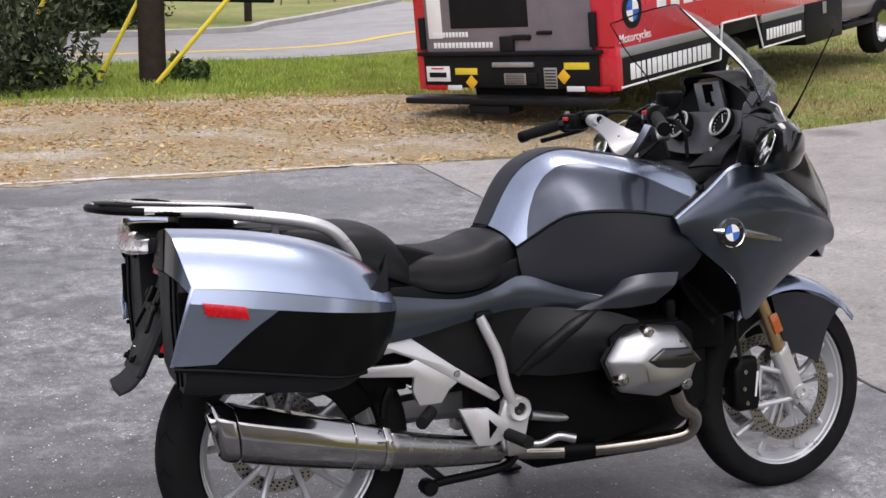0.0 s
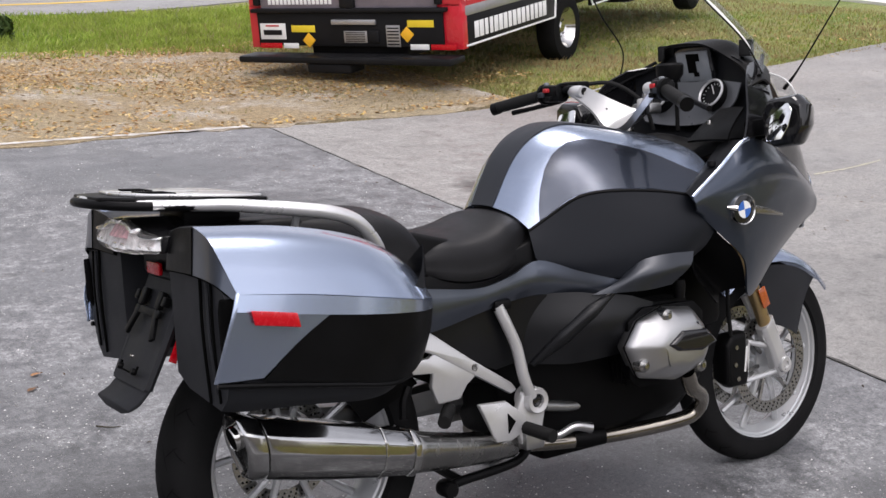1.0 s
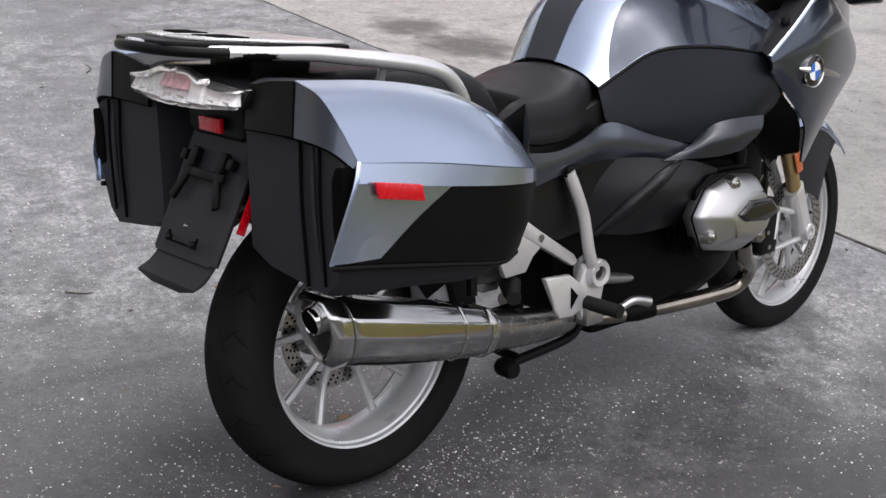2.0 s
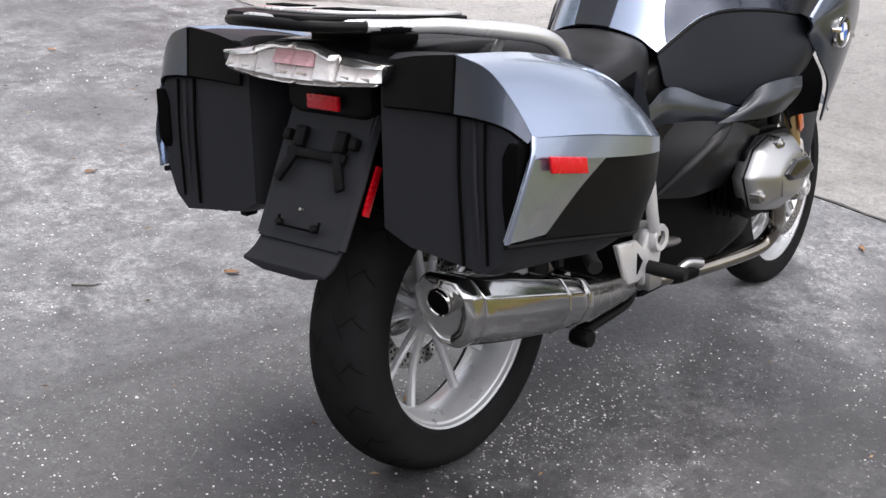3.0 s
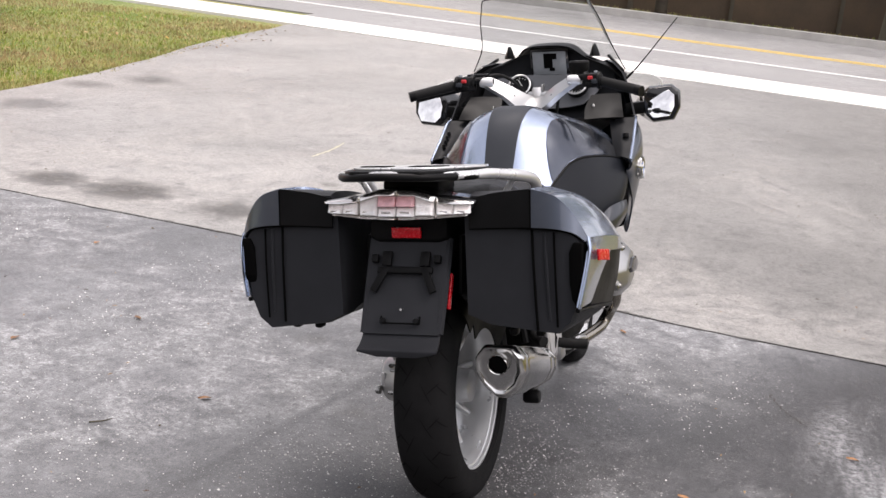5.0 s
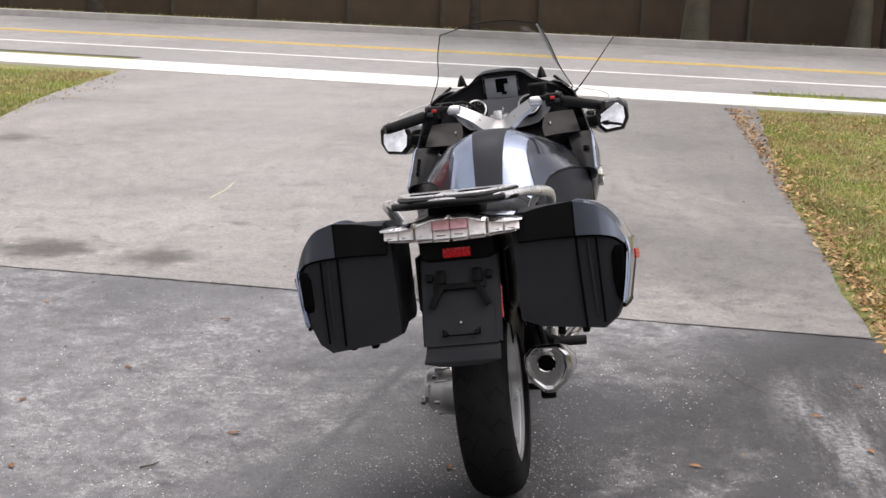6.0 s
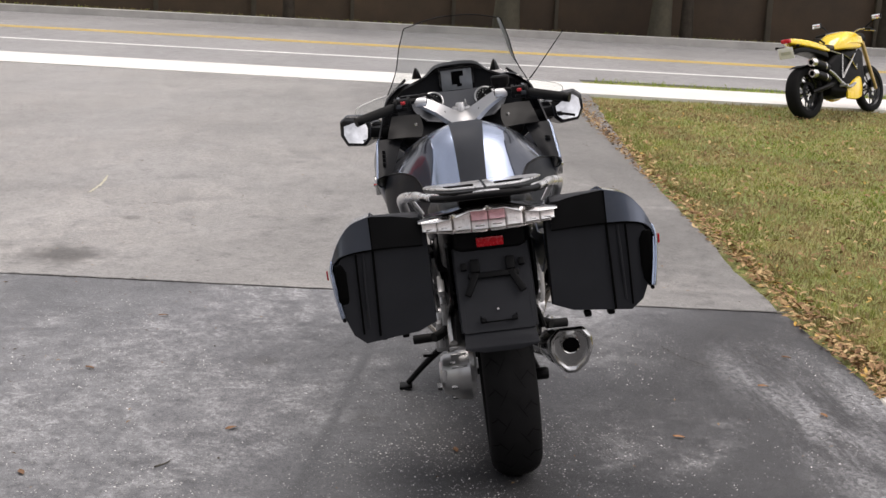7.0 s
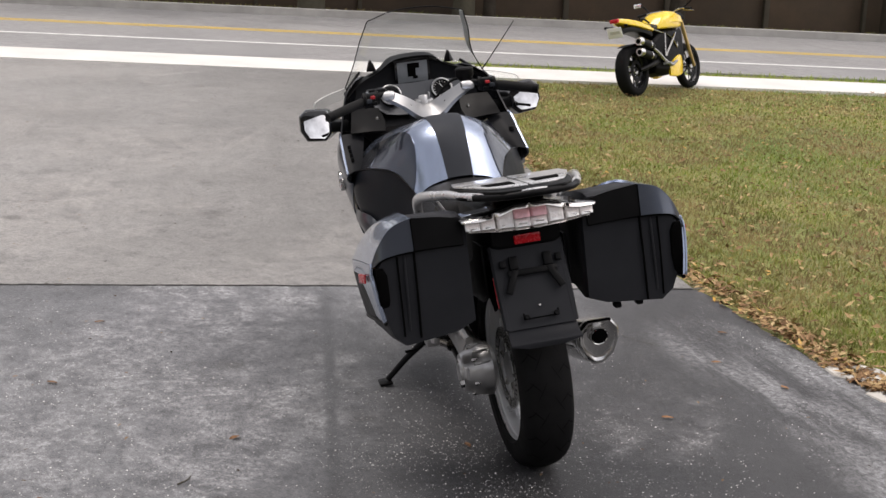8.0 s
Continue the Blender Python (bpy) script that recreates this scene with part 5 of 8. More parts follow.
P = [[(1.395, -0.245, 1.165), (1.415, -0.15, 1.215), (1.42, 0, 1.245), (1.415, 0.15, 1.215), (1.395, 0.245, 1.165)],
     [(1.395, -0.25, 1.12), (1.42, -0.15, 1.15), (1.43, 0, 1.15), (1.42, 0.15, 1.15), (1.395, 0.25, 1.12)],
     [(1.37, -0.27, 1.05), (1.39, -0.15, 1.06), (1.40, 0, 1.05), (1.39, 0.15, 1.06), (1.37, 0.27, 1.05)],
     [(1.30, -0.29, 0.995), (1.33, -0.15, 0.985), (1.34, 0, 0.98), (1.33, 0.15, 0.985), (1.30, 0.29, 0.995)]]
part("dash_panel", surf(P, 4, 4, 0.006), INNERM, dash, "charcoal instrument panel")
tilt12 = Matrix.Rotation(radians(-12), 3, "Y")
scr = part("display", block((0.012, 0.150, 0.112), (1.404, 0.0, 1.198), 0.006, tilt12), GLOSSB, dash, "dark centre display")
part("display_glass", block((0.004, 0.128, 0.088), (1.3965, 0.0, 1.195), 0.002, tilt12), SCREENM, scr, "pale grey display glass")
for y, z, w, h in ((0.004, 1.204, 0.034, 0.056), (-0.018, 1.220, 0.022, 0.022), (-0.010, 1.172, 0.020, 0.012)):
    part("display_field", block((0.002, w, h), (1.3936 + (1.195 - z) * 0.21, y, z), 0.0, tilt12), GROOVE, scr)
part("gauge_panel", surf([[(1.384, -0.20, 1.142), (1.392, -0.10, 1.152), (1.398, 0, 1.150), (1.392, 0.10, 1.152), (1.384, 0.20, 1.142)],
                          [(1.362, -0.19, 1.085), (1.372, -0.10, 1.080), (1.378, 0, 1.075), (1.372, 0.10, 1.080), (1.362, 0.19, 1.085)],
                          [(1.330, -0.14, 1.040), (1.340, -0.08, 1.030), (1.345, 0, 1.026), (1.340, 0.08, 1.030), (1.330, 0.14, 1.040)]], 4, 4, 0.004), GAUGEM, dash, "satin grey panel round the dials")
for s in (-1, 1):
    gm = pose(1.366, s * 0.108, 1.112, 0, -62, 0) @ Matrix.Diagonal((0.70, 0.70, 1, 1))
    pod = lathe([(0.058, -0.04), (0.066, 0.0), (0.064, 0.012), (0.054, 0.013), (0.052, 0.004), (0, 0.004)], 40, "z")
    bmesh.ops.transform(pod, matrix=gm, verts=pod.verts)
    pd = part("gauge", pod, BLACKP, dash, "round dial with chrome rim")
    rim = lathe([(0.053, 0.012), (0.057, 0.017), (0.063, 0.015), (0.064, 0.010)], 40, "z")
    bmesh.ops.transform(rim, matrix=gm, verts=rim.verts)
    part("gauge_rim", rim, ALUB, pd)
    ndl = block((0.040, 0.003, 0.002), (0.016, 0, 0.008), 0.0005, Matrix.Rotation(0.6, 3, "Z"))
    bmesh.ops.transform(ndl, matrix=gm, verts=ndl.verts)
    part("needle", ndl, WHITEP, pd)
    tick = merge(*[block((0.008, 0.0022, 0.0012), (0.045 * math.cos(a), 0.045 * math.sin(a), 0.006), 0.0, Matrix.Rotation(a, 3, "Z")) for a in np.linspace(-0.6, 3.8, 13)])
    bmesh.ops.transform(tick, matrix=gm, verts=tick.verts)
    part("dial_mark", tick, WHITEP, pd)
    part("hood_ear", loft([[(1.44 + dx, s * (0.165 + w * c), z) for dx, c in ((-0.03, 0), (0, 1), (0.03, 0), (0, -1))] for z, w in ((1.215, 0.022), (1.245, 0.012), (1.262, 0.003))], bevel=0.002), BLACKP, dash)
    part("speaker_cover", surf([[(1.33, s * 0.17, 1.075), (1.32, s * 0.23, 1.08), (1.30, s * 0.285, 1.08)], [(1.26, s * 0.16, 1.03), (1.25, s * 0.23, 1.035), (1.24, s * 0.30, 1.035)], [(1.20, s * 0.17, 0.995), (1.20, s * 0.24, 1.0), (1.21, s * 0.31, 1.0)]], 4, 4, 0.006), BLACKP, dash, "black loudspeaker cover")
    part("knob", lathe([(0, 0.012), (0.006, 0.012), (0.008, 0.006), (0.008, 0)], 12, "z", (1.265, s * 0.19, 1.035)), STEEL, dash)
part("steering_cover", surf([[(1.17, y, 1.0 - abs(y) * 0.3) for y in (-0.2, -0.1, 0, 0.1, 0.2)], [(1.25, y, 1.015 - abs(y) * 0.2) for y in (-0.24, -0.12, 0, 0.12, 0.24)], [(1.33, y, 0.99) for y in (-0.26, -0.13, 0, 0.13, 0.26)]], 4, 4, 0.005), BLACKP, bike, "black cover round the steering head")

# windscreen
Wn = [[(1.365, -0.292, 1.165), (1.50, -0.19, 1.215), (1.575, 0, 1.245), (1.50, 0.19, 1.215), (1.365, 0.292, 1.165)],
      [(1.345, -0.248, 1.255), (1.435, -0.15, 1.305), (1.485, 0, 1.330), (1.435, 0.15, 1.305), (1.345, 0.248, 1.255)],
      [(1.250, -0.222, 1.352), (1.335, -0.13, 1.392), (1.370, 0, 1.407), (1.335, 0.13, 1.392), (1.250, 0.222, 1.352)],
      [(1.180, -0.192, 1.430), (1.230, -0.095, 1.454), (1.250, 0, 1.460), (1.230, 0.095, 1.454), (1.180, 0.192, 1.430)]]
ws = part("windscreen", surf(Wn, 6, 6, 0.0035), SCREENG, bike, "clear curved windscreen")
ws.visible_shadow = False
ends = [on_grid(Wn, u, 0) for u in np.linspace(0, 3, 10)] + [on_grid(Wn, 3, v) for v in np.linspace(0.2, 3.8, 16)] + [on_grid(Wn, u, 4) for u in np.linspace(3, 0, 10)]
part("screen_edge", tube(ends, 0.0022, 6, 2), BLACKP, ws, "dark rim of the windscreen")
# white strip paints the sky's glare on one side of the screen
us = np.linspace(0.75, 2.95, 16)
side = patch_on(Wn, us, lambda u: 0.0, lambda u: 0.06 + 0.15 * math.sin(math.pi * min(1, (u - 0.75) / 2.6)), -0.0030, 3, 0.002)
part("sky_glare_strip", side, WHITEP, ws, "white strip painted as sky glare on the windscreen edge")
for s in (-1, 1):
    Df = [[(1.40, s * 0.285, 1.165), (1.37, s * 0.36, 1.150), (1.33, s * 0.425, 1.128)], [(1.42, s * 0.295, 1.12), (1.39, s * 0.365, 1.105), (1.35, s * 0.43, 1.09)]]
    df = part("deflector", surf(Df, 4, 4, 0.003), SCREENG, ws, "clear wind deflector")
    df.visible_shadow = False
    # white tube stands for the bright line along the deflector's rim
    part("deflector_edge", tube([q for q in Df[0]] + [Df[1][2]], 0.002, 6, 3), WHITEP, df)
    part("screen_arm", tube([(1.36, s * 0.285, 1.16), (1.45, s * 0.215, 1.215)], 0.006, 6), BLACKP, bike)

# handlebars
top = part("top_yoke", surf([[(1.090, 0.172, 1.124), (1.100, 0.112, 1.084), (1.095, 0.052, 1.034), (1.094, 0, 1.020), (1.095, -0.052, 1.034), (1.100, -0.112, 1.084), (1.090, -0.172, 1.124)],
                            [(1.105, 0.166, 1.140), (1.122, 0.104, 1.100), (1.142, 0.046, 1.056), (1.146, 0, 1.046), (1.142, -0.046, 1.056), (1.122, -0.104, 1.100), (1.105, -0.166, 1.140)],
                            [(1.120, 0.154, 1.150), (1.145, 0.092, 1.116), (1.190, 0.034, 1.076), (1.200, 0, 1.068), (1.190, -0.034, 1.076), (1.145, -0.092, 1.116), (1.120, -0.154, 1.150)]], 5, 5, 0.018), ALU, bike, "silver top yoke with bar clamps")
part("yoke_badge", lathe([(0, 0.009), (0.017, 0.008), (0.020, 0.002), (0.020, -0.015), (0, -0.015)], 24, "z", (1.132, -0.003, 1.042)), STEEL, top)
part("key_barrel", lathe([(0.010, 0.014), (0.018, 0.014), (0.022, 0.008), (0.022, -0.02), (0.010, -0.02)], 20, "z", (1.205, 0.0, 1.100), True), ALUB, top, "bright ring of the ignition lock")
for y in (-0.075, 0.075):
    part("yoke_bolt", lathe([(0, 0.010), (0.009, 0.010), (0.012, 0.005), (0.012, -0.012), (0, -0.012)], 14, "z", (1.128, y, 1.083)), BLACKP, top)
for y in (-0.142, 0.142):
    part("clamp_bolt", lathe([(0, 0.006), (0.006, 0.006), (0.008, 0.002), (0.008, -0.012), (0, -0.012)], 12, "z", (1.102, y, 1.138)), STEEL, top)
part("ignition_key", merge(block((0.05, 0.075, 0.03), (1.212, 0, 1.085), 0.008), block((0.03, 0.006, 0.028), (1.200, -0.02, 1.112), 0.002)), ALU, top)
for s in (-1, 1):
    bar = part("handlebar", tube([(1.10, s * 0.135, 1.142), (1.085, s * 0.19, 1.150), (1.045, s * 0.26, 1.138), (0.980, s * 0.395, 1.106)], 0.0115, 12), BLACKP, bike, "black handlebar with controls")
    part("bar_clamp", lathe([(0, -0.024), (0.015, -0.024), (0.018, -0.016), (0.018, 0.016), (0.015, 0.024), (0, 0.024)], 20, "y", (1.092, s * 0.160, 1.142)), ALUB, bar)
    part("grip", tube([(1.042, s * 0.268, 1.136), (1.012, s * 0.33, 1.122), (0.980, s * 0.397, 1.107)], (0.017, 0.0175, 0.017), 14), RUBM, bar, "black rubber grip")
    part("bar_end", tube([(0.981, s * 0.395, 1.1065), (0.972, s * 0.414, 1.102)], 0.0185, 14), BLACKP, bar)
    part("switch_block", block((0.052, 0.062, 0.050), (1.062, s * 0.232, 1.140), 0.012, Matrix.Rotation(s * 0.45, 3, "Z")), BLACKP, bar, "black switch block")
    part("switch", block((0.014, 0.018, 0.012), (1.032, s * 0.228, 1.150), 0.003), REDB, bar, "red switch")
    part("switch", block((0.016, 0.020, 0.014), (1.036, s * 0.222, 1.126), 0.003), BLACKP, bar)
    part("switch", block((0.014, 0.012, 0.010), (1.048, s * 0.245, 1.168), 0.003), SCREENM, bar)
    part("switch_collar", lathe([(0.018, -0.006), (0.029, -0.006), (0.031, 0.0), (0.029, 0.006), (0.018, 0.006)], 18, "y", (1.050, s * 0.256, 1.139), True), BLACKP, bar)
    part("switch_collar", lathe([(0.018, -0.007), (0.026, -0.007), (0.028, 0.0), (0.026, 0.007), (0.018, 0.007)], 18, "y", (1.072, s * 0.206, 1.143), True), BLACKP, bar)
    part("switch_rocker", block((0.012, 0.026, 0.016), (1.026, s * 0.246, 1.138), 0.004), STRIPE, bar)
    part("lever", tube([(1.095, s * 0.215, 1.130), (1.11, s * 0.26, 1.118), (1.075, s * 0.345, 1.100), (1.045, s * 0.415, 1.088)], (0.009, 0.0085, 0.007, 0.008), 8), BLACKP, bar, "black hand lever")
    if s < 0:
        part("fluid_reservoir", lathe([(0, 0.022), (0.032, 0.022), (0.037, 0.016), (0.036, -0.010), (0.022, -0.03), (0, -0.03)], 24, "z", (1.150, -0.165, 1.185)), BLACKP, bar, "black fluid reservoir")
    else:
        part("fluid_reservoir", block((0.045, 0.075, 0.028), (1.12, 0.20, 1.158), 0.006), BLACKP, bar, "flat black fluid reservoir")
    part("hose", tube([(1.12, s * 0.19, 1.16), (1.20, s * 0.13, 1.16), (1.26, s * 0.07, 1.10), (1.28, s * 0.05, 1.02)], 0.006, 8), RUBM, bar)

# mirrors low on the fairing
for s in (-1, 1):
    mr = [[(x, s * y, 1.04 + (z - 1.04) * 1.2) for y, z in q] for x, q in (
        (1.275, ((0.372, 1.058), (0.392, 1.086), (0.470, 1.092), (0.497, 1.075), (0.500, 1.030), (0.478, 0.995), (0.405, 0.988), (0.378, 1.010))),
        (1.31, ((0.366, 1.060), (0.388, 1.092), (0.468, 1.098), (0.498, 1.078), (0.500, 1.028), (0.476, 0.990), (0.400, 0.982), (0.370, 1.005))),
        (1.37, ((0.340, 1.060), (0.370, 1.085), (0.440, 1.085), (0.462, 1.065), (0.462, 1.03), (0.440, 1.0), (0.375, 0.985), (0.345, 1.0))),
        (1.43, ((0.318, 1.045), (0.34, 1.06), (0.375, 1.06), (0.388, 1.05), (0.388, 1.03), (0.375, 1.01), (0.345, 1.0), (0.32, 1.01))))]
    mh = part("mirror", loft(mr, n=3, bevel=0.004), GLOSSB, bike, "black fairing mirror")
    gl = plate([(0.4355 + (y - 0.4355) * 0.88, 1.040 + (z - 1.040) * 1.05) for y, z in ((0.380, 1.050), (0.395, 1.080), (0.467, 1.086), (0.490, 1.071), (0.493, 1.032), (0.474, 1.001), (0.408, 0.994), (0.384, 1.013))], 0.003, None, 0.001)
    for v in gl.verts:
        v.co = V((1.262 - v.co.z + (0.44 if s > 0 else 0.40) * (v.co.y - 1.04) + (0.10 if s > 0 else -0.25) * (v.co.x - 0.44), s * v.co.x, v.co.y))
    part("mirror_glass", gl, MIRRORM, mh, "mirror glass")
    part("mirror_arm", loft([[(1.33 + 0.05 * c, s * y, z + 0.022 * k) for c, k in ((-1, -1), (1, -1), (1, 1), (-1, 1))] for y, z in ((0.30, 1.02), (0.345, 1.025), (0.385, 1.03))], bevel=0.006), BLACKP, mh)
part("antenna", tube([(1.475, -0.268, 1.12), (1.472, -0.33, 1.18), (1.468, -0.47, 1.345)], (0.006, 0.0025, 0.0018), 8), BLACKP, bike, "thin black whip antenna")

# front fork and mudguard
for s in (-1, 1):
    fk = part("fork_leg", tube([(1.40, s * 0.098, 0.76), (1.482, s * 0.098, 0.575), (1.552, s * 0.098, 0.415)], 0.020, 16, smooth=False), GOLD, bike, "gold fork tube with silver foot")
    fk.matrix_local = STEER
    part("fork_foot", loft([[(x + w * c, s * (0.098 + 0.022 * k), z + 0.02 * c) for c, k in ((-1, -0.6), (-0.6, -1), (0.6, -1), (1, -0.6), (1, 0.6), (0.6, 1), (-0.6, 1), (-1, 0.6))] for x, z, w in ((1.540, 0.440, 0.023), (1.565, 0.385, 0.021), (1.597, 0.315, 0.020), (1.610, 0.284, 0.018))], bevel=0.003), ALUB, fk, "cast silver fork foot")
    part("axle_clamp", lathe([(0.011, 0.125), (0.022, 0.125), (0.026, 0.118), (0.026, 0.075), (0.011, 0.075)], 24, "y", (FA[0], 0, FA[2]), True) if s > 0 else flip(lathe([(0.011, 0.125), (0.022, 0.125), (0.026, 0.118), (0.026, 0.075), (0.011, 0.075)], 24, "y", (FA[0], 0, FA[2]), True), -1), ALUB, fk)
    part("caliper_stay", merge(tube([(1.575, s * 0.10, 0.36), (1.47, s * 0.092, 0.39)], 0.008, 8), tube([(1.60, s * 0.10, 0.285), (1.46, s * 0.092, 0.275)], 0.009, 8), tube([(1.475, s * 0.092, 0.385), (1.462, s * 0.092, 0.28)], 0.007, 8)), ALUB, fk)
    cal = part("brake_caliper", loft([[(1.425 + c * w, s * y, 0.345 + k * h) for c, k in ((-1, -0.8), (-0.6, -1), (0.8, -1), (1, -0.7), (0.8, 1), (-0.5, 1), (-1, 0.6))] for y, w, h in ((0.035, 0.040, 0.070), (0.065, 0.046, 0.080), (0.092, 0.046, 0.078), (0.102, 0.036, 0.066))], bevel=0.005), BLACKP, fk, "black brake caliper")
    for x, z in ((1.41, 0.385), (1.405, 0.335), (1.415, 0.292)):
        part("caliper_bolt", flip(lathe([(0, 0.108), (0.007, 0.108), (0.008, 0.10), (0, 0.10)], 10, "y", (x, 0, z)), s), STEEL, cal)
    part("caliper_mark", block((0.006, 0.002, 0.075), (1.452, s * 0.1035, 0.345), 0.0, Matrix.Rotation(radians(8), 3, "Y")), WHITEP, cal)
    part("fork_reflector", block((0.030, 0.006, 0.062), (1.512, s * 0.124, 0.520), 0.003, Matrix.Rotation(radians(-23), 3, "Y")), AMBER, fk, "amber fork reflector")
    part("brake_hose", tube([(1.40, s * 0.09, 0.62), (1.385, s * 0.10, 0.52), (1.40, s * 0.095, 0.42)], 0.006, 8), RUBM, fk)
MG = [[(FA[0] + q * math.cos(a), y, FA[2] + q * math.sin(a)) for y, q in ((-0.085, 0.305), (-0.068, 0.328), (-0.03, 0.345), (0, 0.350), (0.03, 0.345), (0.068, 0.328), (0.085, 0.305))] for a in np.radians((132, 112, 90, 70, 52, 38))]
part("front_mudguard", surf(MG, 4, 3, 0.004), SILVER, bike, "silver-blue front mudguard").matrix_local = STEER
for s in (-1, 1):
    MS = [[(1.53, s * 0.085, 0.598), (1.62, s * 0.088, 0.600), (1.72, s * 0.084, 0.575), (1.80, s * 0.074, 0.535)],
          [(1.545, s * 0.094, 0.52), (1.62, s * 0.098, 0.51), (1.69, s * 0.094, 0.50), (1.745, s * 0.084, 0.480)],
          [(1.575, s * 0.094, 0.43), (1.63, s * 0.097, 0.41), (1.675, s * 0.094, 0.39), (1.70, s * 0.088, 0.375)]]
    part("mudguard_side", surf(MS, 4, 4, 0.004), CASEP, bike, "dark grey mudguard side").matrix_local = STEER

# panniers
for s in (-1, 1):
    ox = 0.012 if s > 0 else 0.003

    def wide(y):
        return y if s < 0 else 0.343 + (y - 0.34) * 0.92

    def case_ring(x, top, bot, out, inn, shelf):
        bot -= 0.012 if s > 0 else 0
        return [(x + ox, s * wide(y), z) for y, z in ((inn, bot + shelf), (inn + 0.06, bot + 0.02), (out - 0.070, bot + 0.002), (out - 0.034, bot + 0.030), (out - 0.012, bot + 0.085), (out - 0.004, bot + 0.2),
                                                (out - 0.004, top - 0.13), (out - 0.065, top - 0.04), (out - 0.13, top - 0.004), (inn + 0.02, top - 0.008), (inn, top - 0.03))]
    rings = [case_ring(-0.284, 0.922, 0.566, 0.464, 0.166, 0.045), case_ring(-0.24, 0.928, 0.558, 0.470, 0.164, 0.045), case_ring(-0.10, 0.910, 0.548, 0.478, 0.175, 0.06), case_ring(0.04, 0.878, 0.535, 0.484, 0.185, 0.05), case_ring(0.12, 0.845, 0.552, 0.466, 0.195, 0.05), case_ring(0.18, 0.802, 0.595, 0.425, 0.215, 0.04), case_ring(0.218, 0.765, 0.645, 0.375, 0.24, 0.02)]
    case = part("pannier", loft(rings, n=4), CASEP, bike, "black hard pannier with silver-blue lid")

    def shell(x, y, z):
        fore = 0.022 * min(1, max(0, (0.80 - z) / 0.16)) if s > 0 and x < -0.2 and y > 0.47 - 0.04 * (z < 0.66) else 0
        return (x + ox + fore, s * wide(y), z)
    LID = [[shell(-0.292, 0.340, 0.934), shell(-0.12, 0.345, 0.918), shell(0.03, 0.345, 0.887), shell(0.13, 0.325, 0.848), shell(0.20, 0.308, 0.800), shell(0.230, 0.305, 0.762)],
           [shell(-0.288, 0.402, 0.914), shell(-0.12, 0.412, 0.897), shell(0.03, 0.412, 0.866), shell(0.13, 0.388, 0.829), shell(0.20, 0.350, 0.785), shell(0.232, 0.326, 0.752)],
           [shell(-0.280, 0.447, 0.866), shell(-0.12, 0.460, 0.850), shell(0.03, 0.464, 0.821), shell(0.13, 0.440, 0.790), shell(0.20, 0.386, 0.760), shell(0.234, 0.350, 0.738)],
           [shell(-0.266, 0.4765, 0.809), shell(-0.12, 0.492, 0.792), shell(0.03, 0.499, 0.766), shell(0.13, 0.478, 0.746), shell(0.20, 0.420, 0.730), shell(0.236, 0.370, 0.720)]]
    lid = part("lid", surf(LID, 5, 5, 0.008), SILVER, case, "silver-blue metallic lid")
    SKIRT = [[shell(-0.265, 0.478, 0.8085), shell(-0.12, 0.4935, 0.7905), shell(0.03, 0.5005, 0.7645), shell(0.13, 0.4795, 0.7445), shell(0.20, 0.4215, 0.7285), shell(0.2365, 0.3715, 0.719)],
             [shell(-0.276, 0.484, 0.777), shell(-0.12, 0.497, 0.752), shell(0.03, 0.502, 0.731), shell(0.13, 0.480, 0.719), shell(0.20, 0.421, 0.708), shell(0.236, 0.371, 0.702)]]
    part("lid_edge", surf(SKIRT, 4, 5, 0.006), SILVER, case)
    FLANK = [[shell(-0.277, 0.485, 0.776), shell(-0.20, 0.491, 0.764), shell(-0.135, 0.496, 0.754), shell(-0.082, 0.498, 0.747)],
             [shell(-0.297, 0.476, 0.710), shell(-0.24, 0.481, 0.706), shell(-0.19, 0.484, 0.703), shell(-0.150, 0.486, 0.700)],
             [shell(-0.316, 0.463, 0.642), shell(-0.285, 0.467, 0.640), shell(-0.250, 0.470, 0.639), shell(-0.222, 0.472, 0.638)]]
    part("flank_panel", surf(FLANK, 4, 4, 0.010), SILVER, case, "silver-blue flank panel")
    part("reflector", loft([[shell(x + dx, y, z + dz) for dx, dz in ((-0.004, 0.015), (0.002, -0.015))] + [shell(x + dx, y + 0.005, z + dz) for dx, dz in ((0.002, -0.014), (-0.004, 0.014))] for x, y, z in ((-0.245, 0.494, 0.763), (-0.198, 0.499, 0.755), (-0.153, 0.503, 0.747))], bevel=0.001), REDL, case, "red pannier reflector")
    DARK = [[shell(-0.082, 0.497, 0.746), shell(0.03, 0.501, 0.731), shell(0.13, 0.479, 0.718), shell(0.20, 0.420, 0.707), shell(0.235, 0.370, 0.701)],
            [shell(-0.150, 0.485, 0.698), shell(0.0, 0.490, 0.672), shell(0.11, 0.480, 0.655), shell(0.18, 0.430, 0.650), shell(0.218, 0.380, 0.65)],
            [shell(-0.222, 0.470, 0.632), shell(-0.05, 0.474, 0.600), shell(0.06, 0.472, 0.582), shell(0.13, 0.442, 0.583), shell(0.185, 0.398, 0.598)]]
    part("lower_panel", surf(DARK, 5, 5, 0.006), BLACKP, case, "black lower flank")
    part("bottom_edge", tube([shell(-0.312, 0.456, 0.634), shell(-0.22, 0.466, 0.622), shell(-0.05, 0.470, 0.594), shell(0.06, 0.467, 0.576), shell(0.13, 0.436, 0.577)], 0.006, 8), BLACKP, case)
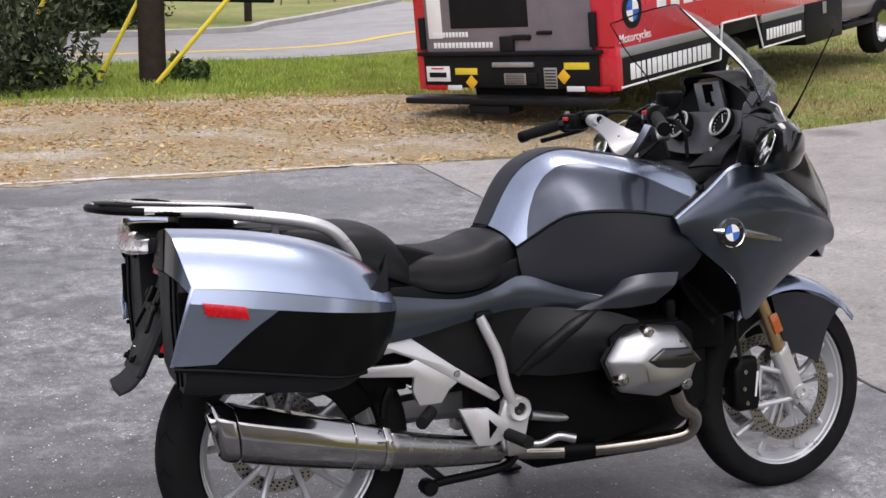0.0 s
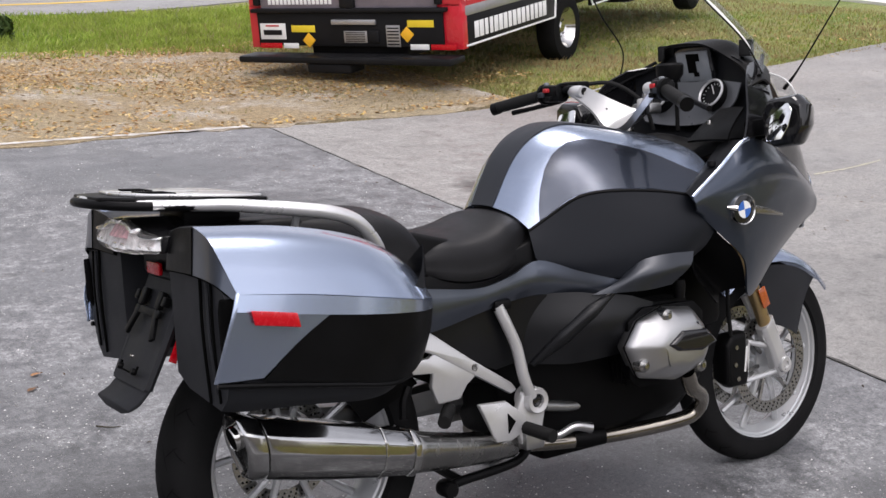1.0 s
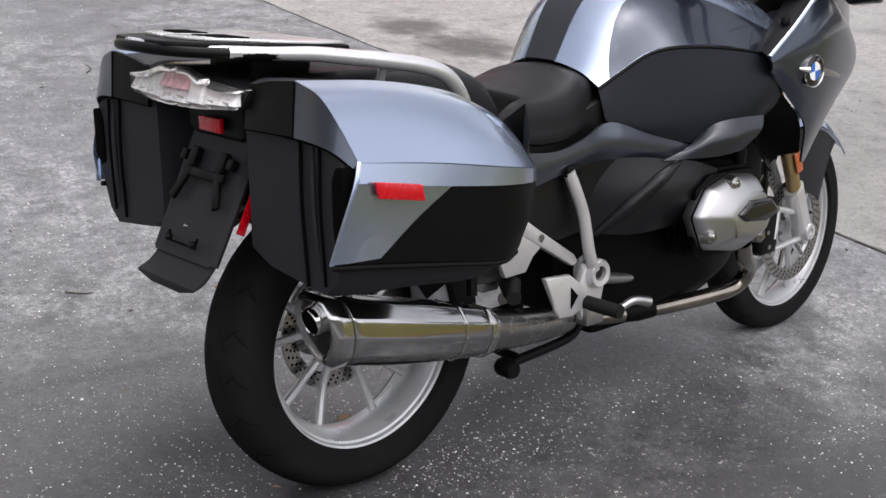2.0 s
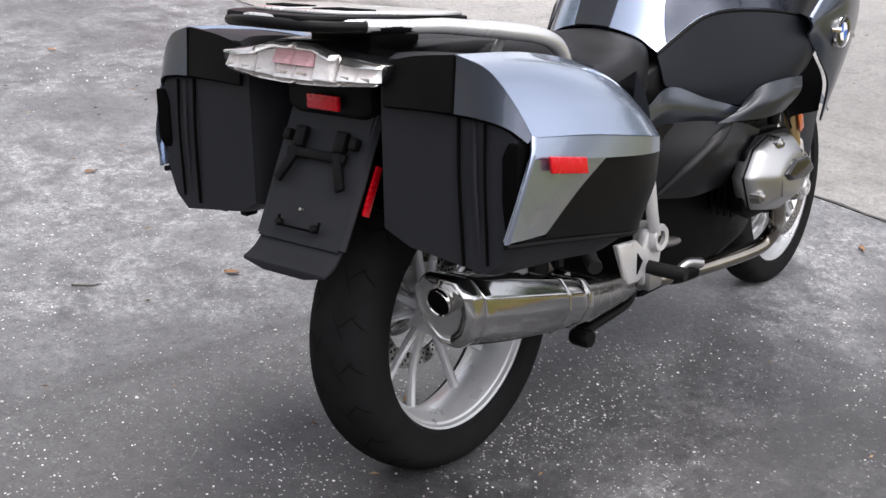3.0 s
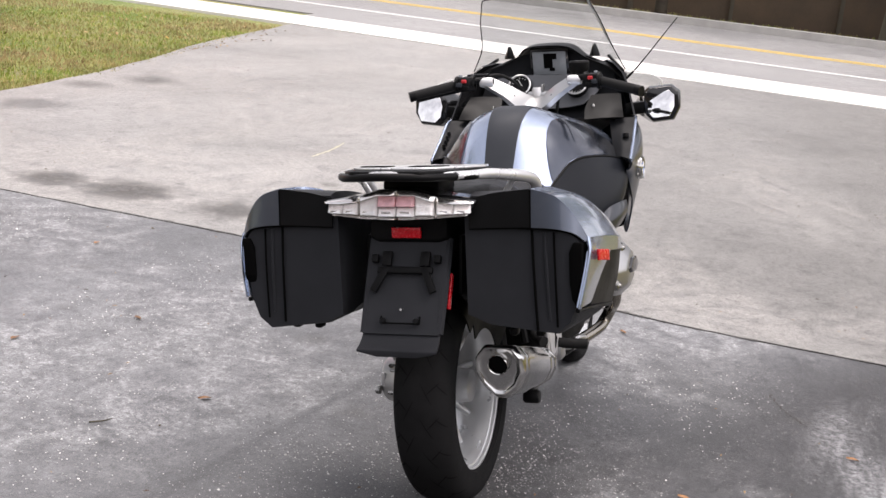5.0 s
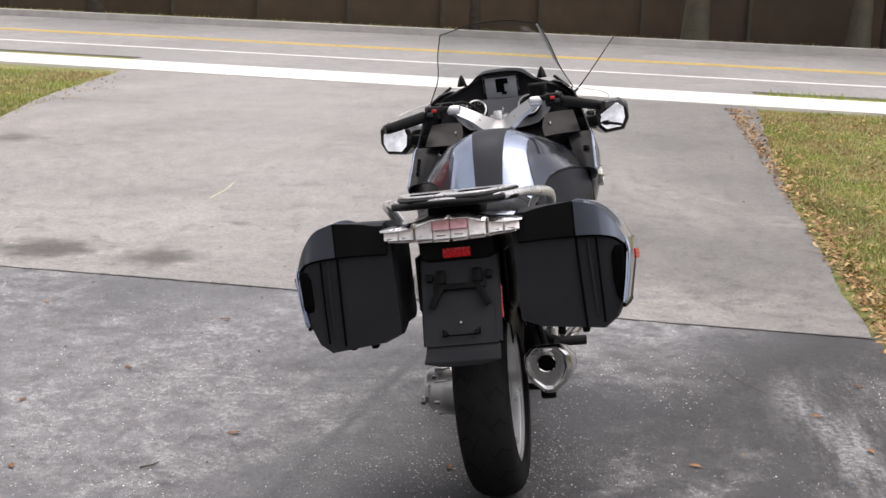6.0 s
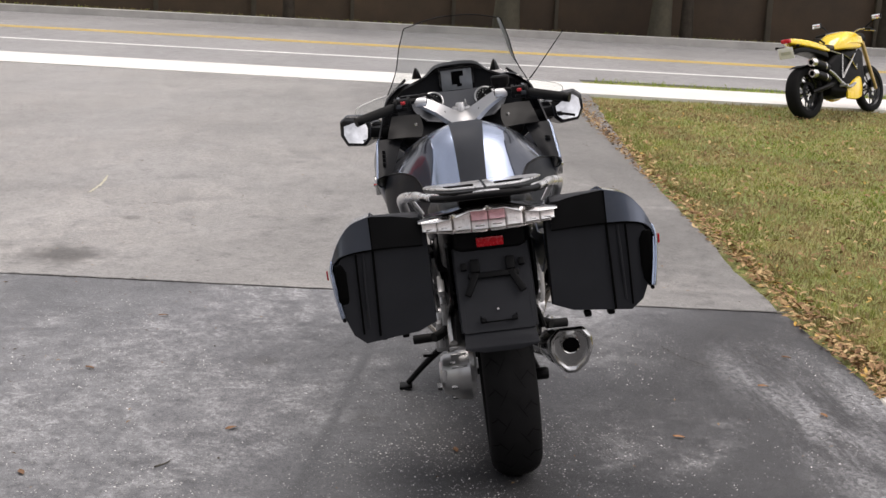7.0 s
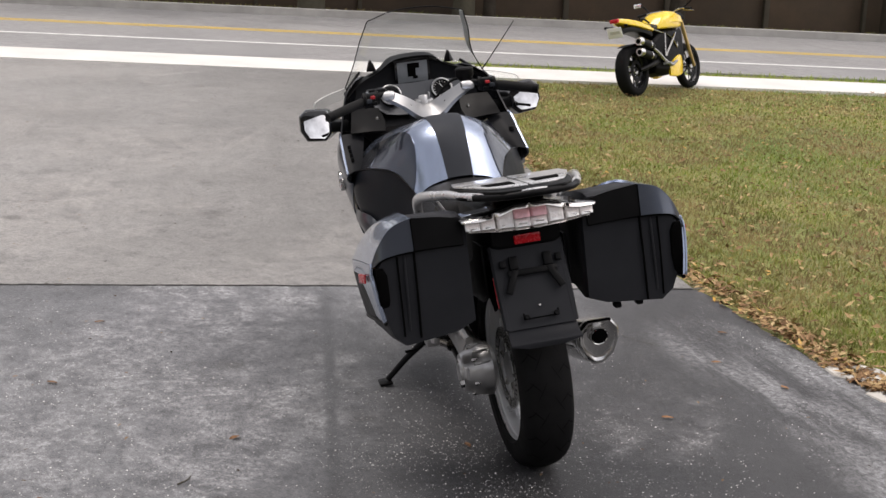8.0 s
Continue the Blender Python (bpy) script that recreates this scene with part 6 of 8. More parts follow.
    part("rear_trim", loft([[shell(x + dx, y + dy, z) for dx, dy in ((-0.003, -0.007), (-0.006, -0.001), (0.003, 0.003), (0.004, -0.006))] for x, y, z in ((-0.264, 0.478, 0.812), (-0.276, 0.484, 0.777), (-0.297, 0.477, 0.710), (-0.317, 0.464, 0.640))], bevel=0.002), SILVER, case, "bright edge of the flank")
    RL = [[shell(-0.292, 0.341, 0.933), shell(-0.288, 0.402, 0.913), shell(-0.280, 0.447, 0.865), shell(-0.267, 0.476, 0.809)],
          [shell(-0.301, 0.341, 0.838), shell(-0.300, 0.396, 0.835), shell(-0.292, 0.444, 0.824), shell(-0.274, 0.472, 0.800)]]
    part("lid_end", surf(RL, 4, 5, 0.008), LIDEND, case, "silver-blue end of the lid, coloured darker as if in shade")
    RB = [[shell(-0.286, 0.180, 0.908), shell(-0.291, 0.25, 0.924), shell(-0.292, 0.338, 0.933)],
          [shell(-0.297, 0.180, 0.834), shell(-0.301, 0.25, 0.837), shell(-0.301, 0.338, 0.839)]]
    part("case_end", surf(RB, 4, 4, 0.010), BLACKP, case, "black upper end panel")
    part("seam", tube([shell(-0.293, 0.3395, 0.931), shell(-0.297, 0.3395, 0.88), shell(-0.301, 0.3395, 0.836)], 0.0022, 6), GROOVE, case)
    part("case_seam", tube([shell(-0.286, 0.340, 0.83), shell(-0.290, 0.343, 0.72), shell(-0.286, 0.348, 0.575)], 0.0034, 6), GROOVE, case)
    part("case_rib", tube([shell(-0.285, 0.372, 0.825), shell(-0.289, 0.376, 0.72), shell(-0.283, 0.380, 0.60)], 0.0040, 6), CASEP, case)
    part("case_seam", tube([shell(-0.286, 0.395, 0.825), shell(-0.2895, 0.397, 0.72), shell(-0.286, 0.399, 0.585)], 0.0028, 6), GROOVE, case)
    part("handle_slot", loft([[shell(x, y, z) for x, y in ((-0.292, 0.432 + dy), (-0.294, 0.466), (-0.262, 0.468), (-0.262, 0.432 + dy))] for z, dy in ((0.800, 0.012), (0.775, 0.0), (0.70, 0.0), (0.655, 0.006), (0.635, 0.02))], smooth_along=False, bevel=0.004), GROOVE, case, "dark grip recess")
    part("seam_line", tube([shell(-0.290, 0.18, 0.832), shell(-0.296, 0.30, 0.836), shell(-0.293, 0.42, 0.828), shell(-0.276, 0.462, 0.805)], 0.0025, 6), GROOVE, case)
    for x, y in ((-0.22, 0.34), (-0.22, 0.27), (0.0, 0.34)):
        part("case_foot", block((0.034, 0.022, 0.020), shell(x, y, 0.556), 0.006), BLACKP, case)
    part("latch", block((0.05, 0.03, 0.02), shell(-0.14, 0.22, 0.585), 0.005), BLACKP, case)

# ---- unseen walls and roof edge, added to block light and darken reflections ----
STUCCO = surface("beige_stucco", (0.34, 0.31, 0.27), 0.85, 0.0, 0.12, 1.2, 90, 0.4, 0.004)
DARKW = surface("dark_roof_edge", (0.03, 0.03, 0.035), 0.4)
link_b = block((0.3, 26, 3.0), (-12.2, 1.5, 1.5), 0.02)
tagged(link("unseen_wall_west", link_b, STUCCO), "unseen beige stucco wall, added to darken rear reflections", "wall", kind="structure")
tagged(link("unseen_wall_south", block((20, 0.3, 3.0), (-6.0, -9.2, 1.5), 0.02), STUCCO), "unseen beige stucco wall, added to darken side reflections", "wall", kind="structure")
tagged(link("roof", block((4.0, 26.4, 0.22), (-13.2, 1.5, 3.11), 0.02), DARKW), "unseen dark flat roof edge, added above the west wall", "roof", kind="structure")

# ---- fence of brown boards behind the road, in the shade of trees ----
BOARD = surface("dark_brown_panels", (0.078, 0.052, 0.036), 0.8, 0.0, 0.35, 1.4, 40, 0.5, 0.004, random=0.25)
POSTM = surface("grey_brown_post", (0.07, 0.058, 0.045), 0.85, 0.0, 0.25, 4, 60, 0.5, 0.004)


def fence(name, y0, y1, off, height, label):
    ob = thing(name, Matrix(), label, "fence")
    y = y0
    rng = random.Random(7)
    board = None
    while y < y1:
        x = road_x(y, off)
        z = float(rise(x, y)) - 0.05
        if board is None:
            board = part("panel", block((0.06, 2.42, height), (0, 0, height / 2), 0.006), BOARD, ob)
            b = board
        else:
            b = board.copy()
            scene.collection.objects.link(b)
        b.matrix_basis = pose(x + rng.uniform(-0.012, 0.012), y, z + rng.uniform(-0.03, 0.02), 0, 0, -5.7)
        y += 2.45
    post = None
    y = y0
    while y < y1:
        x = road_x(y - 1.225, off - 0.03)
        if post is None:
            post = p = part("post", block((0.13, 0.13, height + 0.1), (0, 0, height / 2), 0.01), POSTM, ob)
        else:
            p = post.copy()
            scene.collection.objects.link(p)
        p.matrix_basis = pose(x, y - 1.225, float(rise(x, y)) - 0.05, 0, 0, -5.7)
        y += 2.45
    return ob


fence("fence", -34, 40, 14.3, 2.7, "tall dark brown panel fence along the far verge")

BARK = surface("grey_bark", (0.075, 0.066, 0.048), 0.9, 0.0, 0.35, 6, 40, 0.9, 0.02)
BARKD = surface("dark_bark", (0.05, 0.042, 0.035), 0.9, 0.0, 0.35, 6, 40, 0.9, 0.02)


def island_mat(name, stops, rough=0.6, trans=0.0, patches=None):
    """Leaves and blades: each piece its own tone; patches tint whole areas towards a second colour."""
    m, n, l, b = node_mat(name)
    geo = n.new("ShaderNodeNewGeometry")
    col = ramp(n, l, geo.outputs["Random Per Island"], stops)
    if patches:
        where = noise_node(n, l, patches[1], 6, 0.7)
        col = mixc(n, l, ramp(n, l, where, [(0.42, grey3(0)), (0.58, grey3(0.88))]), col, patches[0])
        tone = noise_node(n, l, patches[1] * 4.5, 4, 0.7)
        col = mixc(n, l, 1.0, col, ramp(n, l, tone, [(0.36, grey3(0.62)), (0.62, grey3(1.12))]), "MULTIPLY")
    l.new(col, b.inputs["Base Color"])
    b.inputs["Roughness"].default_value = rough
    b.inputs["Specular IOR Level"].default_value = 0.25
    if trans:
        tl, ad = n.new("ShaderNodeBsdfTranslucent"), n.new("ShaderNodeMixShader")
        ad.inputs["Fac"].default_value = trans
        l.new(col, tl.inputs["Color"])
        l.new(b.outputs[0], ad.inputs[1])
        l.new(tl.outputs[0], ad.inputs[2])
        l.new(ad.outputs[0], n["Material Output"].inputs["Surface"])
    return m


FOLIAGE = island_mat("green_leaves", [(0, (0.025, 0.05, 0.012)), (0.5, (0.045, 0.08, 0.02)), (1, (0.08, 0.11, 0.03))])
# DARKF: the far shrubs' deep shade is put into their leaf colour
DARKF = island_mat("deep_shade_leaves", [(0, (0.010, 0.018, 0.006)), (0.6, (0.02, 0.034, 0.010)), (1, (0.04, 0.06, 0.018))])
BUSHM = island_mat("dull_green_leaves", [(0, (0.014, 0.022, 0.010)), (0.6, (0.035, 0.05, 0.02)), (1, (0.11, 0.13, 0.07))])
EDGEL = island_mat("damp_edge_leaves", [(0, (0.15, 0.08, 0.04)), (0.4, (0.28, 0.17, 0.08)), (0.75, (0.40, 0.27, 0.13)), (0.93, (0.50, 0.37, 0.19)), (1, (0.52, 0.31, 0.07))], 0.7)
GRASSM = island_mat("grass_blades", [(0, (0.17, 0.25, 0.04)), (0.45, (0.28, 0.35, 0.065)), (0.75, (0.41, 0.39, 0.14)), (1, (0.50, 0.42, 0.22))], 0.7, 0.35, ((0.38, 0.28, 0.15), 0.75))
GRASSG = island_mat("fresh_grass_blades", [(0, (0.17, 0.28, 0.03)), (0.6, (0.29, 0.42, 0.06)), (1, (0.44, 0.48, 0.13))], 0.7, 0.35, ((0.36, 0.44, 0.09), 0.5))
LEAFM = island_mat("dry_leaves", [(0, (0.26, 0.13, 0.05)), (0.3, (0.44, 0.27, 0.10)), (0.65, (0.52, 0.36, 0.16)), (0.88, (0.60, 0.47, 0.28)), (1, (0.60, 0.42, 0.08))], 0.7)


def stuff_mesh(name, verts, faces, mat, label, category, parent=None, kind="stuff"):
    me = bpy.data.meshes.new(name)
    me.from_pydata(verts, [], faces)
    me.materials.append(mat)
    ob = new(name, me)
    if parent:
        ob.parent = parent
        ob["label"] = label
    else:
        tagged(ob, label, category, kind=kind)
    return ob


def leaf_cloud(rng, centres, count, spread, size):
    """Small folded leaves strewn about the centres."""
    c = np.array(centres)[rng.integers(0, len(centres), count)]
    d = rng.normal(size=(count, 3))
    d /= np.linalg.norm(d, axis=1)[:, None]
    p = c + d * (rng.random((count, 1)) ** 0.45) * spread
    a = rng.normal(size=(count, 3))
    a /= np.linalg.norm(a, axis=1)[:, None]
    b = np.cross(a, rng.normal(size=(count, 3)))
    b /= np.linalg.norm(b, axis=1)[:, None]
    s = size * rng.uniform(0.6, 1.3, (count, 1))
    n = np.cross(a, b)
    v = np.stack([p - a * s, p + b * s * 0.42 + n * s * 0.15, p + a * s, p - b * s * 0.42 + n * s * 0.15], 1).reshape(-1, 3)
    k = np.arange(count)[:, None] * 4
    f = np.concatenate([k + [0, 1, 2], k + [0, 2, 3]])
    return v.tolist(), f.tolist()


def tree(at, height, girth, seed, bark, label, group="trees along the fence"):
    rng = np.random.default_rng(seed)
    x, y = at
    ob = thing("tree", Matrix.Translation((x, y, float(rise(x, y)) - 0.1)), label, "tree", group)
    bend = rng.uniform(-0.25, 0.25, 2)
    part("trunk", tube([(0, 0, 0), (bend[0] * 0.3, bend[1] * 0.3, height * 0.2), (bend[0], bend[1], height * 0.5), (bend[0] * 1.5, bend[1] * 1.4, height * 0.8)], (girth * 1.5, girth, girth * 0.8, girth * 0.3), 12), bark, ob)
    tips = []
    for k in range(7):
        a = 2 * math.pi * k / 7 + rng.uniform(-0.3, 0.3)
        z0 = height * rng.uniform(0.38, 0.62)
        r = rng.uniform(1.4, 2.8)
        tip = (bend[0] + r * math.cos(a), bend[1] + r * math.sin(a), z0 + rng.uniform(0.6, 2.0))
        part("limb", tube([(bend[0], bend[1], z0), (bend[0] + r * 0.5 * math.cos(a), bend[1] + r * 0.5 * math.sin(a), z0 + 0.6), tip], (girth * 0.45, girth * 0.25, girth * 0.08), 7), bark, ob)
        tips += [tip, (tip[0] * 0.6, tip[1] * 0.6, tip[2] + 0.5), (tip[0] * 1.1, tip[1] * 1.1, tip[2] + 0.9)]
    v, f = leaf_cloud(rng, tips, 5200, 1.25, 0.11)
    stuff_mesh("crown", v, f, FOLIAGE, "green crown", "", ob)
    return ob


for at, h, g, sd, bk in (((25.0, 2.9), 8.5, 0.10, 1, BARKD), ((25.2, -2.05), 9, 0.22, 2, BARK), ((24.9, -5.55), 8, 0.19, 3, BARK), ((24.8, -6.15), 8, 0.11, 4, BARKD), ((26.2, 12.5), 9, 0.17, 5, BARKD), ((24.1, -10.5), 9, 0.14, 6, BARKD), ((24.0, -16), 9, 0.16, 8, BARKD)):
    tree(at, h, g, sd, bk, "tall slim tree with a grey trunk before the fence" if bk is BARK else "tall dark-trunked tree before the fence")

# three trees out of view, added so their crowns shade the side street
for at, h, g, sd in (((-1.2, 16.0), 7.5, 0.16, 21), ((-0.6, 19.8), 8.0, 0.18, 22), ((-4.2, 18.2), 8.0, 0.17, 23)):
    tree(at, h, g, sd, BARKD, "unseen dark-trunked tree, added to shade the side street", "trees by the side street")

# ---- side street that bends off beyond the verge ----
near = [(-28.31, 11.33), (-9.47, 13.4), (1.46, 14.81), (6.45, 15.56), (12.76, 17.35)]
far = [(-28.31, 16.79), (-9.47, 18.01), (3.72, 20.27), (6.74, 23.01), (12.11, 29.79)]
sheet("road", far, near, ROADM, -0.012, "grey asphalt side street bending away", "road", 60, 14, 0.05)
sheet("centre_line", [(-28.31, 13.68), (-9.47, 15.28), (3.96, 16.81), (7.77, 18.86), (12.2, 22.25)], [(-28.31, 13.54), (-9.47, 15.11), (4.02, 16.62), (7.87, 18.67), (12.34, 22.06)], PAINTY, -0.006, "yellow painted line on the side street", "road marking", 60, 1, 0.004)
sheet("kerb", [(-28.31, 17.02), (-9.47, 18.25), (3.67, 20.51), (6.59, 23.24), (11.96, 29.98)], [(-28.31, 16.79), (-9.47, 18.01), (3.72, 20.27), (6.74, 23.01), (12.11, 29.79)], KERBM, 0.09, "pale concrete kerb of the side street", "kerb", 60, 1, 0.14)
sheet("leaf_bed", [(-12, 10.8), (-4, 10.8), (1.0, 10.75), (3.8, 10.4), (5.2, 8.4)], [(-12, 5.80), (-4, 5.79), (1.0, 5.80), (3.4, 5.80), (5.0, 5.66)], LEAFBED, 0.006, "bare sandy soil strewn with dry leaves", "ground", 60, 20, 0.05, wobble=0.25)


# ---- pole, stays, sign and shrubs beyond the verge ----
POLEM = surface("creosoted_pole_wood", (0.035, 0.028, 0.022), 0.85, 0.0, 0.3, 8, 60, 0.6, 0.006)
YELLOWP = surface("yellow_plastic_guard", (0.75, 0.60, 0.05), 0.45, 0.0, 0.08, 4, 200, 0.1)
pole = thing("utility_pole", Matrix.Translation((1.97, 12.20, 0)), "dark creosoted wooden utility pole on the verge", "utility pole")
part("shaft", tube([(0, 0, -0.3), (0.02, 0, 3), (0.03, 0.02, 8.5)], (0.165, 0.15, 0.11), 16), POLEM, pole)
part("crossarm", block((1.8, 0.1, 0.12), (0.03, 0.02, 7.9), 0.01), POLEM, pole)
RIGHT0, UP0 = V((0.919, -0.394, 0)), V((0, 0, 1))


def stay(x, y, dx, up):
    ob = thing("guy_wire", Matrix.Translation((x, y, 0)), "steel guy wire with a bright yellow guard", "guy wire", "guy wires")
    d = (RIGHT0 * dx + UP0 * up).normalized()
    part("guard", tube([tuple(d * 0.02), tuple(d * 2.6)], 0.028, 8), YELLOWP, ob)
    part("wire", tube([tuple(d * -0.1), tuple(d * 9.0)], 0.006, 6), STEEL, ob)
    part("anchor", tube([(0, 0, -0.1), tuple(d * 0.12)], 0.02, 6), STEEL, ob)


stay(1.37, 12.5, 0.55, 1.0)
stay(1.93, 11.84, 0.87, 1.0)
stay(0.24, 12.36, 0.60, 1.0)

sign = thing("roadside_sign", pose(6.12, 24.89, 0.0, 0, 0, -23), "white roadside signboard in a black frame on posts", "sign")
part("board", block((3.0, 0.06, 1.5), (-0.65, 0, 1.22), 0.01), WHITEP, sign)
for z in (0.43, 2.0):
    part("frame_rail", block((3.14, 0.09, 0.08), (-0.65, 0, z), 0.01), BLACKP, sign)
for x in (-2.2, 0.9):
    part("frame_post", block((0.08, 0.09, 1.64), (x, 0, 1.22), 0.01), BLACKP, sign)
for x in (0.35, -1.7):
    part("post", block((0.16, 0.12, 0.6), (x, 0.02, 0.15), 0.01), POLEM, sign)
for k, w in ((0, 2.2), (1, 1.6)):
    part("text_bar", block((w, 0.01, 0.16), (-0.65, -0.036, 1.55 - 0.45 * k), 0.004), BLACKP, sign)

rail = thing("metal_railing", pose(9.0, 30.92, 0.05, 0, 0, 24), "grey metal railing beyond the street", "railing")
for k in range(9):
    part("post", tube([(k * 1.0, 0, 0), (k * 1.0, 0, 1.1)], 0.03, 8), STEEL, rail)
for z in (0.25, 1.05):
    part("rail", tube([(0, 0, z), (8, 0, z)], 0.025, 8), STEEL, rail)


def shrub(x, y, r, h, seed, mat, label, count=2600):
    rng = np.random.default_rng(seed)
    ob = thing("shrub", Matrix.Translation((x, y, float(rise(x, y)) - 0.03)), label, "shrub", "roadside shrubs")
    cs = []
    for k in range(9):
        a, q = rng.uniform(0, 2 * math.pi), rng.uniform(0.1, r)
        tip = (q * math.cos(a), q * math.sin(a), h * rng.uniform(0.35, 0.95) * (1 - 0.3 * q / r))
        part("stem", tube([(q * 0.2 * math.cos(a), q * 0.2 * math.sin(a), 0), (tip[0] * 0.6, tip[1] * 0.6, tip[2] * 0.6), tip], (0.018, 0.012, 0.005), 5, 3), BARKD, ob)
        cs += [tip, (tip[0] * 0.8, tip[1] * 0.8, tip[2] * 0.55), (tip[0] * 1.05, tip[1] * 1.05, tip[2] * 0.25)]
    v, f = leaf_cloud(rng, cs, count, r * 0.45, 0.06)
    v = [(a, b, max(0.01, c)) for a, b, c in v]
    stuff_mesh("foliage", v, f, mat, "dense small leaves", "", ob)


shrub(0.47, 11.7, 0.75, 1.25, 31, BUSHM, "dull green straggly shrub beside the utility pole")
shrub(-0.56, 11.98, 0.8, 1.5, 32, BUSHM, "dull green straggly shrub on the verge")
shrub(2.45, 12.35, 0.20, 0.42, 33, FOLIAGE, "small green weed clump beside the utility pole", 900)
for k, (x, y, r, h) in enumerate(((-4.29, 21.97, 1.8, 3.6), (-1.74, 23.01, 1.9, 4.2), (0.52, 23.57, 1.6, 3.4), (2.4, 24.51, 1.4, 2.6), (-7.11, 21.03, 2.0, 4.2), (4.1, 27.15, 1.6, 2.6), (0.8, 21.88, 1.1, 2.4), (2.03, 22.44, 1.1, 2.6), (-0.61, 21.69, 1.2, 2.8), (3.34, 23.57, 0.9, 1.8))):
    shrub(x, y, r, h, 40 + k, DARKF, "tall green shrub beyond the side street, leaves coloured as in deep shade", 4200)

# ---- box van parked on the verge ----
VANRED = surface("red_vehicle_wrap", (0.55, 0.016, 0.03), 0.3, 0.0, 0.06, 3, 200, 0.03, 0.0004, 0.5)
VANGREY = surface("grey_door_graphic", (0.17, 0.15, 0.175), 0.35, 0.0, 0.25, 1.6, 60, 0.03, 0.0004, 0.4)
VANBLK = surface("satin_black_panel", (0.012, 0.012, 0.013), 0.4, 0.0, 0.2, 4, 200, 0.1, 0.0004)
TRIMS = surface("scuffed_silver_trim", (0.42, 0.42, 0.43), 0.35, 0.7, 0.15, 6, 120, 0.2, 0.0006)
YLABEL = surface("yellow_label", (0.80, 0.60, 0.03), 0.4, 0.0, 0.06)
YDIAM = surface("orange_yellow_label", (0.85, 0.45, 0.02), 0.4, 0.0, 0.06)
BARW = surface("white_lettering", (0.80, 0.80, 0.80), 0.45, 0.0, 0.04)
ax, lf = V((0.884, 0.462, 0.075)).normalized(), V((-0.457, 0.886, -0.071)).normalized()
VANM = basis((5.00, 6.49, -0.069), ax, lf) @ Matrix.Scale(0.95, 4)
van = thing("box_van", VANM, "red and black box van with lettering parked on the grass", "van")
VW, VL, VH = 2.40, 5.35, 2.75


def vpart(name, size, at, mat, label="", bev=0.008, parent=None):
    return part(name, block(size, at, bev), mat, parent or van, label)


body = part("body", loft([[(x, y, z) for y, z in ((0.0, 0.88), (0.0, VH - 0.12), (0.12, VH), (VW - 0.12, VH), (VW, VH - 0.12), (VW, 0.88))] for x in (0.0, VL)], smooth_along=False, bevel=0.02), VANRED, van, "red wrapped box body")
vpart("corner_post", (0.10, 0.20, 0.42), (0.05, 0.10, 0.715), VANRED, "red corner post", parent=body)
vpart("corner_post", (0.10, 0.12, 0.42), (0.05, VW - 0.06, 0.715), VANRED, "red corner post", parent=body)
door = vpart("rear_door", (0.03, 1.99, 1.75), (-0.012, 1.24, 1.76), VANGREY, "grey rear door with a faded graphic", 0.012, body)
vpart("graphic_patch", (0.004, 0.95, 0.42), (-0.029, 1.42, 1.33), VANBLK, "dark printed shape", 0.001, door)
vpart("graphic_patch", (0.004, 0.18, 0.55), (-0.029, 2.10, 1.30), WHITEP, "pale printed shape", 0.001, door)
for y in (0.22, 2.27):
    vpart("hinge", (0.05, 0.07, 0.32), (-0.03, y, 1.08), VANBLK, "", 0.01, door)
vpart("latch", (0.05, 0.16, 0.14), (-0.04, 1.20, 0.965), VANBLK, "black door latch", 0.01, door)
vpart("latch_bar", (0.04, 0.22, 0.05), (-0.04, 1.03, 1.02), VANBLK, "", 0.01, door)
vpart("door_handle", (0.04, 0.17, 0.035), (-0.035, 0.76, 1.06), VANBLK, "", 0.01, door)
lower = vpart("rear_panel", (0.06, 2.10, 0.34), (0.0, 1.24, 0.70), VANBLK, "black rear panel with stickers", 0.01, body)
vpart("panel_lip", (0.10, 2.2, 0.04), (-0.02, 1.24, 0.872), VANBLK, "", 0.01, lower)
vpart("step_recess", (0.05, 0.5, 0.05), (-0.03, 1.15, 0.76), TRIMS, "", 0.01, lower)
vpart("number_plate", (0.012, 0.305, 0.155), (-0.038, 2.10, 0.67), WHITEP, "white number plate", 0.004, lower)
vpart("plate_bar", (0.004, 0.22, 0.05), (-0.046, 2.10, 0.66), VANBLK, "", 0.001, lower)
vpart("plate_bar", (0.004, 0.16, 0.014), (-0.046, 2.10, 0.725), REDL, "", 0.001, lower)
for y, z, w in ((1.74, 0.695, 0.28), (0.42, 0.745, 0.28)):
    vpart("sticker", (0.006, w, 0.065), (-0.034, y, z), YLABEL, "yellow warning sticker", 0.001, lower)
for y, z in ((1.68, 0.585), (0.57, 0.645)):
    d = block((0.006, 0.105, 0.105), (0, 0, 0), 0.001, Matrix.Rotation(radians(45), 3, "X"))
    bmesh.ops.translate(d, verts=d.verts, vec=(-0.034, y, z))
    part("sticker", d, YDIAM, lower, "orange diamond sticker")
for y, w, h, zc in ((1.14, 0.26, 0.11, 0.62), (0.72, 0.15, 0.20, 0.63)):
    vpart("notice", (0.006, w, h), (-0.034, y, zc), TRIMS, "grey printed notice", 0.001, lower)
    for k in range(6):
        vpart("text_bar", (0.003, w * 0.84, h * 0.06), (-0.039, y, zc - h * 0.38 + h * 0.15 * k), VANBLK, "", 0, lower)
vpart("socket", (0.05, 0.12, 0.11), (-0.03, 0.93, 0.625), VANBLK, "", 0.01, lower)
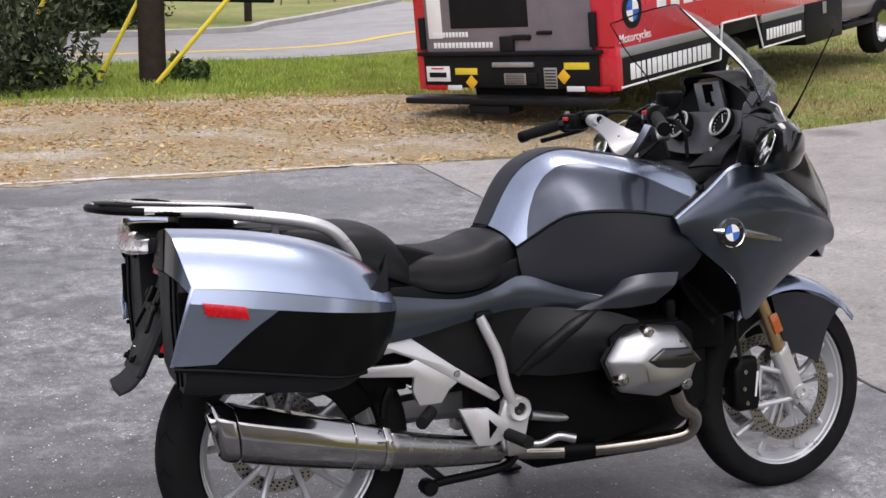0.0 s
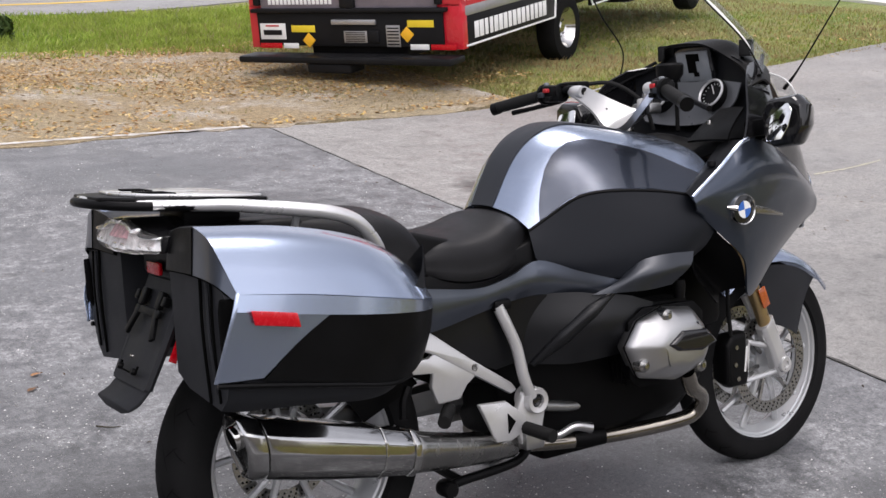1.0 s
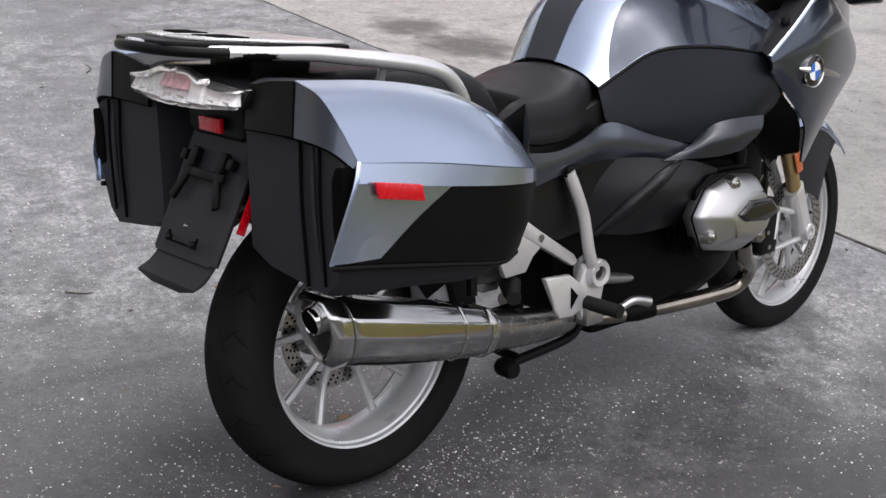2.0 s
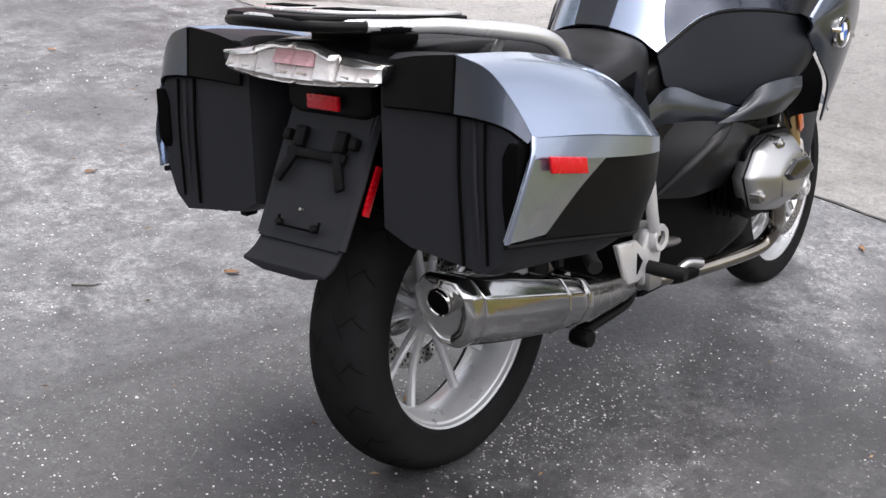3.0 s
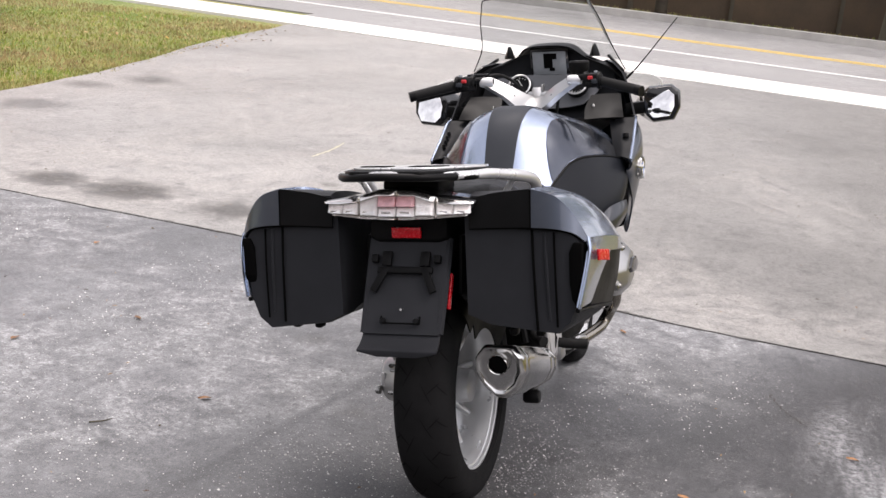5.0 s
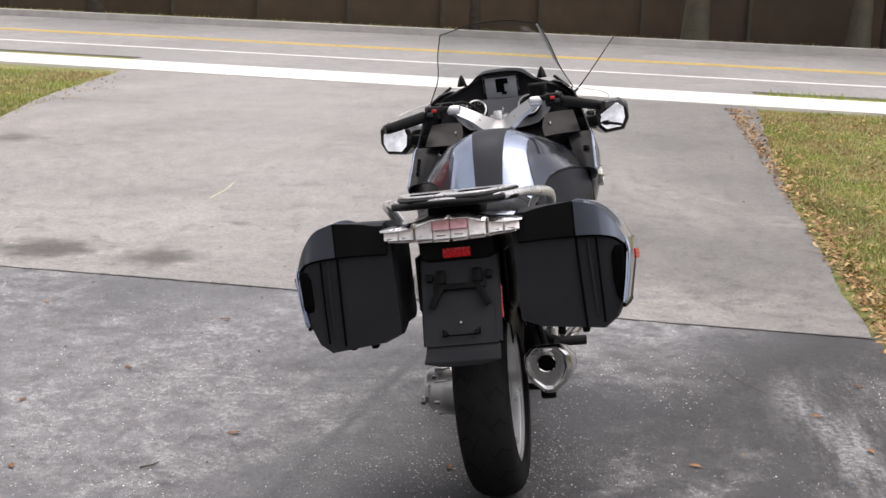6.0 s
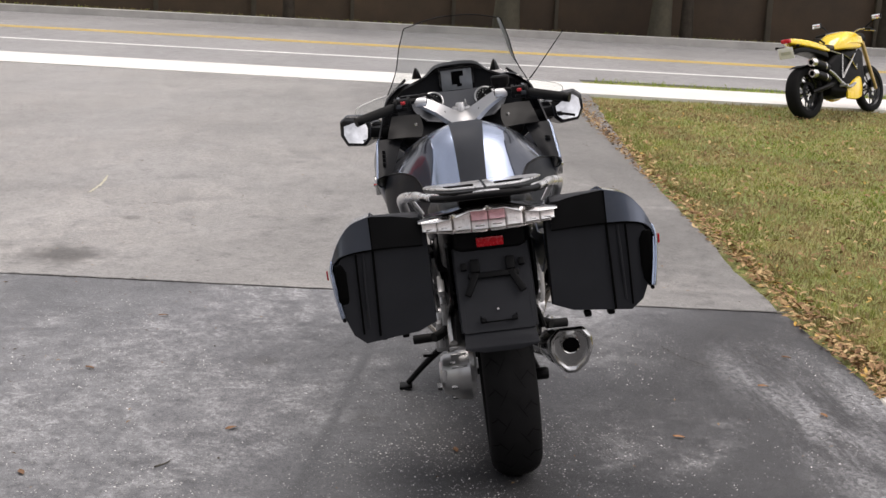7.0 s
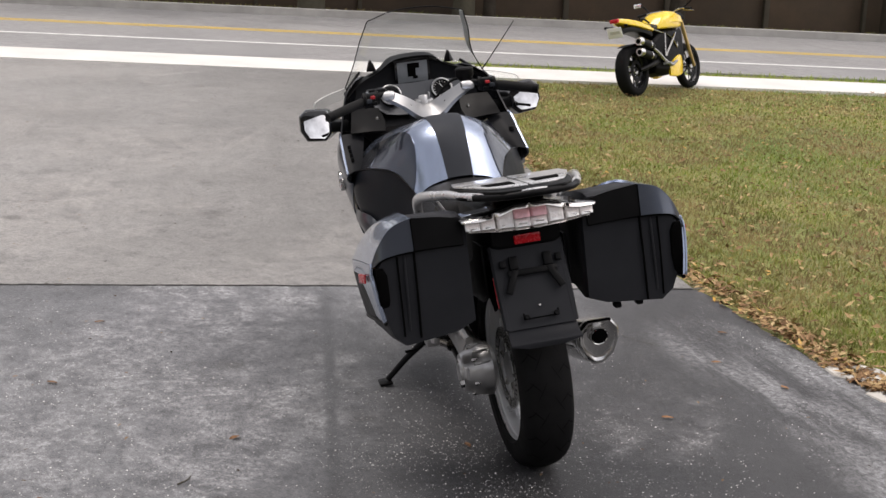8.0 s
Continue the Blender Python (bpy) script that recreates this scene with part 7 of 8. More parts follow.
for y, w, m in ((2.14, 0.26, REDL), (1.90, 0.18, WHITEP), (0.44, 0.20, WHITEP), (0.19, 0.26, REDL)):
    vpart("marker_strip", (0.006, w, 0.05), (-0.034, y, 0.53), m, "reflective marker strip", 0.001, lower)
bump_ = vpart("rear_bumper", (0.28, 2.40, 0.065), (-0.11, 1.20, 0.425), VANBLK, "black step bumper", 0.02)
vpart("tow_hitch", (0.25, 0.5, 0.09), (-0.10, 1.35, 0.345), VANBLK, "", 0.02, bump_)
vpart("chassis", (6.6, 1.1, 0.22), (3.4, VW / 2, 0.52), VANBLK, "black chassis", 0.02)
# lower flank: black skirts with pale outlines and a silver rail
for y0, s in ((0.0, 1), (VW, -1)):
    for x0, x1 in ((0.06, 2.02), (3.03, 4.15)):
        z0, z1 = 0.52, 0.80
        sk = part("skirt", block((x1 - x0, 0.05, z1 - z0), ((x0 + x1) / 2, y0 + s * 0.026, (z0 + z1) / 2), 0.006), VANBLK, body, "black lower skirt")
        part("outline", block((x1 - x0, 0.006, 0.018), ((x0 + x1) / 2, y0 - s * 0.002, z0 + 0.01), 0.001), BARW, sk)
        part("silver_rail", block((x1 - x0, 0.055, 0.10), ((x0 + x1) / 2, y0 + s * 0.022, 0.845), 0.02), TRIMS, sk, "scuffed silver rail")
    part("arch_trim", tube([(2.02, y0 - s * 0.004, 0.53), (2.08, y0 - s * 0.004, 0.90), (2.86, y0 - s * 0.004, 0.90), (3.03, y0 - s * 0.004, 0.55)], 0.012, 6, smooth=False), BARW, body)
    part("arch_panel", block((1.01, 0.04, 0.40), (2.525, y0 + s * 0.05, 0.95), 0.01), VANBLK, body)
    part("tool_box", block((1.1, 0.5, 0.62), (4.75, y0 + s * 0.26, 0.72), 0.015), VANBLK, body, "black side locker")
    part("box_latch", block((0.10, 0.012, 0.14), (4.72, y0 - s * 0.002, 0.80), 0.004), TRIMS, body)


def text_bars(x0, x1, z, h, y, count, parent, mat=BARW, seed=1):
    """A row of plain blocks in the rhythm of unreadable lettering."""
    rng = random.Random(seed)
    w = (x1 - x0) / count
    for k in range(count):
        part("text_bar", block((w * rng.uniform(0.6, 0.82), 0.006, h), (x0 + w * (k + 0.5), y, z), 0.001), mat, parent)


text_bars(0.22, 1.82, 0.655, 0.15, -0.003, 16, body, seed=2)
text_bars(3.12, 4.05, 0.66, 0.12, -0.003, 11, body, seed=3)
for y0, y1, z, h, c in ((1.38, 2.14, 0.955, 0.055, 16), (1.68, 2.14, 1.06, 0.05, 11)):
    w = (y1 - y0) / c
    for k in range(c):
        part("text_bar", block((0.005, w * 0.72, h), (-0.030, y0 + w * (k + 0.5), z), 0.001), BARW, door)
text_bars(0.72, 2.3, 1.30, 0.24, -0.004, 6, body, seed=4)
text_bars(0.9, 2.75, 1.62, 0.26, -0.004, 7, body, seed=5)
text_bars(3.2, 4.2, 1.5, 0.22, -0.004, 5, body, seed=6)
vb = Matrix.Translation((0.30, -0.004, 1.22)) @ Matrix.Rotation(radians(90), 4, "X")
bd = lathe([(0, 0.006), (0.17, 0.006), (0.172, 0.0), (0, 0.0)], 40, "z")
bmesh.ops.transform(bd, matrix=vb, verts=bd.verts)
emb = part("round_emblem", bd, VANBLK, body, "round black, blue and white emblem")
for k in range(4):
    q = bmesh.new()
    q.faces.new([q.verts.new((x, y, 0.008)) for x, y in [(0, 0)] + [(0.11 * math.cos(a), 0.11 * math.sin(a)) for a in np.linspace(k * math.pi / 2, (k + 1) * math.pi / 2, 10)]])
    bmesh.ops.transform(q, matrix=vb, verts=q.verts)
    part("emblem_quarter", q, BLUEP if k % 2 else WHITEP, emb)
for k in range(3):
    bd = lathe([(0, 0.006), (0.10, 0.006), (0.105, 0.0), (0, 0.0)], 24, "z")
    bmesh.ops.transform(bd, matrix=Matrix.Translation((3.25 + 0.5 * k, -0.004, 1.13)) @ Matrix.Rotation(radians(90), 4, "X"), verts=bd.verts)
    part("round_emblem", bd, (BLUEP, WHITEP, VANBLK)[k], body)
fc = bpy.data.curves.new("lettering", "FONT")
fc.body, fc.size, fc.extrude, fc.align_x = "Motorcycles", 0.115, 0.002, "CENTER"
fc.materials.append(BARW)
txt = new("lettering", fc)
txt.parent, txt.matrix_local = body, Matrix.Translation((0.34, -0.004, 0.935)) @ Matrix.Rotation(radians(90), 4, "X")
txt["label"] = "white painted word"
# cab
cab = part("cab", loft([[(x, y, z) for y, z in ((0.10, z0), (0.06, z0 + 0.3), (0.08, zm), (0.30, zt), (VW - 0.30, zt), (VW - 0.08, zm), (VW - 0.06, z0 + 0.3), (VW - 0.10, z0))] for x, z0, zm, zt in ((5.38, 0.55, 1.45, 2.15), (6.3, 0.55, 1.42, 2.12), (6.95, 0.62, 1.28, 1.62), (7.8, 0.60, 1.05, 1.20), (8.05, 0.55, 0.9, 1.0))], bevel=0.02), VANGREY, van, "grey van cab")
for s, y in ((1, 0.05), (-1, VW - 0.05)):
    part("side_window", block((0.7, 0.02, 0.5), (6.0, y + s * 0.06, 1.72), 0.05), GLOSSB, cab, "dark cab window")
    part("step", block((1.0, 0.25, 0.06), (5.9, y + s * 0.1, 0.48), 0.01), VANBLK, cab)


def van_wheel(x, y, s):
    w = part("wheel", lathe([(0.215, -0.11), (0.30, -0.115), (0.345, -0.105), (0.362, -0.07), (0.362, 0.07), (0.345, 0.105), (0.30, 0.115), (0.215, 0.11)], 40, "y", (x, y, 0.362)), RUBBER, van, "black van tyre on a bright rim")
    part("rim", flip(lathe([(0.225, 0.11), (0.215, 0.10), (0.20, 0.04), (0.14, -0.02), (0.12, -0.03), (0.075, -0.03), (0.07, 0.03), (0.05, 0.05), (0, 0.05)], 32, "y", (x, 0, 0.362)), 1), CHROME, w, "bright steel rim").matrix_local = Matrix.Translation((0, y, 0)) @ (Matrix.Diagonal((1, -s, 1, 1)))
    for k in range(8):
        a = k * math.pi / 4
        part("wheel_nut", lathe([(0, 0.02), (0.012, 0.02), (0.014, 0), (0, 0)], 6, "y", (0, 0, 0)), STEEL, w).matrix_local = pose(x + 0.10 * math.cos(a), y - s * 0.01, 0.362 + 0.10 * math.sin(a), 0, 0, 180 if s > 0 else 0)


for x in (2.46, 6.75):
    van_wheel(x, 0.16, 1)
    van_wheel(x, VW - 0.16, -1)

# ---- yellow sports motorcycle on the lawn ----
YEL = surface("yellow_bodywork", (0.85, 0.58, 0.012), 0.25, 0.0, 0.05, 6, 300, 0.02, 0.0003, 0.6)
hx, hy = 0.64, -0.768
yb = thing("motorcycle", Matrix.Translation((10.86, -4.47, float(rise(10.86, -4.47)) - 0.035)) @ Matrix.Rotation(math.atan2(hy, hx), 4, "Z") @ pose(0, 0, 0, -11, -2.5, 0),
           "yellow sports motorcycle with twin silencers parked on the lawn", "motorcycle")


def yb_wheel(name, x, r, w):
    rim = part(name, lathe([(0.215, -w * 0.36), (0.225, -w * 0.37), (0.20, -w * 0.2), (0.19, 0), (0.20, w * 0.2), (0.225, w * 0.37), (0.215, w * 0.36), (0.205, 0.0)], 40, "y", (x, 0, r), True), GLOSSB, yb, "black cast wheel")
    part("tyre", lathe(tyre_profile(r, w, 0.215), 48, "y", (x, 0, r)), RUBBER, rim, "wide black tyre")
    part("hub", lathe([(0, -0.06), (0.04, -0.06), (0.05, -0.04), (0.05, 0.04), (0.04, 0.06), (0, 0.06)], 20, "y", (x, 0, r)), STEEL, rim)
    for k in range(10):
        a = 2 * math.pi * k / 10 + (0.12 if k % 2 else -0.12)
        part("spoke", tube([(x + 0.045 * math.cos(a), -0.02, r + 0.045 * math.sin(a)), (x + 0.195 * math.cos(a), -0.02, r + 0.195 * math.sin(a))], (0.012, 0.009), 6), GLOSSB, rim)
    part("brake_disc", lathe([(0.09, -0.062), (0.13, -0.062), (0.13, -0.058), (0.09, -0.058)], 32, "y", (x, 0, r), True), ENGINE, rim)


yb_wheel("rear_wheel", 0, 0.315, 0.19)
yb_wheel("front_wheel", 1.46, 0.30, 0.12)
part("swing_arm", merge(tube([(0, -0.11, 0.315), (0.30, -0.13, 0.37), (0.52, -0.10, 0.42)], (0.025, 0.035, 0.04), 8), tube([(0, 0.11, 0.315), (0.30, 0.13, 0.37), (0.52, 0.10, 0.42)], (0.025, 0.035, 0.04), 8)), BLACKP, yb)
part("engine", loft([[(x, c * w, z + k * h) for c, k in ((-1, -0.7), (-0.7, -1), (0.7, -1), (1, -0.7), (1, 0.8), (0.7, 1), (-0.7, 1), (-1, 0.8))] for x, z, w, h in ((0.40, 0.46, 0.12, 0.20), (0.65, 0.50, 0.15, 0.29), (0.95, 0.54, 0.145, 0.28), (1.18, 0.56, 0.12, 0.24))], bevel=0.015), ENGINE, yb, "black engine")
for s in (-1, 1):
    part("frame_tube", merge(tube([(1.15, s * 0.08, 0.84), (0.82, s * 0.17, 0.66), (0.60, s * 0.16, 0.45)], 0.016, 8, smooth=False), tube([(1.10, s * 0.08, 0.78), (0.95, s * 0.15, 0.55), (0.82, s * 0.17, 0.66), (0.66, s * 0.15, 0.74), (0.60, s * 0.16, 0.45)], 0.012, 8, smooth=False), tube([(0.66, s * 0.13, 0.74), (0.25, s * 0.10, 0.84)], 0.013, 8)), STEEL, yb, "grey trellis frame tube")
    part("foot_rest", tube([(0.55, s * 0.15, 0.36), (0.55, s * 0.26, 0.36)], 0.013, 8), ALUB, yb)
    part("fork_leg", tube([(1.22, s * 0.10, 0.88), (1.36, s * 0.10, 0.52), (1.46, s * 0.10, 0.29)], (0.027, 0.025, 0.022), 10), GOLD, yb)
    part("brake_caliper", block((0.07, 0.05, 0.10), (1.40, s * 0.075, 0.36), 0.015), BLACKP, yb)
    part("belly_pan", loft([[(x, s * (y + t), z + k * h) for t, k in ((0, -1), (0.02, -0.9), (0.03, 0), (0.02, 0.9), (0, 1))] for x, y, z, h in ((0.70, 0.13, 0.27, 0.07), (0.85, 0.15, 0.30, 0.12), (1.0, 0.14, 0.33, 0.13), (1.10, 0.10, 0.36, 0.08))], n=3, bevel=0.0), YEL, yb, "yellow belly panel")
    part("handlebar", tube([(1.16, s * 0.03, 1.0), (1.12, s * 0.12, 1.03), (1.06, s * 0.24, 1.03), (0.98, s * 0.38, 1.01)], 0.0125, 8), STEEL, yb)
    part("grip", tube([(1.03, s * 0.28, 1.025), (0.975, s * 0.385, 1.01)], 0.018, 10), RUBM, yb)
    part("mirror", merge(tube([(1.05, s * 0.25, 1.04), (1.10, s * 0.33, 1.11), (1.08, s * 0.38, 1.14)], 0.010, 6), block((0.04, 0.12, 0.065), (1.07, s * 0.41, 1.15), 0.015)), BLACKP, yb, "black bar mirror")
    part("mirror_glass", block((0.004, 0.105, 0.052), (1.048, s * 0.41, 1.15), 0.001), MIRRORM, yb)
    part("lever", tube([(1.09, s * 0.22, 1.01), (1.06, s * 0.38, 0.985)], 0.007, 6), STEEL, yb)
    part("tank_panel", surf([[(0.62, s * 0.10, 0.92), (0.80, s * 0.17, 0.98), (1.0, s * 0.20, 0.95), (1.14, s * 0.16, 0.90)], [(0.62, s * 0.15, 0.86), (0.80, s * 0.21, 0.87), (1.0, s * 0.22, 0.86), (1.12, s * 0.18, 0.84)]], 4, 4, 0.005), YEL, yb)
part("tank", loft(seat_rings(((0.55, 0.86, 0.80, 0.12), (0.66, 0.96, 0.80, 0.17), (0.82, 1.02, 0.80, 0.20), (1.0, 1.01, 0.80, 0.20), (1.13, 0.95, 0.82, 0.14))), n=4, straight=False), YEL, yb, "yellow fuel tank")
part("tail", loft(seat_rings(((-0.28, 0.96, 0.91, 0.05), (-0.15, 0.965, 0.88, 0.10), (0.05, 0.935, 0.84, 0.14), (0.25, 0.89, 0.80, 0.15), (0.42, 0.86, 0.78, 0.13))), n=4, straight=False), YEL, yb, "yellow tail unit")
part("seat", loft(seat_rings(((0.22, 0.905, 0.86, 0.12), (0.36, 0.875, 0.82, 0.14), (0.52, 0.865, 0.80, 0.12), (0.62, 0.90, 0.82, 0.09))), n=4, straight=False), SEATM, yb, "black seat")
part("tail_stripe", tube([(0.30, -0.14, 0.88), (0.18, -0.145, 0.925), (0.10, -0.13, 0.93)], 0.012, 6), BLACKP, yb)
part("tail_lamp", block((0.05, 0.12, 0.05), (-0.29, 0, 0.935), 0.015), REDL, yb, "red tail lamp")
part("under_tray", loft([[(x, c * w, z + k * 0.03) for c, k in ((-1, -1), (1, -1), (1, 1), (-1, 1))] for x, z, w in ((-0.25, 0.80, 0.07), (-0.10, 0.82, 0.10), (0.15, 0.80, 0.12), (0.40, 0.74, 0.12))], bevel=0.008), BLACKP, yb)
plate_y = part("number_plate", block((0.006, 0.20, 0.13), (-0.31, 0.0, 0.795), 0.003, Matrix.Rotation(radians(-15), 3, "Y")), WHITEP, yb, "white number plate")
part("plate_bar", block((0.003, 0.13, 0.035), (-0.3155, 0.0, 0.795), 0.0, Matrix.Rotation(radians(-15), 3, "Y")), ALUB, plate_y)
for s in (-1, 1):
    part("indicator", merge(tube([(-0.26, s * 0.05, 0.87), (-0.27, s * 0.12, 0.87)], 0.006, 6), block((0.03, 0.045, 0.03), (-0.272, s * 0.14, 0.87), 0.01)), BLACKP, yb)
for z, x in ((0.66, -0.04), (0.53, -0.04)):
    sl2 = part("silencer", tube([(x, -0.175, z), (x + 0.20, -0.165, z - 0.04), (x + 0.34, -0.15, z - 0.075)], (0.052, 0.052, 0.045), 20), BLACKP, yb, "black silencer with bright tip")
    part("tip", lathe([(0.030, -0.03), (0.046, -0.03), (0.055, -0.01), (0.055, 0.035), (0.03, 0.035)], 24, "x", (x - 0.012, -0.176, z + 0.002)), CHROME, sl2, "bright silencer tip")
    part("bore", lathe([(0, 0.0), (0.031, 0.0), (0.031, 0.01), (0, 0.01)], 20, "x", (x - 0.036, -0.176, z + 0.002)), GROOVE, sl2)
    part("band", lathe([(0.046, -0.012), (0.052, -0.008), (0.052, 0.012), (0.046, 0.016)], 24, "x", (x + 0.24, -0.162, z - 0.048)), CHROME, sl2)
part("exhaust_pipe", tube([(0.28, -0.15, 0.58), (0.42, -0.16, 0.50), (0.55, -0.17, 0.40), (0.70, -0.18, 0.34), (0.95, -0.14, 0.40)], 0.024, 10), STEEL, yb)
part("headlamp", lathe([(0, 0.05), (0.06, 0.04), (0.085, 0.0), (0.07, -0.06), (0, -0.08)], 24, "x", (1.34, 0, 0.92)), BLACKP, yb)
part("chain_guard", block((0.34, 0.02, 0.06), (0.20, 0.115, 0.42), 0.008), BLACKP, yb)
part("rear_hugger", surf([[(0.33 * math.cos(a), y, 0.315 + 0.33 * math.sin(a)) for y in (-0.09, 0, 0.09)] for a in np.radians((115, 90, 60, 30))], 3, 3, 0.004), BLACKP, yb)
part("side_stand", tube([(0.60, 0.12, 0.26), (0.66, 0.24, 0.07)], 0.012, 8), BLACKP, yb)

# ---- loose pale ring pavers at the slab's corner ----
PAVER = surface("pale_paver_concrete", (0.48, 0.46, 0.42), 0.85, 0.0, 0.15, 8, 120, 0.4, 0.003)


def ring_paver(x, y, turn, label):
    bm = bmesh.new()
    outer = [(0.15 * math.cos(a), 0.13 * math.sin(a)) for a in np.linspace(0, 2 * math.pi, 8, endpoint=False)]
    inner = [(0.085 * math.cos(a), 0.07 * math.sin(a)) for a in np.linspace(0, 2 * math.pi, 8, endpoint=False)]
    prof = [(outer, 0.0), (outer, 0.048), ([(0.96 * a, 0.96 * b) for a, b in outer], 0.055), ([(1.06 * a, 1.06 * b) for a, b in inner], 0.055), (inner, 0.048), (inner, 0.0)]
    vs = [[bm.verts.new((a, b, z)) for a, b in ring] for ring, z in prof]
    for i in range(len(vs)):
        a, b = vs[i], vs[(i + 1) % len(vs)]
        for j in range(8):
            k = (j + 1) % 8
            bm.faces.new((a[j], a[k], b[k], b[j]))
    ob = link("ring_paver", bm, PAVER, angle=30)
    ob.matrix_world = pose(x, y, -0.045, 0, 2, turn)
    return tagged(ob, label, "paver", "ring pavers")


ring_paver(0.85, -1.67, 12, "pale ring-shaped concrete paver at the slab edge")
ring_paver(0.68, -1.88, 40, "pale ring-shaped concrete paver among dry leaves")
ring_paver(0.54, -1.69, 70, "pale ring-shaped concrete paver at the slab edge")

# ---- crumbling joint between slab and driveway ----
JOINT = surface("dark_joint_filler", (0.075, 0.072, 0.068), 0.95, 0.0, 0.3, 20, 200, 0.6, 0.004)


def ribbon(name, pts, width, seed, mat, label, category, lift=0.0045):
    bm = bmesh.new()
    path = spline([(*p, 0) for p in pts], 40)
    a, b = [], []
    for i, p in enumerate(path):
        d = path[min(i + 1, len(path) - 1)] - path[max(i - 1, 0)]
        nrm = np.array((-d[1], d[0])) / np.linalg.norm(d[:2])
        w = width * (0.45 + abs(noise.noise((i * 0.31, seed, 0))) * 1.6)
        o = 0.012 * noise.noise((i * 0.17, seed, 5))
        for lst, k in ((a, w / 2 + o), (b, -w / 2 + o)):
            q = p[:2] + nrm * k
            lst.append((q[0], q[1], float(rise(q[0], q[1])) + lift))
    skin(bm, [a, b])
    ob = link(name, bm, mat)
    return tagged(ob, label, category, kind="structure")


JOINTP = surface("dusty_joint_filler", (0.15, 0.147, 0.142), 0.95, 0.0, 0.3, 20, 200, 0.6, 0.004)
ribbon("joint", [(2.57, 2.42), (2.61, 3.6), (2.68, 4.7), (2.745, 5.80)], 0.014, 2, JOINTP, "dusty pale joint between slab and driveway", "joint")
ribbon("joint", [(2.345, -1.62), (2.385, -0.45), (2.46, 0.1), (2.51, 1.2), (2.55, 2.0), (2.57, 2.42)], 0.020, 1, JOINT, "dark crumbling joint between slab and driveway", "joint")
ribbon("crack", [(1.62, -0.80), (1.45, -0.86), (1.30, -0.95)], 0.008, 3, JOINT, "short dark crack in the slab", "crack")
CHALK = surface("yellow_chalk", (0.45, 0.43, 0.33), 0.9)
ribbon("chalk_mark", [(4.86, 2.55), (5.18, 2.54), (5.52, 2.57)], 0.022, 5, CHALK, "faded yellow chalk mark on the driveway", "mark")
for k, pts in enumerate(([(-0.085, 1.16), (-0.05, 1.13), (-0.02, 1.12)], [(1.0, 3.2), (1.05, 3.26), (1.06, 3.33)])):
    tw = link("twig", tube([(*p, 0.004) for p in pts], (0.0028, 0.0022, 0.0012), 5), BARK)
    tagged(tw, "thin dry twig lying on the slab", "twig", "twigs")

SANDY = surface("pale_sandy_crust", (0.52, 0.50, 0.47), 0.95, 0.0, 0.3, 9, 120, 0.6, 0.004)
ribbon("soil_edge", [(-6.0, 5.90), (-3.0, 5.89), (0.0, 5.87), (1.4, 5.85), (2.6, 5.84)], 0.085, 8, SANDY, "pale sandy crust along the slab edge", "soil edge", 0.010)

# ---- fallen leaves ----
def leaf_mesh(length, width, seed):
    bm = bmesh.new()
    rng = random.Random(seed)
    rows = []
    for k in range(5):
        t = k / 4
        w = width * math.sin(math.pi * min(1, 0.08 + t * 0.9)) ** 0.8
        x, z = length * (t - 0.5), 0.002 + 0.002 * math.sin(math.pi * t) * rng.uniform(0.2, 1.2)
        rows.append([(x, -w / 2, z + 0.001 + 0.003 * t), (x, 0.004 * math.sin(4 * t), z), (x, w / 2, z + 0.004 * (1 - t))])
    skin(bm, rows)
    return bm


LEAFS = surface("dry_tan_leaf", (0.30, 0.15, 0.065), 0.7, 0.0, 0.25, 40, 300, 0.3, 0.001, random=0.5)
first_leaf = None
for k, (x, y, tn) in enumerate(((0.16, 0.20, 10), (0.37, -0.61, 70), (-0.17, 1.55, 30), (0.46, 1.82, 0), (-0.12, 1.68, 20), (0.30, 0.97, 130), (0.95, 1.61, 60), (1.82, 1.48, 100), (0.68, -1.24, 15), (1.04, -1.11, 80), (2.1, -0.14, 40), (-0.9, 0.6, 25), (-0.6, 2.6, 65), (1.2, 3.1, 115), (1.9, 2.4, 5), (1.5, -1.35, 55))):
    if first_leaf is None:
        first_leaf = lo = link("fallen_leaf", leaf_mesh(0.044, 0.020, 1), LEAFS)
        tagged(lo, "small dry tan leaf lying on the slab", "leaf", "fallen leaves")
    else:
        lo = first_leaf.copy()
        scene.collection.objects.link(lo)
    lo.matrix_world = pose(x, y, float(rise(x, y)) + 0.003, 0, 0, tn)


def strew(rng, pts, size, up=0.35):
    """Curled leaves lying on the ground at the points."""
    n = len(pts)
    z = rise(pts[:, 0], pts[:, 1])
    a = rng.uniform(0, 2 * math.pi, n)
    s = size * rng.uniform(0.5, 1.4, n)
    tilt = rng.normal(0, up, (n, 2))
    dx, dy = np.stack([np.cos(a), np.sin(a), tilt[:, 0]], 1), np.stack([-np.sin(a), np.cos(a), tilt[:, 1]], 1)
    base = np.stack([pts[:, 0], pts[:, 1], z + rng.uniform(0.0, 0.02, n)], 1)
    c = s[:, None]
    curl = np.array([0, 0, 1.0]) * c * rng.uniform(0.05, 0.3, (n, 1))
    v = np.stack([base - dx * c, base + dy * c * 0.4 + curl, base + dx * c, base - dy * c * 0.4 + curl], 1)
    v[:, :, 2] = np.maximum(v[:, :, 2], (z + 0.001)[:, None])
    k = np.arange(n)[:, None] * 4
    return v.reshape(-1, 3).tolist(), np.concatenate([k + [0, 1, 2], k + [0, 2, 3]]).tolist()


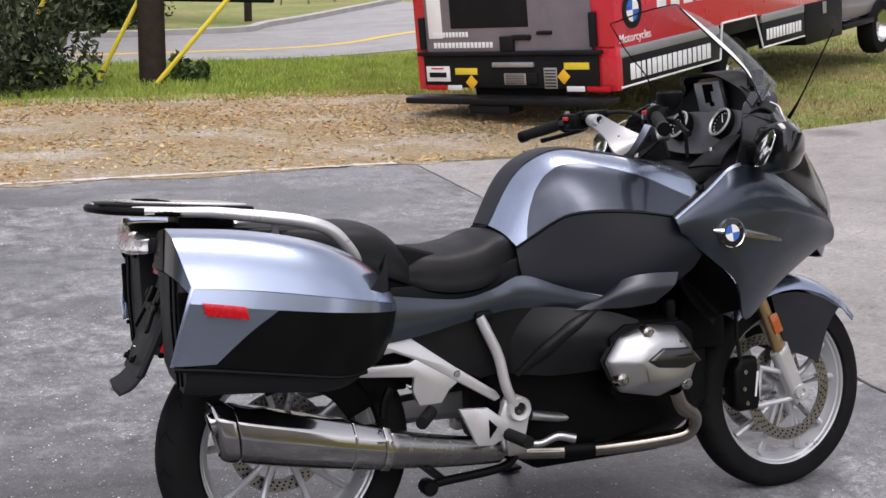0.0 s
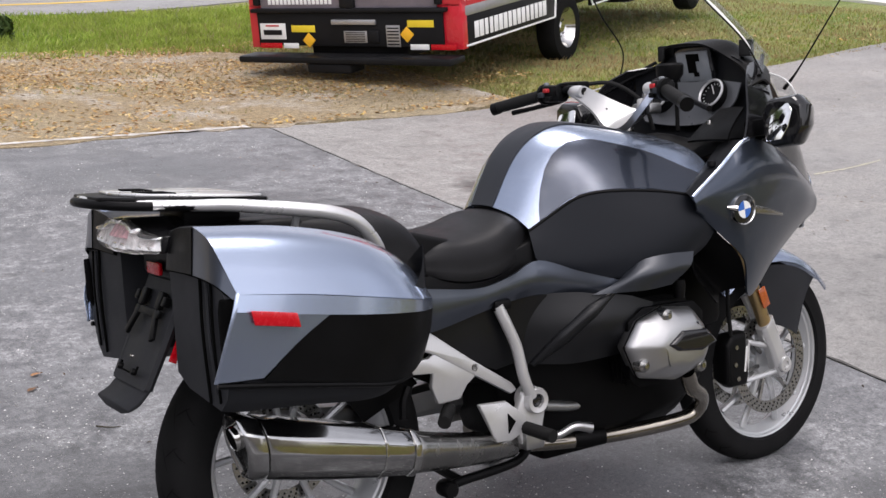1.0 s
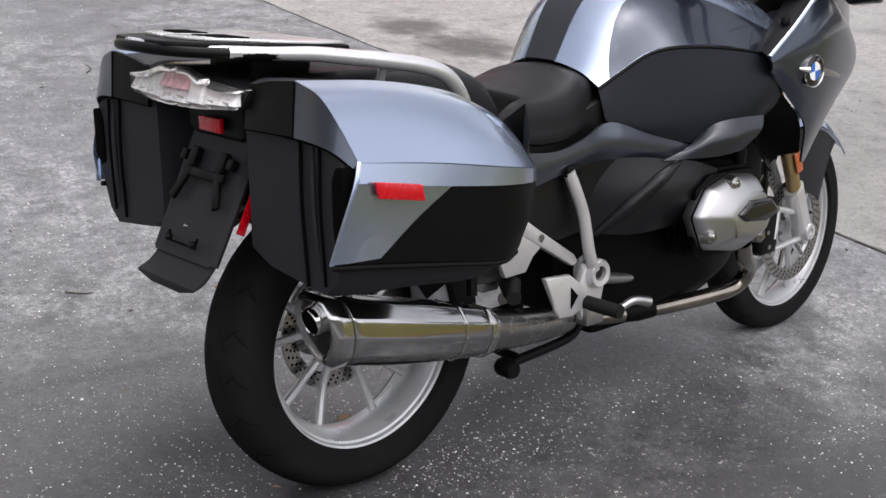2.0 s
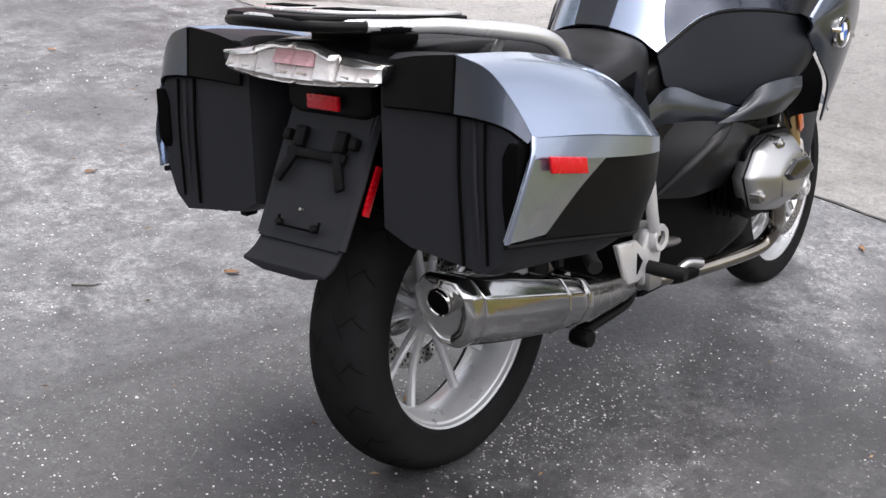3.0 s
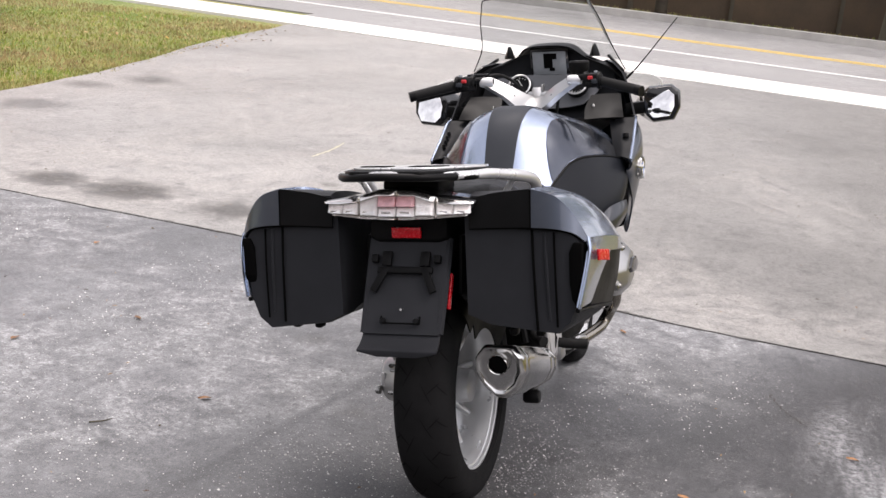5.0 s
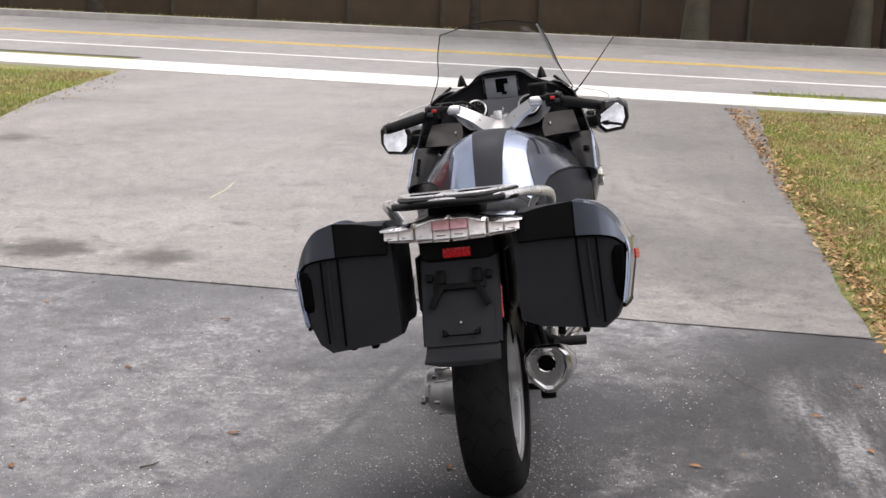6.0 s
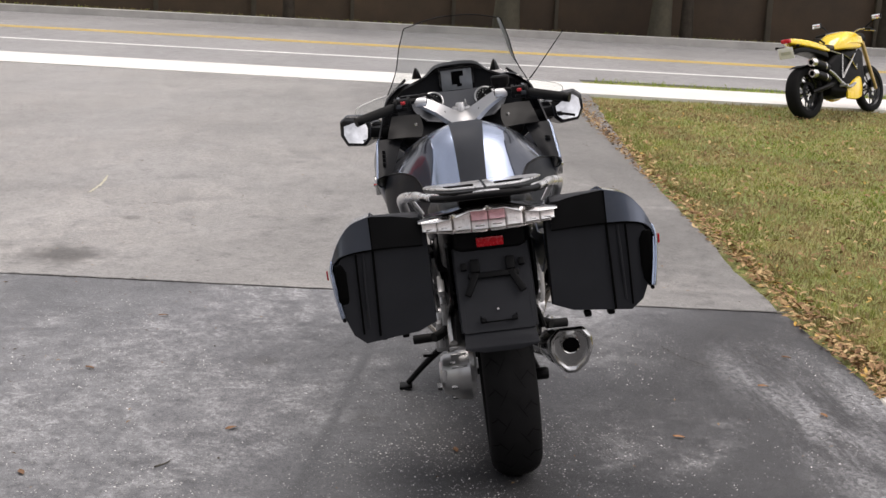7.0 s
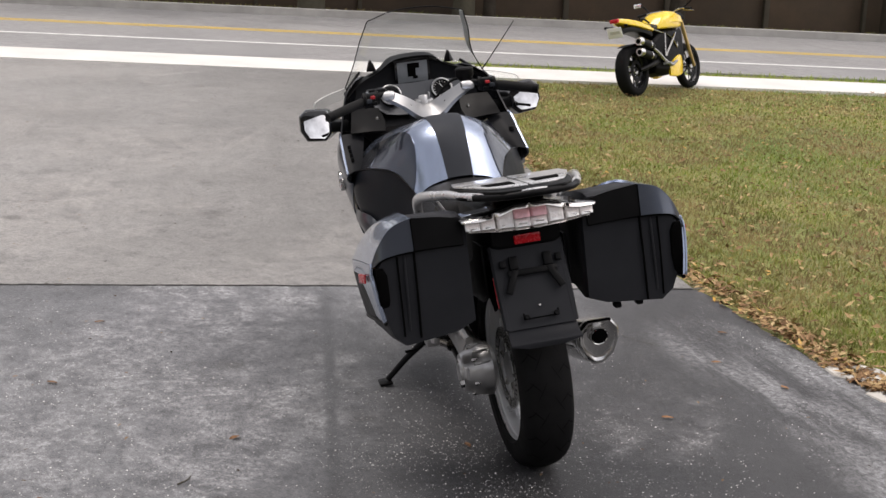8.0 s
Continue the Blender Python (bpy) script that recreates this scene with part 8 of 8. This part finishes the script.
lr = np.random.default_rng(5)
m_ = 3000
ex = 0.6 + 11.3 * lr.random(m_) ** 1.7
ey = -1.60 - 0.03 * np.sqrt(np.abs(ex - 1)) - np.abs(lr.normal(0, 0.105, m_)) + lr.uniform(-0.02, 0.06, m_)
lawnl = np.stack([lr.uniform(0.9, 11.5, 8000), lr.uniform(-8.5, -1.7, 8000)], 1)
leftl = np.stack([lr.uniform(4.5, 12.5, 900), lr.uniform(5.9, 9.5, 900)], 1)
v, f = strew(lr, np.concatenate([np.stack([ex, ey], 1), lawnl, leftl]), 0.022)
stuff_mesh("leaf_litter", v, f, EDGEL, "dry tan and brown leaves along the lawn edge", "leaf litter")
bx, by = lr.uniform(-5, 6, 42000), 5.84 + 4.85 * lr.random(42000) ** 1.0
keep = np.array([1.25 * noise.noise((a * 0.8, b * 1.5, 2.0)) for a, b in zip(bx, by)]) + lr.normal(0, 0.25, len(bx)) - 0.32 * np.exp(-((by - 6.45) / 0.4) ** 2) > -0.16
v, f = strew(lr, np.stack([bx[keep], by[keep]], 1), 0.023, 0.2)
stuff_mesh("leaf_litter", v, f, LEAFM, "thick dry leaves over bare soil", "leaf litter")

# ---- grass blades ----
def blades(rng, pts, h, w):
    n = len(pts)
    z = rise(pts[:, 0], pts[:, 1]) - 0.03
    a = rng.uniform(0, 2 * math.pi, n)
    hh = h * rng.uniform(0.4, 1.3, n)
    lean = rng.normal(0, 0.55, (n, 2)) * hh[:, None]
    dx = np.stack([np.cos(a), np.sin(a)], 1) * (w * rng.uniform(0.6, 1.3, n))[:, None]
    b = np.stack([pts[:, 0], pts[:, 1]], 1)
    tip = b + lean
    mid = b + lean * 0.35
    v = np.stack([np.c_[b - dx, z], np.c_[b + dx, z], np.c_[mid + dx * 0.8, z + hh * 0.6], np.c_[tip, z + hh], np.c_[mid - dx * 0.8, z + hh * 0.6]], 1)
    k = np.arange(n)[:, None] * 5
    return v.reshape(-1, 3).tolist(), np.concatenate([k + [0, 1, 2], k + [0, 2, 4], k + [4, 2, 3]]).tolist()


gr = np.random.default_rng(11)
lx = 0.7 + 11.6 * gr.random(110000) ** 1.35
ly = -1.66 - 0.02 * lx - 7.5 * gr.random(110000) ** 1.3
v, f = blades(gr, np.stack([lx, ly], 1)[(lx < 12.1) & ~((lx < 0.9) & (ly > -2.2))], 0.036, 0.0045)
stuff_mesh("grass", v, f, GRASSM, "short patchy lawn grass, green and straw", "grass")
qx, qy = gr.uniform(3.6, 13.2, 42000), 5.6 + 7.5 * gr.random(42000) ** 1.4
okq = qy > 5.62 + np.where(qx < 5.4, 0.75 - 0.28 * (qx - 3.6), np.where(qx > 7, 0.16 * (qx - 7), 0.05))
v, f = blades(gr, np.stack([qx, qy], 1)[okq], 0.045, 0.0055)
stuff_mesh("grass", v, f, GRASSM, "short patchy grass beside the driveway", "grass")
wx = gr.uniform(-6, 9, 44000)
wy = gr.uniform(10.1, 14.9, 44000)
v, f = blades(gr, np.stack([wx, wy], 1), 0.09, 0.007)
stuff_mesh("grass", v, f, GRASSG, "longer fresh green verge grass", "grass")
ox_, oy_ = gr.uniform(-5, 5.5, 30000), 5.85 + 4.9 * gr.random(30000) ** 0.8
tuft = np.array([noise.noise((a * 1.1, b * 1.3, 8.0)) for a, b in zip(ox_, oy_)]) > 0.22
v, f = blades(gr, np.stack([ox_, oy_], 1)[tuft], 0.055, 0.005)
stuff_mesh("grass", v, f, GRASSM, "thin grass tufts among the fallen leaves", "grass")
sy = gr.uniform(-30, 2, 5000)
sy = sy[sy < -2.4]
v, f = blades(gr, np.stack([road_x(sy, 0) + gr.uniform(1.38, 2.0, len(sy)), sy], 1), 0.07, 0.006)
stuff_mesh("grass", v, f, GRASSG, "narrow strip of grass between footway and road", "grass")
ky = gr.uniform(-30, 34, 8000)
v, f = blades(gr, np.stack([road_x(ky, 0) + gr.uniform(10.8, 14.1, len(ky)), ky], 1), 0.06, 0.010)
stuff_mesh("grass", v, f, GRASSM, "thin grass below the fence", "grass")

# ---- pale grit on the slab ----
pr = np.random.default_rng(21)
px, py = pr.uniform(-3.5, 2.45, 60000), pr.uniform(-1.55, 6.0, 60000)
pk = np.array([noise.noise((a * 0.35, b * 1.4, 7.0)) + 0.6 * noise.noise((a * 1.6, b * 1.6, 3.0)) for a, b in zip(px, py)]) + pr.normal(0, 0.18, 60000) + 0.25 * np.clip((py + 0.4) / 1.2, 0, 1) - 0.15 - 0.25 * (py < -0.45) > 0.20
px, py = px[pk], py[pk]
ps_ = pr.uniform(0.0010, 0.0032, len(px)) * (1 + 0.8 * (pr.random(len(px)) > 0.93))
fx, fy = pr.normal(0.25, 0.55, 9000), pr.normal(0.25, 0.42, 9000)
fk = np.array([noise.noise((a * 2.2, b * 2.2, 5.0)) for a, b in zip(fx, fy)]) + pr.normal(0, 0.15, 9000) > 0.16
px, py, ps_ = np.r_[px, fx[fk]], np.r_[py, fy[fk]], np.r_[ps_, pr.uniform(0.0008, 0.0026, fk.sum())]
hx_, hy_ = pr.normal(0.0, 0.7, 5000), pr.normal(0.95, 0.6, 5000)
hk = np.array([noise.noise((a * 1.5, b * 1.8, 11.0)) for a, b in zip(hx_, hy_)]) + pr.normal(0, 0.2, 5000) > 0.12
px, py, ps_ = np.r_[px, hx_[hk]], np.r_[py, hy_[hk]], np.r_[ps_, pr.uniform(0.0014, 0.0042, hk.sum())]
gx_, gy_ = pr.normal(0.4, 0.8, 6000), pr.normal(-0.25, 0.42, 6000)
gk = (np.array([noise.noise((a * 0.9, b * 2.6, 17.0)) for a, b in zip(gx_, gy_)]) + pr.normal(0, 0.10, 6000) > 0.18) & (gy_ > -1.5)
px, py, ps_ = np.r_[px, gx_[gk]], np.r_[py, gy_[gk]], np.r_[ps_, pr.uniform(0.0012, 0.0040, gk.sum())]
oct_ = np.array([(1, 0, 0), (0, 1, 0), (-1, 0, 0), (0, -1, 0), (0, 0, 0.7), (0, 0, -0.4)])
pv = np.c_[px, py, ps_ * 0.3][:, None] + oct_[None] * ps_[:, None, None] * pr.uniform(0.6, 1.3, (len(px), 6, 1))
pf = np.array([(0, 1, 4), (1, 2, 4), (2, 3, 4), (3, 0, 4), (1, 0, 5), (2, 1, 5), (3, 2, 5), (0, 3, 5)])
GRIT = island_mat("pale_grit", [(0, (0.22, 0.22, 0.22)), (0.5, (0.36, 0.36, 0.35)), (0.8, (0.60, 0.595, 0.58)), (1, (0.86, 0.85, 0.83))], 0.7)
stuff_mesh("grit", pv.reshape(-1, 3).tolist(), (np.arange(len(px))[:, None, None] * 6 + pf[None]).reshape(-1, 3).tolist(), GRIT, "pale grit scattered over the slab", "grit")

# ---- crumbs of bark, seed and leaf blown over the paving ----
CRUMB = island_mat("dark_crumbs", [(0, (0.03, 0.022, 0.016)), (0.5, (0.10, 0.065, 0.04)), (0.8, (0.24, 0.15, 0.08)), (1, (0.36, 0.26, 0.15))], 0.8)
cr_ = np.random.default_rng(31)
cx_, cy_ = cr_.uniform(-2.5, 11, 2600), cr_.uniform(-1.5, 5.6, 2600)
ck = np.array([noise.noise((a * 0.8, b * 0.8, 1.0)) for a, b in zip(cx_, cy_)]) + cr_.normal(0, 0.2, 2600) > 0.12
v, f = strew(cr_, np.stack([cx_, cy_], 1)[ck], 0.009, 0.1)
stuff_mesh("debris", v, f, CRUMB, "dark crumbs of bark and leaf blown over the paving", "debris")
